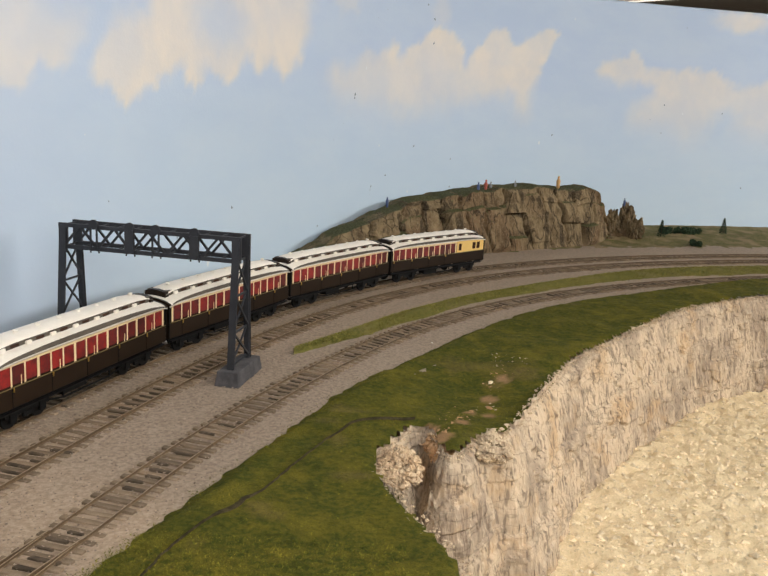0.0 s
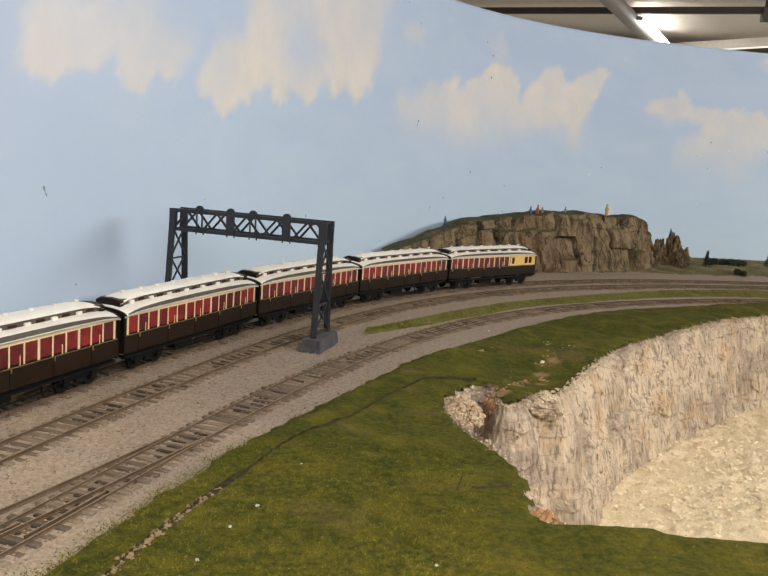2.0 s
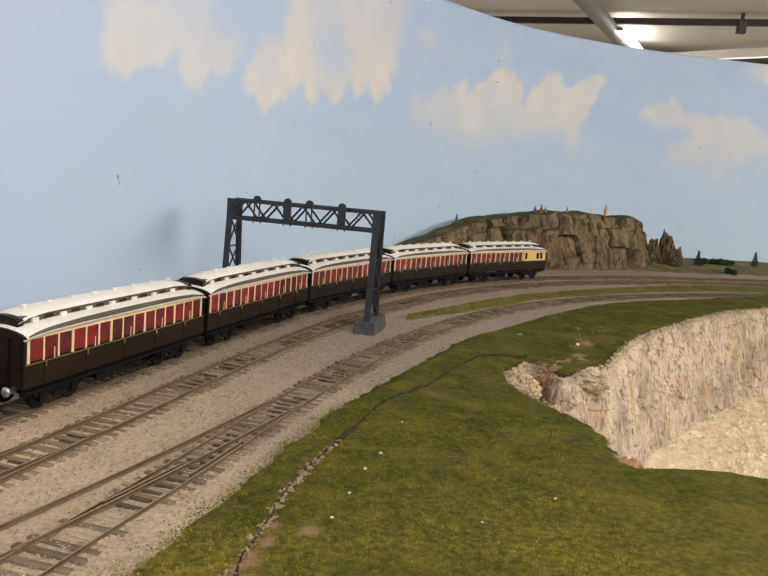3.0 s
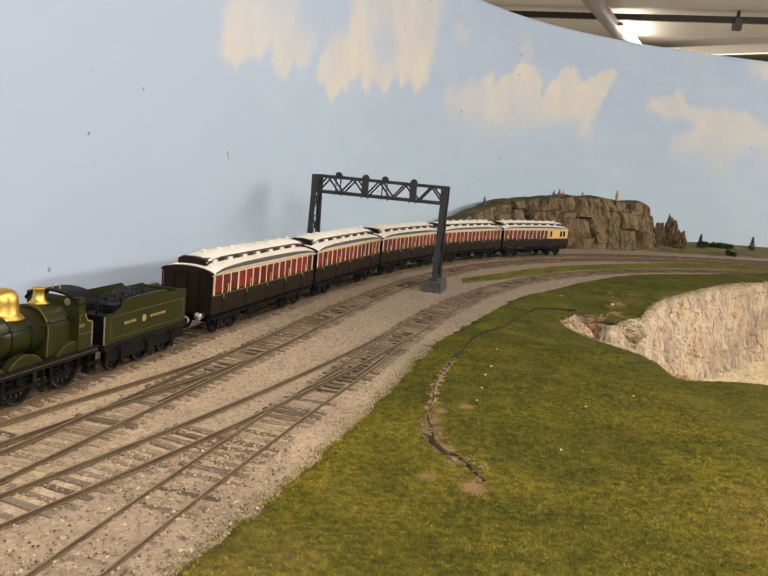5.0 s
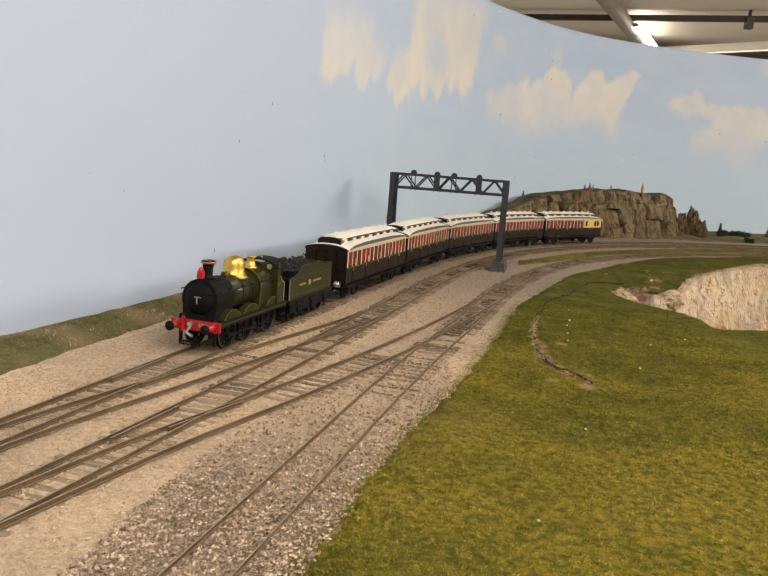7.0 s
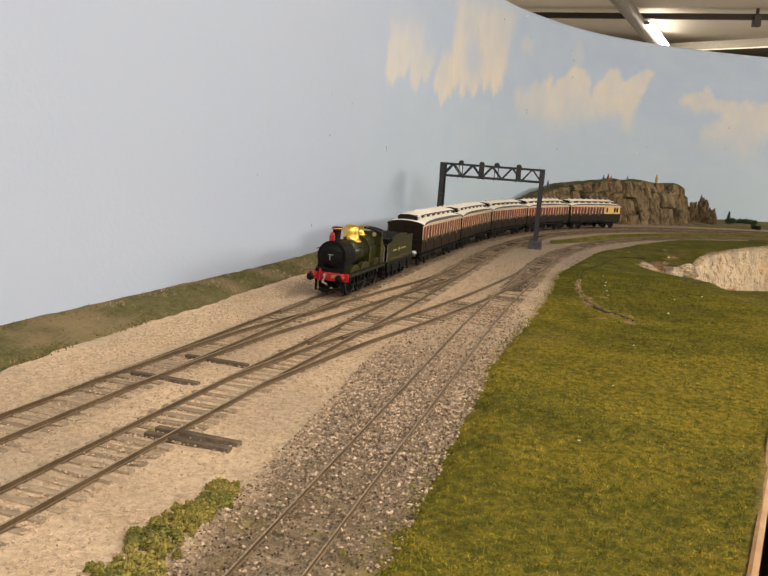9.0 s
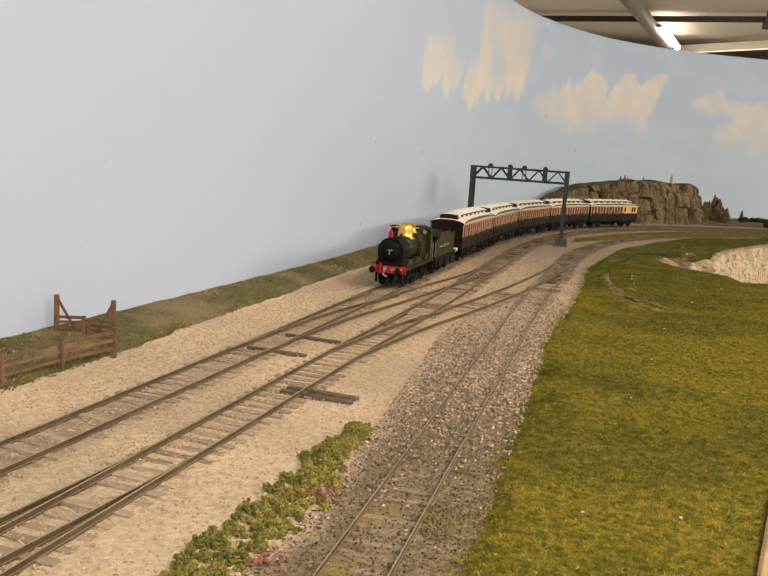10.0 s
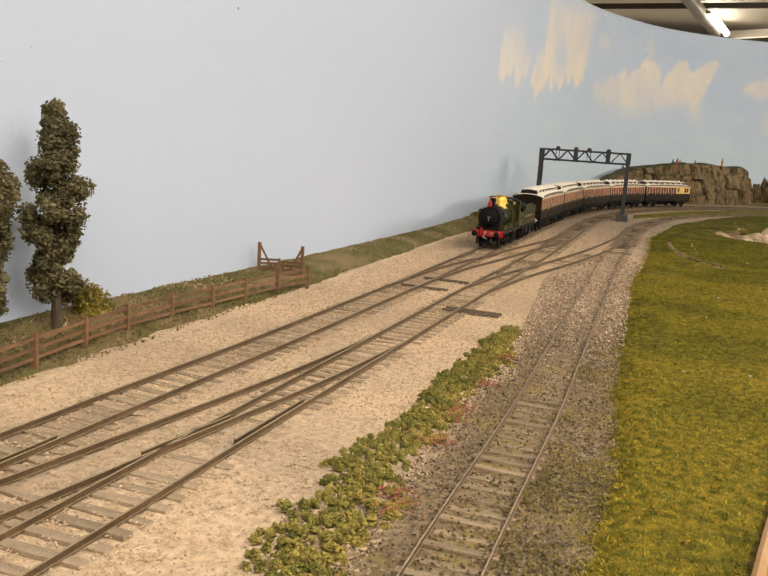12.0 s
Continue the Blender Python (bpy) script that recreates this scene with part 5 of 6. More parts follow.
def build_tender():
    root = tagged(new("tender"), "olive green tender heaped with coal behind the locomotive", "tender")
    L = .080
    X = lambda d: L / 2 - d
    part("tender_frame", box((0, 0, .0150), (.079, .0300, .0030)), M_BLACK, root)
    for s in (-1, 1):
        outer = part("outer_frame", box((0, s * .0142, .0105), (.074, .0010, .0060)), M_SOOT, root)
        for d in (.016, .040, .064):
            bm = bmesh.new()
            bx(bm, (X(d), s * .0152, .0095), (.0040, .0014, .0055))
            bx(bm, (X(d), s * .0152, .0140), (.0100, .0012, .0016))
            bx(bm, (X(d), s * .0152, .0060), (.0014, .0010, .0030))
            part("axlebox", bm, M_SOOT, outer)
            wheel("wheel", X(d), s * .0092, .0085, 10, root, M_SOOT)
    # body side with the dip towards the cab
    side_line = [(X(.002), .0165), (X(.002), .0318), (X(.009), .0318), (X(.0145), .0335), (X(.0185), .0372), (X(.022), .0378), (X(.056), .0378), (X(.060), .0352), (X(.0785), .0352), (X(.0785), .0165)]
    for s in (-1, 1):
        sheet = part("tender_side", extrude_y(bmesh.new(), side_line, s * .0136, s * .0144), M_GREEN, root)
        bm = bmesh.new()
        for p, q in zip(side_line[1:9], side_line[2:9]):
            bar(bm, (p[0], s * .0142, p[1]), (q[0], s * .0142, q[1]), .0007, .0012)
        part("side_beading", bm, M_BLACK if s < 0 else M_GREEN, sheet)
        bm = bmesh.new()
        x0, x1, z0, z1 = X(.006), X(.076), .0190, .0305
        for p, q in (((x0, z0), (x1, z0)), ((x0, z1), (x1, z1)), ((x0, z0), (x0, z1)), ((x1, z0), (x1, z1))):
            bar(bm, (p[0], s * .01445, p[1]), (q[0], s * .01445, q[1]), .0002, .0002)
        part("panel_lining", bm, M_LINING, sheet, "thin gold panel line")
        bm = bmesh.new()
        for k in range(5):
            bx(bm, (X(.0185 + .0022 * k), s * .01455, .0255), (.0011, .0003, .0014))
        for k in range(7):
            bx(bm, (X(.0425 + .0022 * k), s * .01455, .0255), (.0011, .0003, .0014))
        part("lettering_bars", bm, M_LETTER, sheet, "gold company lettering shown as bars")
        part("crest", lathe(bmesh.new(), [(.0001, 0), (.0020, 0), (.0020, .0003), (.0001, .0003)], (X(.0352), s * .0146, .0255), 16, Matrix.Rotation(-s * math.pi / 2, 4, "X")), M_LETTER, sheet, "round gold crest")
        part("front_handrail", rod(bmesh.new(), (X(.0010), s * .0144, .017), (X(.0010), s * .0144, .0315), .0004, seg=8), M_SILVER, root, "bright steel handrail")
        part("rear_handrail", rod(bmesh.new(), (X(.0800), s * .0125, .020), (X(.0800), s * .0125, .0300), .0006, seg=8), M_SILVER, root, "bright steel handrail")
    part("tank_end", box((X(.0780), 0, .0258), (.0012, .0280, .0188)), M_GREEN, root)
    part("tank_front", box((X(.0030), 0, .0235), (.0012, .0270, .0140)), M_SOOT, root)
    part("tank_top", box((X(.040), 0, .0300), (.0740, .0268, .0020)), M_SOOT, root)
    bm = bmesh.new()
    bx(bm, (X(.0145), .0095, .0330), (.0080, .0060, .0050))
    bx(bm, (X(.0145), -.0095, .0330), (.0080, .0060, .0050))
    rod(bm, (X(.0060), .006, .0310), (X(.0060), .006, .0375), .0006, seg=8)
    rod(bm, (X(.0060), -.006, .0310), (X(.0060), -.006, .0375), .0006, seg=8)
    part("tool_box", bm, M_SOOT, root, "black tool boxes and brake handles")
    n = 700
    cx, cy = RNG.uniform(X(.060), X(.016), n), RNG.uniform(-.0122, .0122, n)
    cz = .0318 + .0062 * (1 - (cy / .0128) ** 2) * (1 - ((cx - X(.042)) / .030) ** 2).clip(0, 1) + .0006 * RNG.random(n)
    crumbs("coal", np.stack([cx, cy, cz], 1), .0007 + .0009 * RNG.random(n), M_COAL, 0.8, root)["label"] = "heap of glossy black coal"
    gx, gy = np.linspace(X(.062), X(.014), 14), np.linspace(-.0128, .0128, 9)
    px, py = np.meshgrid(gx, gy, indexing="ij")
    pz = .0310 + .0062 * (1 - (py / .0128) ** 2) * (1 - ((px - X(.042)) / .030) ** 2).clip(0, 1)
    flat_mesh("coal_bed", np.stack([px, py, pz], 2).reshape(-1, 3), grid_faces(14, 9), M_COAL, parent=root)
    beam = part("buffer_beam", box((X(.0802), 0, .0148), (.0014, .0300, .0055)), M_SOOT, root)
    for s in (-1, 1):
        part("buffer", lathe(bmesh.new(), [(.0018, 0), (.0014, .0045), (.0024, .0050), (.0024, .0056), (.0001, .0060)], (X(.0806), s * .0108, .0150), 18, Matrix.Rotation(-math.pi / 2, 4, "Y")), M_SILVER if s > 0 else M_SOOT, beam, "", True)
    railed(root, S_FRONT + .0935, L, (.97, .92, .92))


def build_bogie(x, root):
    """A four-wheel bogie under a coach."""
    bm = bmesh.new()
    for s in (-1, 1):
        bx(bm, (x, s * .0118, .0082), (.034, .0012, .0026))
        for dx in (-.0115, .0115):
            bx(bm, (x + dx, s * .0124, .0072), (.0048, .0016, .0056))
        bx(bm, (x, s * .0124, .0062), (.0080, .0014, .0026))
    bx(bm, (x, 0, .0100), (.010, .024, .0030))
    bogie = part("bogie", bm, M_SOOT, root)
    for dx in (-.0115, .0115):
        for s in (-1, 1):
            turn = Matrix.Rotation(math.pi / 2, 4, "X")
            part("wheel", lathe(bmesh.new(), [(.0001, -.001), (.0064, -.001), (.0068, .0), (.0064, .001), (.0001, .001)], (x + dx, s * .0092, .0068), 20, turn), M_SOOT, bogie)
        part("axle", rod(bmesh.new(), (x + dx, -.0092, .0068), (x + dx, .0092, .0068), .0010, seg=8), M_SOOT, bogie)


COACH = .162


def roof_point(a, r):
    return math.sin(a) * .0172, .0392 + r * math.cos(a)


def build_coach(brake, label):
    root = tagged(new("railway_coach"), label, "coach", "coaches of the train")
    L, H = COACH, COACH / 2
    floor, waist, eave = .0138, .0252, .0392
    W = .0162
    body = part("lower_body", box((0, 0, (floor + waist) / 2), (L, 2 * W, waist - floor), bevel=.0005), M_BROWN, root, "chocolate brown lower side")
    part("upper_body", box((0, 0, (waist + eave) / 2), (L - .0006, 2 * W - .0012, eave - waist)), M_BROWN, root, "brown body core")
    for s in (-1, 1):
        cream = part("cream_panel", box(((-H + .0012 + 0 + H - .0012) / 2 if not brake else (H - .0012 + (-H + .052)) / 2, s * (W - .0004), .0379), ((2 * H - .0024) if not brake else (2 * H - .0532), .0008, .0022)), M_CREAM, root, "cream upper band")
        if brake:
            part("guard_panel", box((-H + .0264, s * (W - .0004), (waist + eave) / 2 + .0002), (.0500, .0008, eave - waist - .0004)), M_YELLOW, root, "ochre cream guard panel")
        # windows with cream pillars
        n = 15 if not brake else 11
        x_hi = H - .0035
        x_lo = (-H + .0035) if not brake else (-H + .0535)
        pitch = (x_hi - x_lo) / n
        for k in range(n + 1):
            x = x_lo + pitch * k
            wide = .0018 if k % 3 == 0 else .0011
            part("pillar", bx(bmesh.new(), (x, s * (W - .0004), .0312), (wide, .0003, .0112)), M_CREAM, cream, "cream pillar")
        for k in range(n):
            x = x_lo + pitch * (k + .5)
            part("window", bx(bmesh.new(), (x, s * (W - .0007), .0317), (pitch - .0010, .0005, .0104)), M_CRIMSON, cream, "window showing a crimson interior")
            if k % 3 == 1:
                part("door_droplight", bx(bmesh.new(), (x - pitch * .22, s * (W - .0004), .0280), (.0005, .0003, .0052)), M_CREAM, cream)
                part("door_handle", bx(bmesh.new(), (x + pitch * .42, s * (W + .0003), .0238), (.0005, .0006, .0024)), M_BRASS, body, "tiny brass door handle")
                part("door_joint", bx(bmesh.new(), (x + pitch * .5, s * (W + .0001), .0195), (.0003, .0003, .0108)), M_SOOT, body)
        if brake:
            for x, w in ((-H + .0460, .0045), (-H + .0200, .0055), (-H + .0120, .0055)):
                part("window", bx(bmesh.new(), (x, s * (W + .0001), .0318), (w, .0005, .0076)), M_WINDOW, root, "dark guard window")
        part("waist_line", bx(bmesh.new(), (0, s * (W + .0001), waist), (L - .002, .0004, .0004)), M_LINING, body, "thin gold waist line")
        part("footboard", bx(bmesh.new(), (0, s * (W - .0008), .0117), (L - .004, .0022, .0007)), M_BLACK, root)
        part("solebar", bx(bmesh.new(), (0, s * .0135, .0113), (L - .003, .0014, .0026)), M_SOOT, root)
        bm = bmesh.new()
        bar(bm, (.046, s * .0120, .0100), (.022, s * .0120, .0052), .0008)
        bar(bm, (.022, s * .0120, .0052), (-.022, s * .0120, .0052), .0008)
        bar(bm, (-.022, s * .0120, .0052), (-.046, s * .0120, .0100), .0008)
        for x in (-.022, .022):
            bx(bm, (x, s * .0120, .0075), (.0008, .0008, .0048))
        part("truss_rod", bm, M_SOOT, root)
    bm = box((.006, .004, .0072), (.022, .0080, .0058), bevel=.0006)
    part("gas_tank", bm, M_SOOT, root)
    part("gas_tank", rod(bmesh.new(), (-.018, -.004, .0075), (-.004, -.004, .0075), .0033, seg=14), M_SOOT, root)
    # ends
    for e in (-1, 1):
        for y in (-.0168, -.0084, 0, .0084, .0168):
            part("end_beading", bx(bmesh.new(), (e * (H + .0002), y * .95, .0265), (.0007, .0006, .0250)), M_SOOT, root)
        part("end_beading", bx(bmesh.new(), (e * (H + .0002), 0, waist - .002), (.0006, .0330, .0006)), M_SOOT, root)
        bm = bmesh.new()
        bx(bm, (e * (H + .0035), 0, .0118), (.0085, .0016, .0012))
        bx(bm, (e * (H + .0078), 0, .0100), (.0010, .0120, .0034))
        part("coupler", bm, M_SOOT, root)
        for s in (-1, 1):
            part("buffer", lathe(bmesh.new(), [(.0018, 0), (.0013, .0042), (.0024, .0046), (.0024, .0052), (.0001, .0056)], (e * H, s * .0108, .0135), 16, Matrix.Rotation(e * math.pi / 2, 4, "Y")), M_SILVER if e > 0 else M_SOOT, root, "round buffer", True)
    # roof, arched across and dipping at the ends
    xs = [-H - .0006, -H + .004, -H + .016, -H + .04, 0, H - .04, H - .016, H - .004, H + .0006]
    dip = [.0022, .0013, .0004, 0, 0, 0, .0004, .0013, .0022]
    ang = np.linspace(-1.46, 1.46, 19)
    rows = np.array([[(x, *(lambda p: (p[0], p[1] - d))(roof_point(a, .0044))) for a in ang] for x, d in zip(xs, dip)])
    nr, na = rows.shape[:2]
    verts = rows.reshape(-1, 3)
    low = verts - np.array([0, 0, .0010])
    f = np.vstack([grid_faces(nr, na), grid_faces(nr, na)[:, ::-1] + nr * na])
    rim = [k for k in range(na)] + [i * na + na - 1 for i in range(1, nr)] + [(nr - 1) * na + k for k in range(na - 2, -1, -1)] + [i * na for i in range(nr - 2, 0, -1)]
    rim_f = [(rim[k], rim[(k + 1) % len(rim)], rim[(k + 1) % len(rim)] + nr * na, rim[k] + nr * na) for k in range(len(rim))]
    roof = flat_mesh("roof", np.vstack([verts, low]), np.vstack([f, np.array(rim_f)]), M_ROOF, parent=root)
    roof["label"] = "cream white arched roof"
    for s in (-1, 1):
        cx = np.linspace(-H + .002, H - .002, 25)
        reach = .44 * (1 - (cx / H) ** 2) ** .45 + .04
        cd = np.interp(cx, xs, dip)
        rows = np.array([[(x, s * (roof_point(1.47 - r * q, .0044)[0] + .0003), roof_point(1.47 - r * q, .0044)[1] - d + .0003) for q in np.linspace(0, 1, 6)] for x, r, d in zip(cx, reach, cd)])
        flat_mesh("cornice", rows.reshape(-1, 3), grid_faces(25, 6), M_ROOF_GREY, parent=roof)["label"] = "brown-grey curved cornice"
    for e in (-1, 1):
        pts = [roof_point(a, .0044) for a in np.linspace(-1.46, 1.46, 15)]
        pts = [(y * 1.004, z - .0019) for y, z in pts] + [(.0160, .0375), (-.0160, .0375)]
        part("end_dome", extrude_x(bmesh.new(), pts, e * (H - .0030), e * (H + .0012)), M_BROWN, root, "brown roof end")
    # clerestory
    h2 = H - .006
    bm = extrude_x(bmesh.new(), [(-.0080, .0415), (.0080, .0415), (.0080, .0460), (-.0080, .0460)], -h2, h2)
    deck = part("clerestory", bm, M_ROOF_GREY, roof, "raised brown-grey clerestory deck")
    for e in (-1, 1):
        pts = [(-.0088, .0400), (.0088, .0400), (.0090, .0446), (.0073, .0456), (.0040, .0463), (0, .0466), (-.0040, .0463), (-.0073, .0456), (-.0090, .0446)]
        part("clerestory_end", extrude_x(bmesh.new(), pts, e * (h2 - .0020), e * (h2 + .0020)), M_BROWN, deck, "brown clerestory end")
    cxs = [-h2 - .001, -h2 + .006, -h2 + .018, 0, h2 - .018, h2 - .006, h2 + .001]
    cdip = [.0030, .0012, .0002, 0, .0002, .0012, .0030]
    ca = np.linspace(-1.35, 1.35, 11)
    rows = np.array([[(x, .0091 * math.sin(a) / math.sin(1.35), .0457 + .0028 * math.cos(a) - d) for a in ca] for x, d in zip(cxs, cdip)])
    top = flat_mesh("clerestory_roof", rows.reshape(-1, 3), grid_faces(len(cxs), len(ca)), M_ROOF, parent=deck)
    for s in (-1, 1):
        for k in range(14):
            x = -h2 + .010 + (2 * h2 - .020) * k / 13
            if k % 2:
                part("deck_vent", bx(bmesh.new(), (x, s * .0086, .0436), (.0040, .0014, .0022)), M_ROOF, deck, "small white vent")
            else:
                part("deck_light", bx(bmesh.new(), (x, s * .0081, .0440), (.0060, .0005, .0018)), M_WINDOW, deck, "narrow deck light")
    for k in range(8):
        x = -h2 + .012 + (2 * h2 - .024) * k / 7
        part("lamp_top", rod(bmesh.new(), (x, 0, .0480), (x, 0, .0496), .0011, .0016, 10), M_ROOF, deck, "white lamp top")
    build_bogie(.052, root)
    build_bogie(-.052, root)
    return root


build_locomotive()
build_tender()
first = build_coach(False, "chocolate and cream clerestory coach with crimson windows and a white roof")
PITCH = .169
railed(first, S_FRONT + .197, COACH)
for k in range(1, 4):
    twin = copy_thing(first, first.matrix_world.copy())
    railed(twin, S_FRONT + .197 + PITCH * k, COACH)
last = build_coach(True, "chocolate and cream brake coach with an ochre guard compartment")
railed(last, S_FRONT + .197 + PITCH * 4, COACH)

# ---- fence and gates on the verge ----
def build_fence():
    root = tagged(new("fence"), "red-brown timber post and rail fence on the verge", "fence")
    run = spline([(-.423, -.1886), (-.4345, -.2115), (-.4462, -.2415), (-.4567, -.271), (-.4676, -.300), (-.478, -.332), (-.4865, -.375), (-.493, -.42), (-.500, -.455), (-.515, -.52)], .002)
    s = np.arange(0, len(run) * .002, .0312)
    prev = None
    for k in s:
        i = min(int(k / .002), len(run) - 1)
        x, y = run[i]
        z0 = .0005
        part("post", bx(bmesh.new(), (x, y, z0 + .0050), (.0019, .0022, .0160)), M_FENCE, root)
        if prev is not None:
            for h in (.0034, .0072, .0110):
                wob = .0004 * math.sin(k * 400 + h * 900)
                part("rail", bar(bmesh.new(), (prev[0], prev[1], z0 + h), (x, y, z0 + h + wob), .0009, .0013), M_FENCE, root)
        prev = (x, y)


def build_gate(hinge, latch, z0):
    root = tagged(new("field_gate"), "red-brown timber field gate with a tall hinge post and brace", "gate", "pair of gates")
    h, l = Vector((*hinge, z0)), Vector((*latch, z0))
    root.matrix_world = Matrix.Translation(h)
    d = l - h
    part("hinge_post", bx(bmesh.new(), (0, 0, .0085), (.0020, .0020, .0240)), M_FENCE, root)
    part("latch_post", bar(bmesh.new(), d + Vector((0, 0, .001)), d + Vector((0, 0, .0105)), .0014), M_FENCE, root)
    for z in (.0018, .0045, .0072, .0096):
        part("bar", bar(bmesh.new(), (0, 0, z), d + Vector((0, 0, z)), .0009, .0013), M_FENCE, root)
    part("brace", bar(bmesh.new(), (0, 0, .0195), d * .70 + Vector((0, 0, .0030)), .0009, .0012), M_FENCE, root)


build_fence()
build_gate((-.4575, -.171), (-.4450, -.1685), .003)
build_gate((-.4300, -.1705), (-.4425, -.1680), .002)


# ---- plants ----
def tree(x, y, height, spread, material, label, leaves, seed):
    """A tapered trunk with limbs and an uneven crown of small leaf clumps."""
    r = np.random.default_rng(seed)
    root = tagged(new("tree"), label, "tree")
    root.matrix_world = pose(x, y, .002)
    bm = rod(bmesh.new(), (0, 0, -.003), (.001, 0, height * .45), .0023, .0016, 10)
    rod(bm, (.001, 0, height * .45), (-.001, .001, height * .93), .0016, .0005, 8)
    centres, radii = [], []
    for k in range(68):
        f = k / 67
        z = height * (.17 + .82 * f)
        waist = .74 + .20 * math.sin(f * 9.2 + seed) + .12 * math.sin(f * 23 + seed * 2)
        env = spread * waist * (1 - .62 * max(0, (f - .80) / .20))
        sway = spread * .22 * math.sin(f * 5.5 + 1.3 * seed)
        a = r.uniform(0, 6.283)
        c = (sway + math.cos(a) * env * r.uniform(.1, 1.0), -.6 * sway + math.sin(a) * env * r.uniform(.1, 1.0), z)
        centres.append(c)
        radii.append(spread * r.uniform(.27, .46) * (1 - .35 * max(0, (f - .8) / .2)))
        if k % 3 == 0:
            rod(bm, (0, 0, z - height * .07), c, .0009, .0004, 6)
    part("trunk", bm, M_BARK, root)
    leaf_cloud("crown", centres, radii, leaves * 2, .0007, material, root)
    tuft = np.repeat(np.array(centres), 60, axis=0)
    crumbs("inner_crown", tuft + r.normal(size=tuft.shape) * np.repeat(radii, 60)[:, None] * .30, np.full(len(tuft), .0012), material, .9, root)
    return root


def bush(x, y, z, w, h, material, label, leaves, size=.0011, group="", clumps=12):
    root = tagged(new("bush"), label, "bush", group)
    root.matrix_world = pose(x, y, z)
    n = clumps
    a, r = RNG.random(n) * 6.283, RNG.random(n) ** .5 * w
    c = np.stack([np.cos(a) * r, np.sin(a) * r, h * (.25 + .55 * RNG.random(n)) * (1 - .5 * r / w)], 1)
    if n < 20:
        leaf_cloud("foliage", c, np.full(n, h * .42), leaves, size, material, root)
    else:
        i, d = RNG.integers(0, n, leaves), RNG.normal(size=(leaves, 3))
        d *= (h * .36 * RNG.random(leaves) ** .3 / np.linalg.norm(d, axis=1))[:, None]
        crumbs("foliage", c[i] + d, size * (.6 + .8 * RNG.random(leaves)), material, .9, root)
    crumbs("leaf_litter", np.column_stack([c[:, :2], np.full(n, h * .1)]), np.full(n, h * .35), material, .7, root)
    return root


def conifer(x, y, h, label):
    root = tagged(new("conifer"), label, "tree", "far conifers")
    root.matrix_world = pose(x, y, .002)
    part("trunk", rod(bmesh.new(), (0, 0, -.003), (0, 0, h * .9), .0009, .0003, 8), M_BARK, root)
    cs, rs = [], []
    for k in range(16):
        z = h * (.12 + .84 * k / 15)
        for j in range(3):
            a = 2.1 * j + k
            e = h * .19 * (1 - k / 16.5)
            cs.append((math.cos(a) * e, math.sin(a) * e, z))
            rs.append(h * .075 * (1.2 - k / 18))
    leaf_cloud("crown", cs, rs, 900, .0008, M_LEAF_DEEP, root)


tree(-.5025, -.3530, .0950, .0140, M_LEAF_DARK, "tall narrow dark olive tree by the painted sky", 9000, 3)
tree(-.5150, -.3830, .080, .0120, M_LEAF_DARK, "shorter dark olive tree at the end of the verge", 7000, 8)
bush(-.5005, -.322, .004, .0048, .0170, M_LEAF_YELLOW, "rounded ochre green bush behind the fence", 2600, .0008)
for x, y, w, h in ((-.293, .385, .010, .012), (-.285, .402, .012, .013), (-.277, .425, .010, .009), (-.302, .362, .009, .008)):
    bush(x, y, .003, w, h, M_LEAF_SCRUB, "low ochre green scrub on the verge", 1500, .0012, "verge scrub")
for x, y, w, h in ((-.09, .905, .014, .012), (-.062, .945, .014, .014), (-.012, .972, .010, .020), (-.04, .965, .012, .015)):
    bush(x, y, .006, w, h, M_LEAF_SCRUB, "dark scrub at the foot of the crag", 1100, .0015, "crag scrub")
bush(.505, 1.300, .001, .014, .009, M_LEAF_DEEP, "low dark green bush beyond the tracks", 900, .0013)
for x, y, w, h in ((.525, 1.42, .018, .014), (.545, 1.425, .02, .013), (.495, 1.41, .014, .012)):
    bush(x, y, .003, w, h, M_LEAF_DEEP, "dark green thicket below the painted sky", 900, .0016, "far thicket")
conifer(.430, 1.345, .027, "small dark conifer beyond the tracks")
conifer(.470, 1.360, .030, "small dark conifer beyond the tracks")
conifer(.606, 1.440, .030, "small dark conifer beyond the tracks")


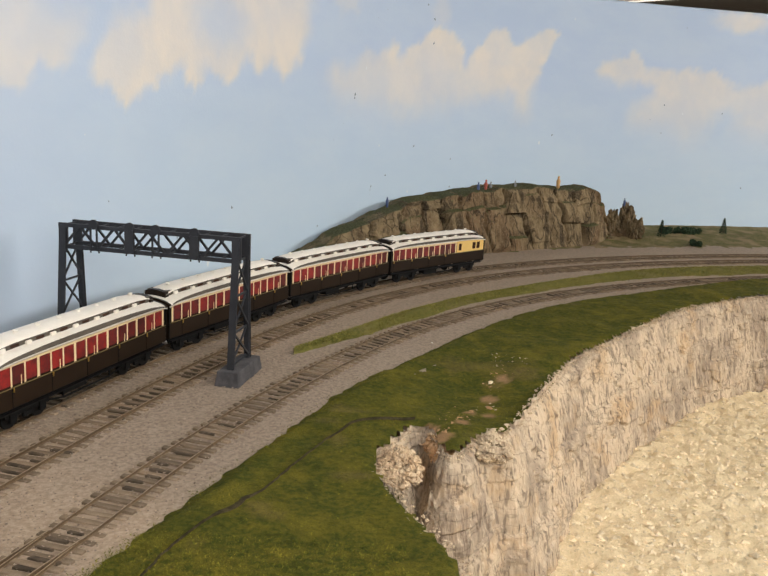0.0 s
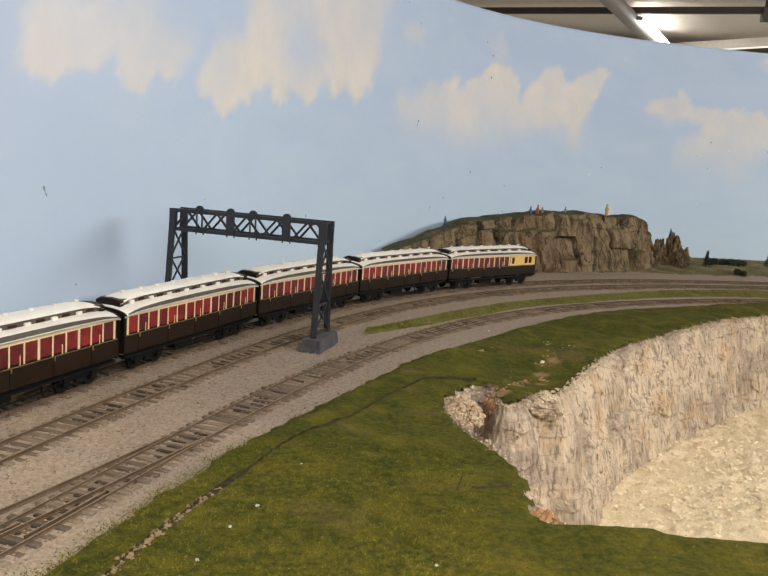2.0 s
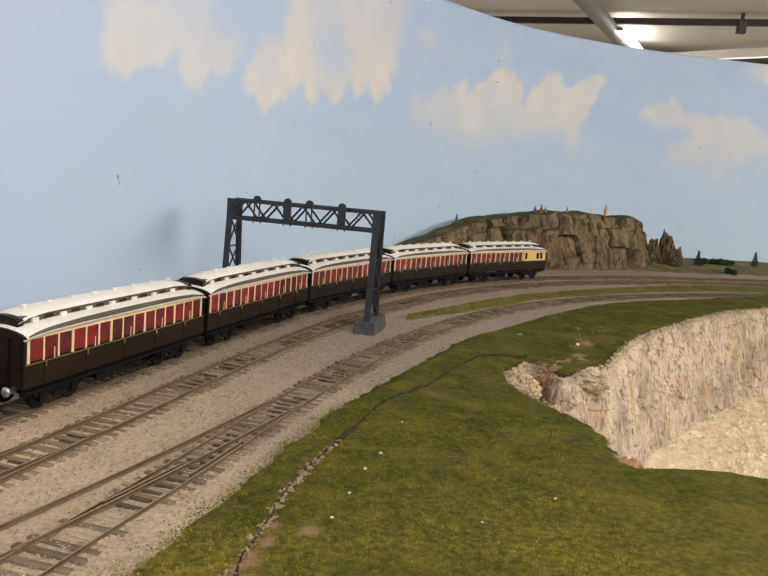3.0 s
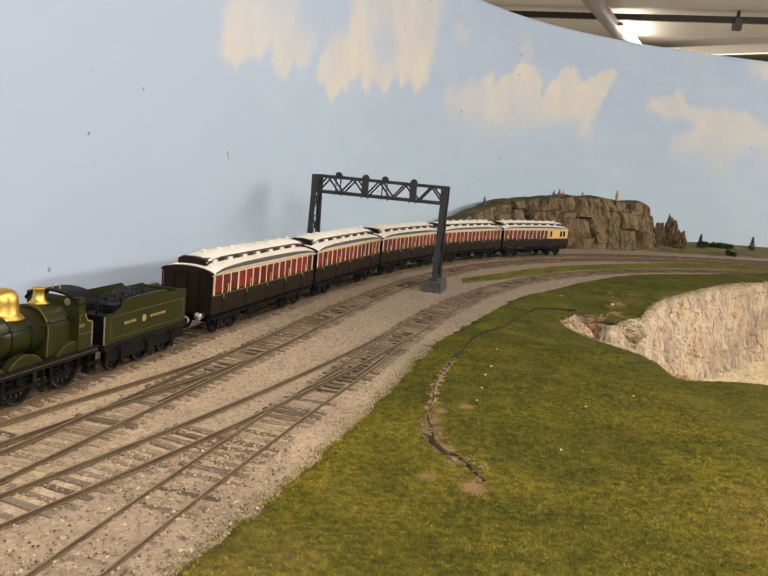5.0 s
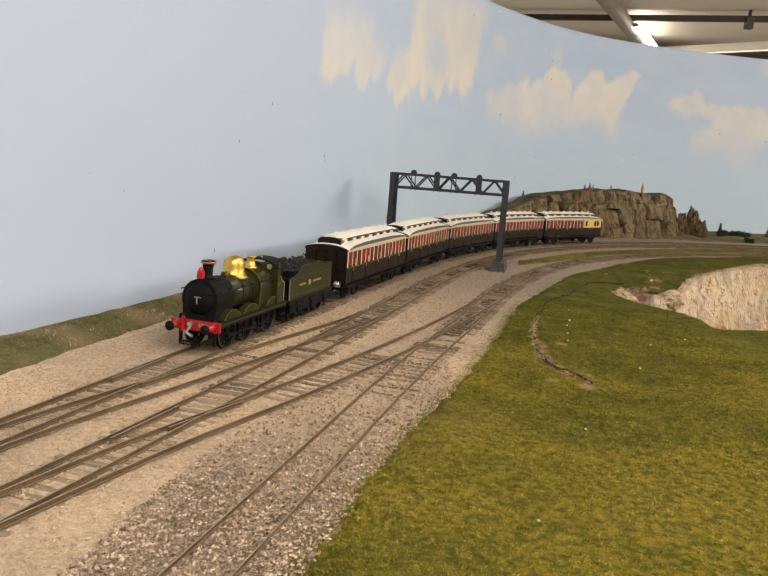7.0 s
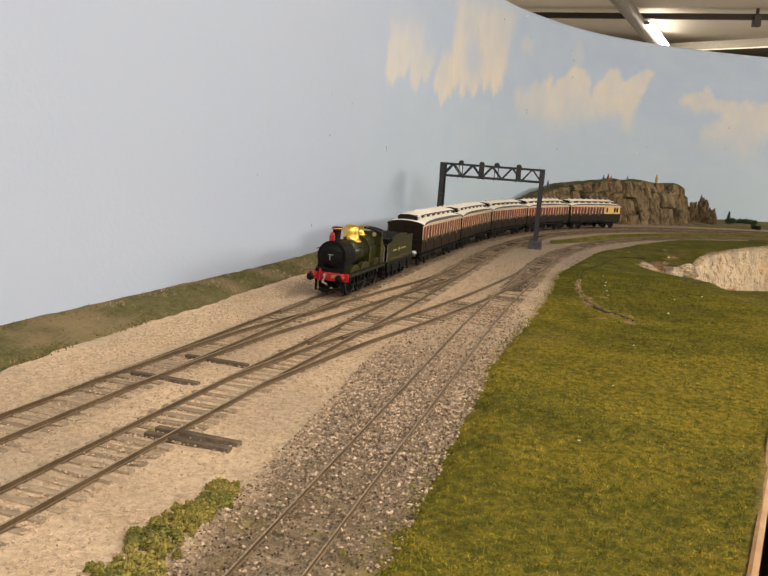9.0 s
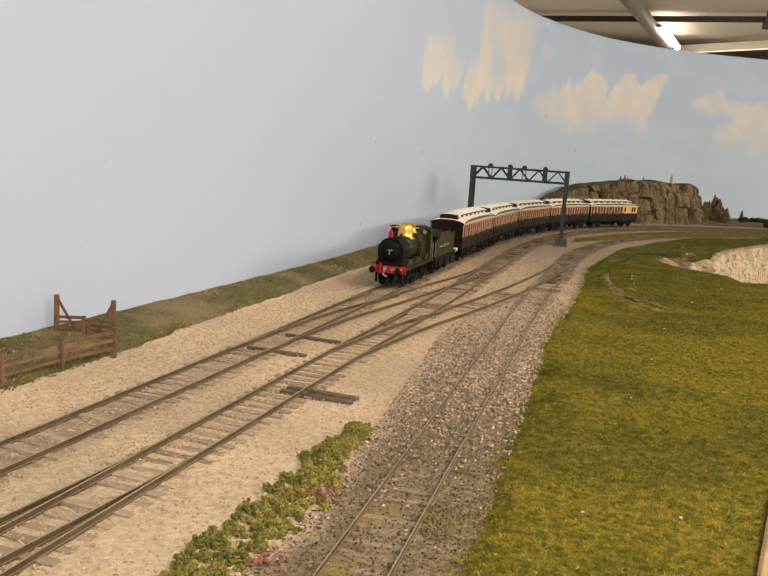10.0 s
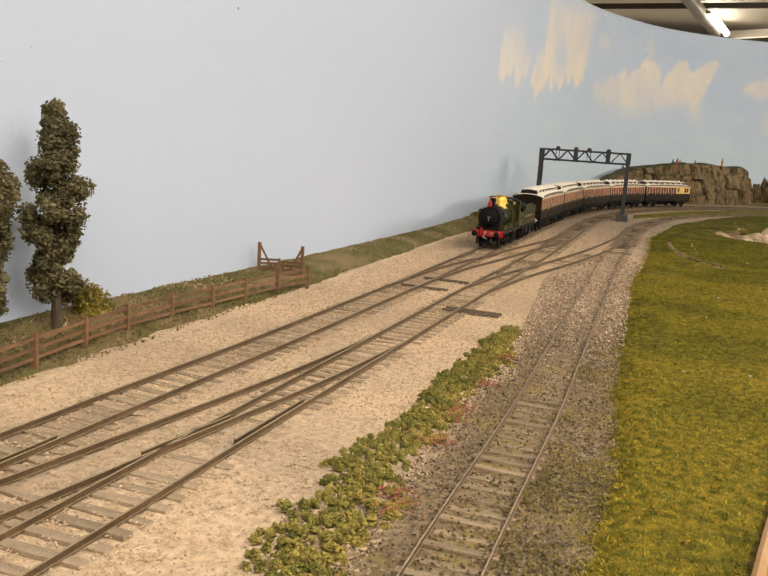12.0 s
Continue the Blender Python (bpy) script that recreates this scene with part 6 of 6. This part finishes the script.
def build_hedge():
    a = spline([(-.305, -.260), (-.314, -.282), (-.333, -.338), (-.347, -.397), (-.360, -.431), (-.368, -.465), (-.376, -.487), (-.384, -.524), (-.40, -.585)], .001)
    b = spline([(-.299, -.264), (-.304, -.285), (-.314, -.347), (-.328, -.391), (-.338, -.434), (-.346, -.467), (-.353, -.498), (-.363, -.53), (-.38, -.60)], .001)
    n = 40
    for k in range(n):
        t = (k + .5) / n
        f = .3 + .4 * RNG.random()
        p = a[int(t * (len(a) - 1))] * (1 - f) + b[int(t * (len(b) - 1))] * f
        half = np.linalg.norm(a[int(t * (len(a) - 1))] - b[int(t * (len(b) - 1))]) / 2
        m = M_FOAM_GREEN if k % 3 == 1 or k in (12, 23, 33) else M_FOAM
        bush(p[0], p[1], -.0005, half * .85 + .001, .0022 + .0013 * RNG.random(), m, "low yellow-green flowering shrub between two tracks", 1000, .00050, "shrub border", 34)
        if k in (7, 12, 16, 17, 20, 25, 26, 31):
            q = b[int(t * (len(b) - 1))]
            c = np.column_stack([q + .0030 * RNG.normal(size=(55, 2)), .0008 + .0010 * RNG.random(55)])
            tagged(crumbs("fallen_blossom", c, .0003 + .0004 * RNG.random(55), M_BLOSSOM), "scattered red blossom beside the shrubs", "blossom", kind="stuff")


build_hedge()


# ---- figures on the crag ----
def figure(x, y, z, h, material, label):
    """A plain tapered peg of a figure."""
    bm = lathe(bmesh.new(), [(h * .10, 0), (h * .13, h * .25), (h * .16, h * .62), (h * .09, h * .76), (h * .05, h * .80), (h * .10, h * .90), (h * .04, h)], (0, 0, 0), 10)
    ob = tagged(part("model_figure", bm, material, None, "", True), label, "figurine", "figures on the crag")
    ob.matrix_world = pose(x, y, z)


M_FIG = {c: plain("figure_" + c, v, None, 0.7, 0, 900, 300, 0, 0.2) for c, v in (("ochre", (.55, .32, .12)), ("blue", (.06, .09, .2)), ("red", (.35, .08, .05)), ("grey", (.2, .2, .2)))}
for x, y, z, h, c in ((.010, 1.052, .062, .013, "blue"), (.138, 1.165, .078, .014, "blue"), (.150, 1.178, .079, .016, "red"), (.158, 1.186, .079, .013, "grey"), (.196, 1.206, .082, .012, "grey"), (.268, 1.25, .081, .020, "ochre"), (.4, 1.348, .052, .013, "blue")):
    figure(x, y, z, h, M_FIG[c], "tiny painted figure standing on the crag")


# ---- pinnacle rocks at the end of the crag ----
def boulder(x, y, z, sx, sy, sz, material, label, seed, name="rock", rough=.55):
    bm = bmesh.new()
    bmesh.ops.create_icosphere(bm, subdivisions=3 if max(sx, sy) < .008 else 5, radius=1.0)
    for v in bm.verts:
        k = 1 + rough * (noise.fractal(v.co * 1.6 + Vector((seed, seed * 2.3, 0)), 0.7, 2.1, 6))
        v.co = Vector((v.co.x * sx * k, v.co.y * sy * k, max(v.co.z, -.6) * sz * k))
    ob = tagged(part(name, bm, material), label, "rock")
    ob.matrix_world = pose(x, y, z, 0, 0, seed * 47)
    return ob


boulder(.405, 1.352, .018, .014, .012, .034, M_CRAG, "brown rock pinnacle at the end of the crag", 1)
boulder(.418, 1.335, .010, .015, .012, .020, M_CRAG, "low brown rock beside the pinnacle", 2)
boulder(.380, 1.335, .018, .012, .012, .026, M_CRAG, "brown rock at the end of the crag", 3)

# ---- small things on the turf ----
for k, (x, y, r) in enumerate(((-.073, .233, .0013), (-.079, .212, .0010), (-.084, .185, .0010), (-.089, .161, .0009), (-.063, .285, .0008), (-.206, -.328, .0009), (.047, .623, .0011),
                               (-.118, -.02, .0008), (-.06, .10, .0009), (-.155, -.12, .0008), (-.033, .17, .0008), (.0, .2, .0009), (-.19, -.21, .0008), (-.235, -.33, .0007))):
    r = r * .72
    ob = boulder(x, y, float(lawn_height(np.array(x), np.array(y))) + r * .4, r, r * .8, r * .55, M_WHITE_STONE, "small white stone lying on the turf", k + 5, "white_stone")
    ob["group"] = "stones on the turf"
for k, (x, y, r) in enumerate(((.113, .603, .004), (.095, .579, .0045), (.085, .555, .0035), (.079, .512, .0045), (.057, .482, .0045), (.050, .466, .003), (.098, .60, .0022), (.066, .50, .0022))):
    boulder(x, y, -.0065 + .002 * (k % 3), r * .6, r * .4, r * .35, M_EARTH if k % 2 else M_SANDSTONE, "pale stone showing through the turf", k + 30, "exposed_stone")["group"] = "exposed stones"
n = 420
k = RNG.integers(0, 8, n)
spots = np.array([(.113, .603), (.095, .579), (.085, .555), (.079, .512), (.057, .482), (.050, .466), (.098, .60), (.066, .50)])[k]
px, py = spots[:, 0] + .0045 * RNG.normal(size=n), spots[:, 1] + .0070 * RNG.normal(size=n)
for pick, m, words in ((k % 3 > 0, M_EARTH, "orange-brown earth showing through the turf"), (k % 3 == 0, M_RIM, "pale crumbs showing through the turf")):
    tagged(crumbs("bare_patch", np.column_stack([px, py, lawn_height(px, py) - .010 * lawn_hollow(px, py) - .0004])[pick], .0004 + .0012 * RNG.random(int(pick.sum())) ** 2, m, .5), words, "earth", kind="stuff")
boulder(.046, .256, -.003, .0048, .0042, .004, M_EARTH, "orange earth clod on the quarry rim", 51, "earth_clod", .3)
for k, (x, y, r) in enumerate(((-.114, .088, .0045), (-.106, .077, .0048), (-.1145, .103, .0035), (-.0995, .058, .0042), (-.108, .070, .0032))):
    boulder(x, y, .0005, r * .75, r * .5, r * .35, M_CLOD, "brown earth clod by the turf joint", 60 + k, "earth_clod")
boulder(.017, .420, -.010, .010, .011, .008, M_RIM, "white crumbling rock at the quarry rim", 71, "rim_rock", .3)
boulder(.074, .450, -.010, .009, .008, .008, M_RIM, "pale rock at the quarry rim", 73, "rim_rock", .3)
bm = rod(bmesh.new(), (.009, .266, .002), (.0115, .2755, .0068), .0005, .0003, 6)
rod(bm, (.016, .271, .0036), (.034, .2775, .0040), .0006, .0003, 6)
tagged(part("twig", bm, M_BARK), "thin dark twig lying on the turf", "twig")


def build_joint():
    line = spline([(.028, .462), (-.007, .452), (-.034, .398), (-.053, .352), (-.074, .317), (-.093, .250), (-.106, .193), (-.112, .146), (-.1155, .112), (-.1125, .086), (-.104, .075), (-.098, .056)], .002)
    n = normals(line)
    s = np.arange(len(line)) * .002
    wob = .0035 * (fbm(s * 60, s * 0, 120) - .5)
    w = (.00016 + .0009 * smooth(.50, .72, fbm(s * 45, s * 0 + 3, 121))) * (.35 + .65 * smooth(.10, .20, s)) * smooth(0, .03, s) * (1 - .3 * smooth(.33, .45, s)) + .00008
    c = line + n * wob[:, None]
    z = lawn_height(line[:, 0], line[:, 1])
    rows = np.stack([np.column_stack([c + n * (w * k)[:, None], z + h]) for k, h in ((-1.8, -.001), (-1.2, .0009), (-.8, .0006), (.8, .0006), (1.2, .0009), (1.8, -.001))], 1)
    f = grid_faces(len(line), 6)
    ob = flat_mesh("turf_joint", rows.reshape(-1, 3), f, M_GAP)
    tagged(ob, "dark open joint running through the turf", kind="structure")


build_joint()
n = 420
jl = spline([(-.093, .250), (-.106, .193), (-.112, .146), (-.1155, .112), (-.1125, .086), (-.104, .075), (-.098, .056)], .001)
k = RNG.integers(0, len(jl), n)
spread = .0016 + .0050 * smooth(.5, .8, k / len(jl))
c = jl[k] + RNG.normal(size=(n, 2)) * spread[:, None] * .6
tagged(crumbs("loose_earth", np.column_stack([c, lawn_height(c[:, 0], c[:, 1]) + .0004]), .0003 + .0012 * RNG.random(n) ** 2, M_CLOD), "crumbs of tan earth along the turf joint", "earth", kind="stuff")
n = 900
a, r = RNG.random(n) * 6.283, RNG.random(n) ** .5
for cx, cy, rx, ry, m in ((.016, .418, .015, .024, M_RIM), (.072, .448, .013, .012, M_RIM), (.044, .450, .010, .022, M_EARTH), (.046, .256, .011, .010, M_EARTH), (.040, .275, .006, .022, M_RIM)):
    px, py = cx + np.cos(a) * r * rx, cy + np.sin(a) * r * ry
    tagged(crumbs("rim_crumble", np.column_stack([px, py, .0012 - .009 * r ** 2 - .003 * RNG.random(n)]), .0005 + .0020 * RNG.random(n) ** 2, m, .9), "crumbling cream and orange rubble at the quarry notch", "stones", kind="stuff")

# ---- loose cover: turf fibre and ballast stones ----
def scatter(n, x0, x1, y0, y1):
    return RNG.uniform(x0, x1, n), RNG.uniform(y0, y1, n)


x, y = scatter(300000, -.33, .40, -.52, 1.0)
xn, yn = scatter(620000, -.33, .02, -.52, .32)
x, y = np.concatenate([x, xn]), np.concatenate([y, yn])
m = (x > -.345 + .25 * (y + .52)) & (x < -.20 + .62 * (y + .52))
x, y = x[m], y[m]
d, df, q = side(x, y, LAWN_LINE[::4]) + .006 * (fbm(x * 130, y * 130, 44, 2) - .5), side(x, y, FRONT_LINE[::3]), inside(x, y, RIM_LINE[::2])
m = (d > .0012 - .0075 * RNG.random(len(x)) ** 2) & (df < -.003) & ~q
x, y, d = x[m], y[m], d[m]
m = (np.abs(side(x, y, RIM_LINE[::3])) > .004 + .004 * RNG.random(len(x))) & (lawn_bare(x, y) < .25 + .5 * RNG.random(len(x)))
x, y, d = x[m], y[m], d[m]
z = np.minimum(lawn_height(x, y), np.maximum(-.0012 + d * .45, -.0002)) - .010 * lawn_hollow(x, y) - .0002
blades("turf_fibre", np.stack([x, y, z], 1), .0010, .00021, M_BLADE, {"dry": np.clip(lawn_dry(x, y) + .16 * RNG.normal(size=len(x)), 0, 1), "bare": np.zeros(len(x))}, "short stiff olive green turf fibres")
band_a = spline([(-.058, .590), (-.018, .640), (.045, .725), (.126, .824), (.322, .979), (.55, 1.074), (.8, 1.144)], .0005)
band_b = spline([(-.056, .606), (-.017, .675), (.041, .766), (.126, .862), (.335, 1.046), (.55, 1.140), (.8, 1.200)], .0005)
k, v = RNG.random(45000) ** 1.3, -.08 + 1.16 * RNG.random(45000)
c = band_a[(k * (len(band_a) - 1)).astype(int)] * (1 - v)[:, None] + band_b[(k * (len(band_b) - 1)).astype(int)] * v[:, None]
keep = (fbm(c[:, 0] * 60, c[:, 1] * 60, 77, 3) > .56 - 1.6 * np.clip(.5 - np.abs(v - .5), -.1, .25))
c, v = c[keep], v[keep]
blades("band_fibre", np.column_stack([c, -.0012 + .0042 * np.sin(np.clip(v, 0, 1) * math.pi)]), .0014, .0003, M_VERGE_BLADE, {"dry": .6 * fbm(c[:, 0] * 40, c[:, 1] * 40, 75), "bare": np.zeros(len(c))}, "light olive turf fibres between two tracks")

LEFT_COARSE = spline([(-.40, -.70), (-.353, -.498), (-.338, -.434), (-.328, -.391), (-.312, -.347), (-.300, -.285), (-.281, -.183), (-.263, -.082), (-.226, .035), (-.20, .075)], .01)
x, y = scatter(190000, -.40, -.17, -.62, .09)
m = (side(x, y, LEFT_COARSE) > -.003) & (side(x, y, LAWN_LINE[::3]) < .003) & (side(x, y, FRONT_LINE[::2]) < -.002)
m &= RNG.random(len(x)) > .72 * smooth(-.18, -.02, y)
m &= (np.abs(side(x, y, spline(LINE_C, .02))) > .0072) | (y > -.35 + .05 * RNG.normal(size=len(y))) | (RNG.random(len(x)) < .40)
x, y = x[m], y[m]
south = y + .05 * RNG.normal(size=len(y)) < -.24
for pick, size, m, words in ((~south, .00048, M_STONE, "coarse tan and brown loose ballast"), (south & (RNG.random(len(y)) < .6), .00024, M_STONE_DARK, "dark brown loose ballast and soil")):
    k = int(pick.sum())
    tagged(crumbs("coarse_ballast", np.stack([x[pick], y[pick], np.full(k, .0001)], 1), .00026 + size * RNG.random(k), m, 0.75), words, "ballast", kind="stuff")
x, y = scatter(170000, -.52, -.02, -.62, .60)
da = side(x, y, FAR_LINE[::3])
m = (da > .001) & (side(x, y, LAWN_LINE[::3]) < -.001) & (side(x, y, FRONT_LINE[::2]) < -.002) & ~((side(x, y, LEFT_COARSE) > .003) & (y < .05)) & (RNG.random(len(x)) < 1.15 - .9 * smooth(-.1, .6, y))
x, y = x[m], y[m]
grey = y + .9 * x + .12 * RNG.normal(size=len(y)) > .0
for pick, m, words in ((~grey, M_CHIP, "fine tan loose ballast between the tracks"), (grey, M_CHIP_GREY, "fine grey-brown loose ballast between the tracks")):
    k = int(pick.sum())
    tagged(crumbs("fine_ballast", np.stack([x[pick], y[pick], np.zeros(k)], 1), .00025 + .00042 * RNG.random(k), m, 0.6), words, "ballast", kind="stuff")

x, y = scatter(120000, -.60, -.10, -.60, .75)
m = (side(x, y, FAR_LINE[::4]) < -.002) & (side(x, y, WALL[::5]) > .002)
x, y = x[m], y[m]
h = -side(x, y, FAR_LINE[::4])
u = np.clip(h / (h + side(x, y, WALL[::5])), 0, 1)
blades("verge_fibre", np.stack([x, y, -.0035 + .0095 * u + .002 * np.sin(u * math.pi)], 1), .0018, .0003, M_SCRUB_BLADE, {"dry": .8 * fbm(x * 40, y * 40, 65), "bare": .8 * smooth(.50, .62, fbm(x * 55, y * 55, 63, 4))}, "rough brown and olive fibres on the verge")
x, y = scatter(50000, -.40, -.22, -.62, -.26)
m = (side(x, y, LAWN_LINE[::3]) < .004) & (side(x, y, LAWN_LINE[::3]) > -.034) & (fbm(x * 60, y * 60, 130, 4) > .50 + .25 * smooth(-.45, -.28, y)) & ((np.abs(side(x, y, spline(LINE_C, .02))) > .0072) | (RNG.random(len(x)) < .35))
x, y = x[m], y[m]
tagged(crumbs("siding_weeds", np.stack([x, y, np.full(len(x), .0003)], 1), .00025 + .0004 * RNG.random(len(x)), M_SCRUB_FIBRE, 0.9), "yellow-brown moss and weeds along the siding", "weeds", kind="stuff")
x, y = scatter(90000, -.56, -.24, -.55, .40)
m = (side(x, y, FAR_LINE[::3]) < -.005) & (side(x, y, WALL[::4]) > .003) & (fbm(x * 40, y * 40, 131, 4) > .42)
x, y = x[m], y[m]
h = -side(x, y, FAR_LINE[::3])
tagged(crumbs("verge_scrub", np.stack([x, y, -.0010 + .17 * np.clip(h, 0, .05)], 1), .00025 + .00045 * RNG.random(len(x)), M_SCRUB_FIBRE, 0.9), "rough brown-green scrub along the verge", "grass", kind="stuff")

# ---- tracks ----
GAUGE = .0165


def sleeper_mesh(length, name, material, wide=.0033):
    bm = box((0, 0, -.0004), (length, wide, .0022), bevel=.0003)
    me = bpy.data.meshes.new(name)
    bm.to_mesh(me)
    bm.free()
    me.materials.append(material)
    return me


SLEEPERS = [sleeper_mesh(l, "sleeper", M_SLEEPER) for l in (.0268, .0276, .0262)]
PALE_SLEEPERS = [sleeper_mesh(l, "sleeper", M_SLEEPER_PALE) for l in (.0268, .0276, .0262)]
EARTH_SLEEPERS = [sleeper_mesh(l, "sleeper", M_SLEEPER_EARTH, .0027) for l in (.0196, .0208, .0188)]
PROFILE = [(-.0006, .0), (-.0006, .0003), (-.0002, .0005), (-.0002, .0013), (-.00032, .0015), (-.00032, .0020), (.00032, .0020), (.00032, .0015), (.0002, .0013), (.0002, .0005), (.0006, .0003), (.0006, .0)]


def rail_mesh(name, line, offset, root, a=0, b=None, slim=1.0):
    n = normals(line)
    c = (line + n * offset)[a:b]
    nn = n[a:b]
    prof = np.array(PROFILE) * slim
    v = np.concatenate([c[:, None] + nn[:, None] * prof[None, :, :1], np.broadcast_to(prof[None, :, 1:], (len(c), len(prof), 1))], 2)
    k = len(prof)
    f = grid_faces(len(c), k)
    caps = [tuple(range(k)), tuple((len(c) - 1) * k + j for j in range(k))[::-1]]
    me = bpy.data.meshes.new(name)
    me.from_pydata(v.reshape(-1, 3).tolist(), [], f.tolist() + caps)
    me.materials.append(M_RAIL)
    ob = new(name, me)
    ob.parent = root
    return ob


def build_track(points, label, keep_off=(), limit=10.0, ends=(0, None), sunk=0.0):
    root = tagged(new("railway_track"), label, "track", "model railway tracks")
    line = spline(points, .0035)
    for s in (-1, 1):
        rail_mesh("rail", line, s * GAUGE / 2, root, *ends, slim=.78 if sunk else 1.0)
    d = np.gradient(line, axis=0)
    step, shade_quads = .0074, []
    arc = np.arange(len(line)) * .0035
    for s in np.arange(.002, arc[-1], step):
        x, y = np.interp(s, arc, line[:, 0]), np.interp(s, arc, line[:, 1])
        if x > limit or any(abs(float(side(np.array([x]), np.array([y]), o)[0])) < .021 for o in keep_off):
            continue
        i = min(int(s / .0035), len(line) - 1)
        a = math.degrees(math.atan2(d[i, 1], d[i, 0])) - 90
        pale = RNG.random() < 1 - smooth(-.05, .22, y)
        ob = new("sleeper", (EARTH_SLEEPERS if sunk and y < -.2 else PALE_SLEEPERS if pale else SLEEPERS)[int(RNG.integers(3))])
        ob.parent = root
        deep = sunk * (float(smooth(-.36, -.26, y)) * (1 - float(smooth(.06, .12, y))) - .45 * (1 - float(smooth(-.40, -.34, y))))
        ob.matrix_local = pose(x, y, (-.0003 if pale else .0) - .0009 * RNG.random() - deep, RNG.normal() * .6, RNG.normal() * .6, a + RNG.normal() * 1.6)
        # flat dark slab beside the sleeper: the hollow's shade put into its colour
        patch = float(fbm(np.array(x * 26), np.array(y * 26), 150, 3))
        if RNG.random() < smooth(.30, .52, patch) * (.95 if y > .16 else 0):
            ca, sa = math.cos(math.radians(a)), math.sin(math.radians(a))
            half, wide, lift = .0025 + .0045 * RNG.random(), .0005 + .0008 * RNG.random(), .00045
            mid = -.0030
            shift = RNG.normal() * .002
            shade_quads += [(x + ca * p - sa * (mid + q), y + sa * p + ca * (mid + q), lift) for p, q in ((shift - half, -wide), (shift + half * .9, -wide * .7), (shift + half, wide * .8), (shift - half * .85, wide))]
    if shade_quads:
        tops = np.array(shade_quads)
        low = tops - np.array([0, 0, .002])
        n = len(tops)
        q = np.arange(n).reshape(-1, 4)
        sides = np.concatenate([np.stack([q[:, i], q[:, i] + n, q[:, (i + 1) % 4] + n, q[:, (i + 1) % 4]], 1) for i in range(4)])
        flat_mesh("gap_shade", np.vstack([tops, low]), np.vstack([q, sides]), M_GAP_SHADE, smooth_shade=False, parent=root)["kind"] = "stuff"
    return root


SA, SB, SC = spline(LINE_A, .01), spline(LINE_B, .01), spline(LINE_C, .01)
build_track(LINE_A, "weathered model railway track carrying the train", (), .75)
build_track(LINE_B, "weathered second main line of the model railway", (), .75)
build_track(LINE_C, "fine weathered siding track along the turf", (), .75, sunk=.0006)
build_track(LINK, "turnout track linking the siding with the main line", (SB, SC))
build_track(CROSSOVER, "crossover track joining the two main lines", (SA, SB))
build_track(BRANCH, "turnout track leaving the second main line", (SB, SA))


def timber(x, y, length, a, label):
    tagged(part("long_timber", box((0, 0, 0), (length, .0031, .0022), bevel=.0003), M_TIMBER), label, "timber", "turnout timbers").matrix_world = pose(x, y, -.0001, 0, 0, a)


for x, y in ((-.322, -.2235), (-.324, -.2295), (-.338, -.1235), (-.352, -.158)):
    timber(x, y, .032, -17, "long dark turnout timber in the ballast")


def guard_rails(points, at, length, offset):
    line = spline(points, .0035)
    i = int(np.argmin(np.hypot(line[:, 0] - at[0], line[:, 1] - at[1])))
    n = int(length / .0035 / 2)
    root = tagged(new("check_rail"), "short rusty check rail beside the running rail", "rail", "check rails")
    rail_mesh("rail", line, offset, root, max(0, i - n), i + n)


G = GAUGE / 2 - .0022
guard_rails(LINE_B, (-.399, -.43), .055, G)
guard_rails(BRANCH, (-.42, -.45), .045, -G)
guard_rails(LINE_A, (-.462, -.485), .06, G)
guard_rails(LINE_C, (-.148, .215), .05, G)
guard_rails(LINK, (-.170, .18), .05, -G)
guard_rails(LINE_B, (-.232, .14), .05, G)
guard_rails(CROSSOVER, (-.240, .145), .05, -G)
guard_rails(CROSSOVER, (-.297, .01), .05, G)
guard_rails(LINE_A, (-.315, .02), .05, -G)
guard_rails(LINK, (-.268, -.045), .05, G)
guard_rails(LINE_B, (-.288, -.056), .05, -G)
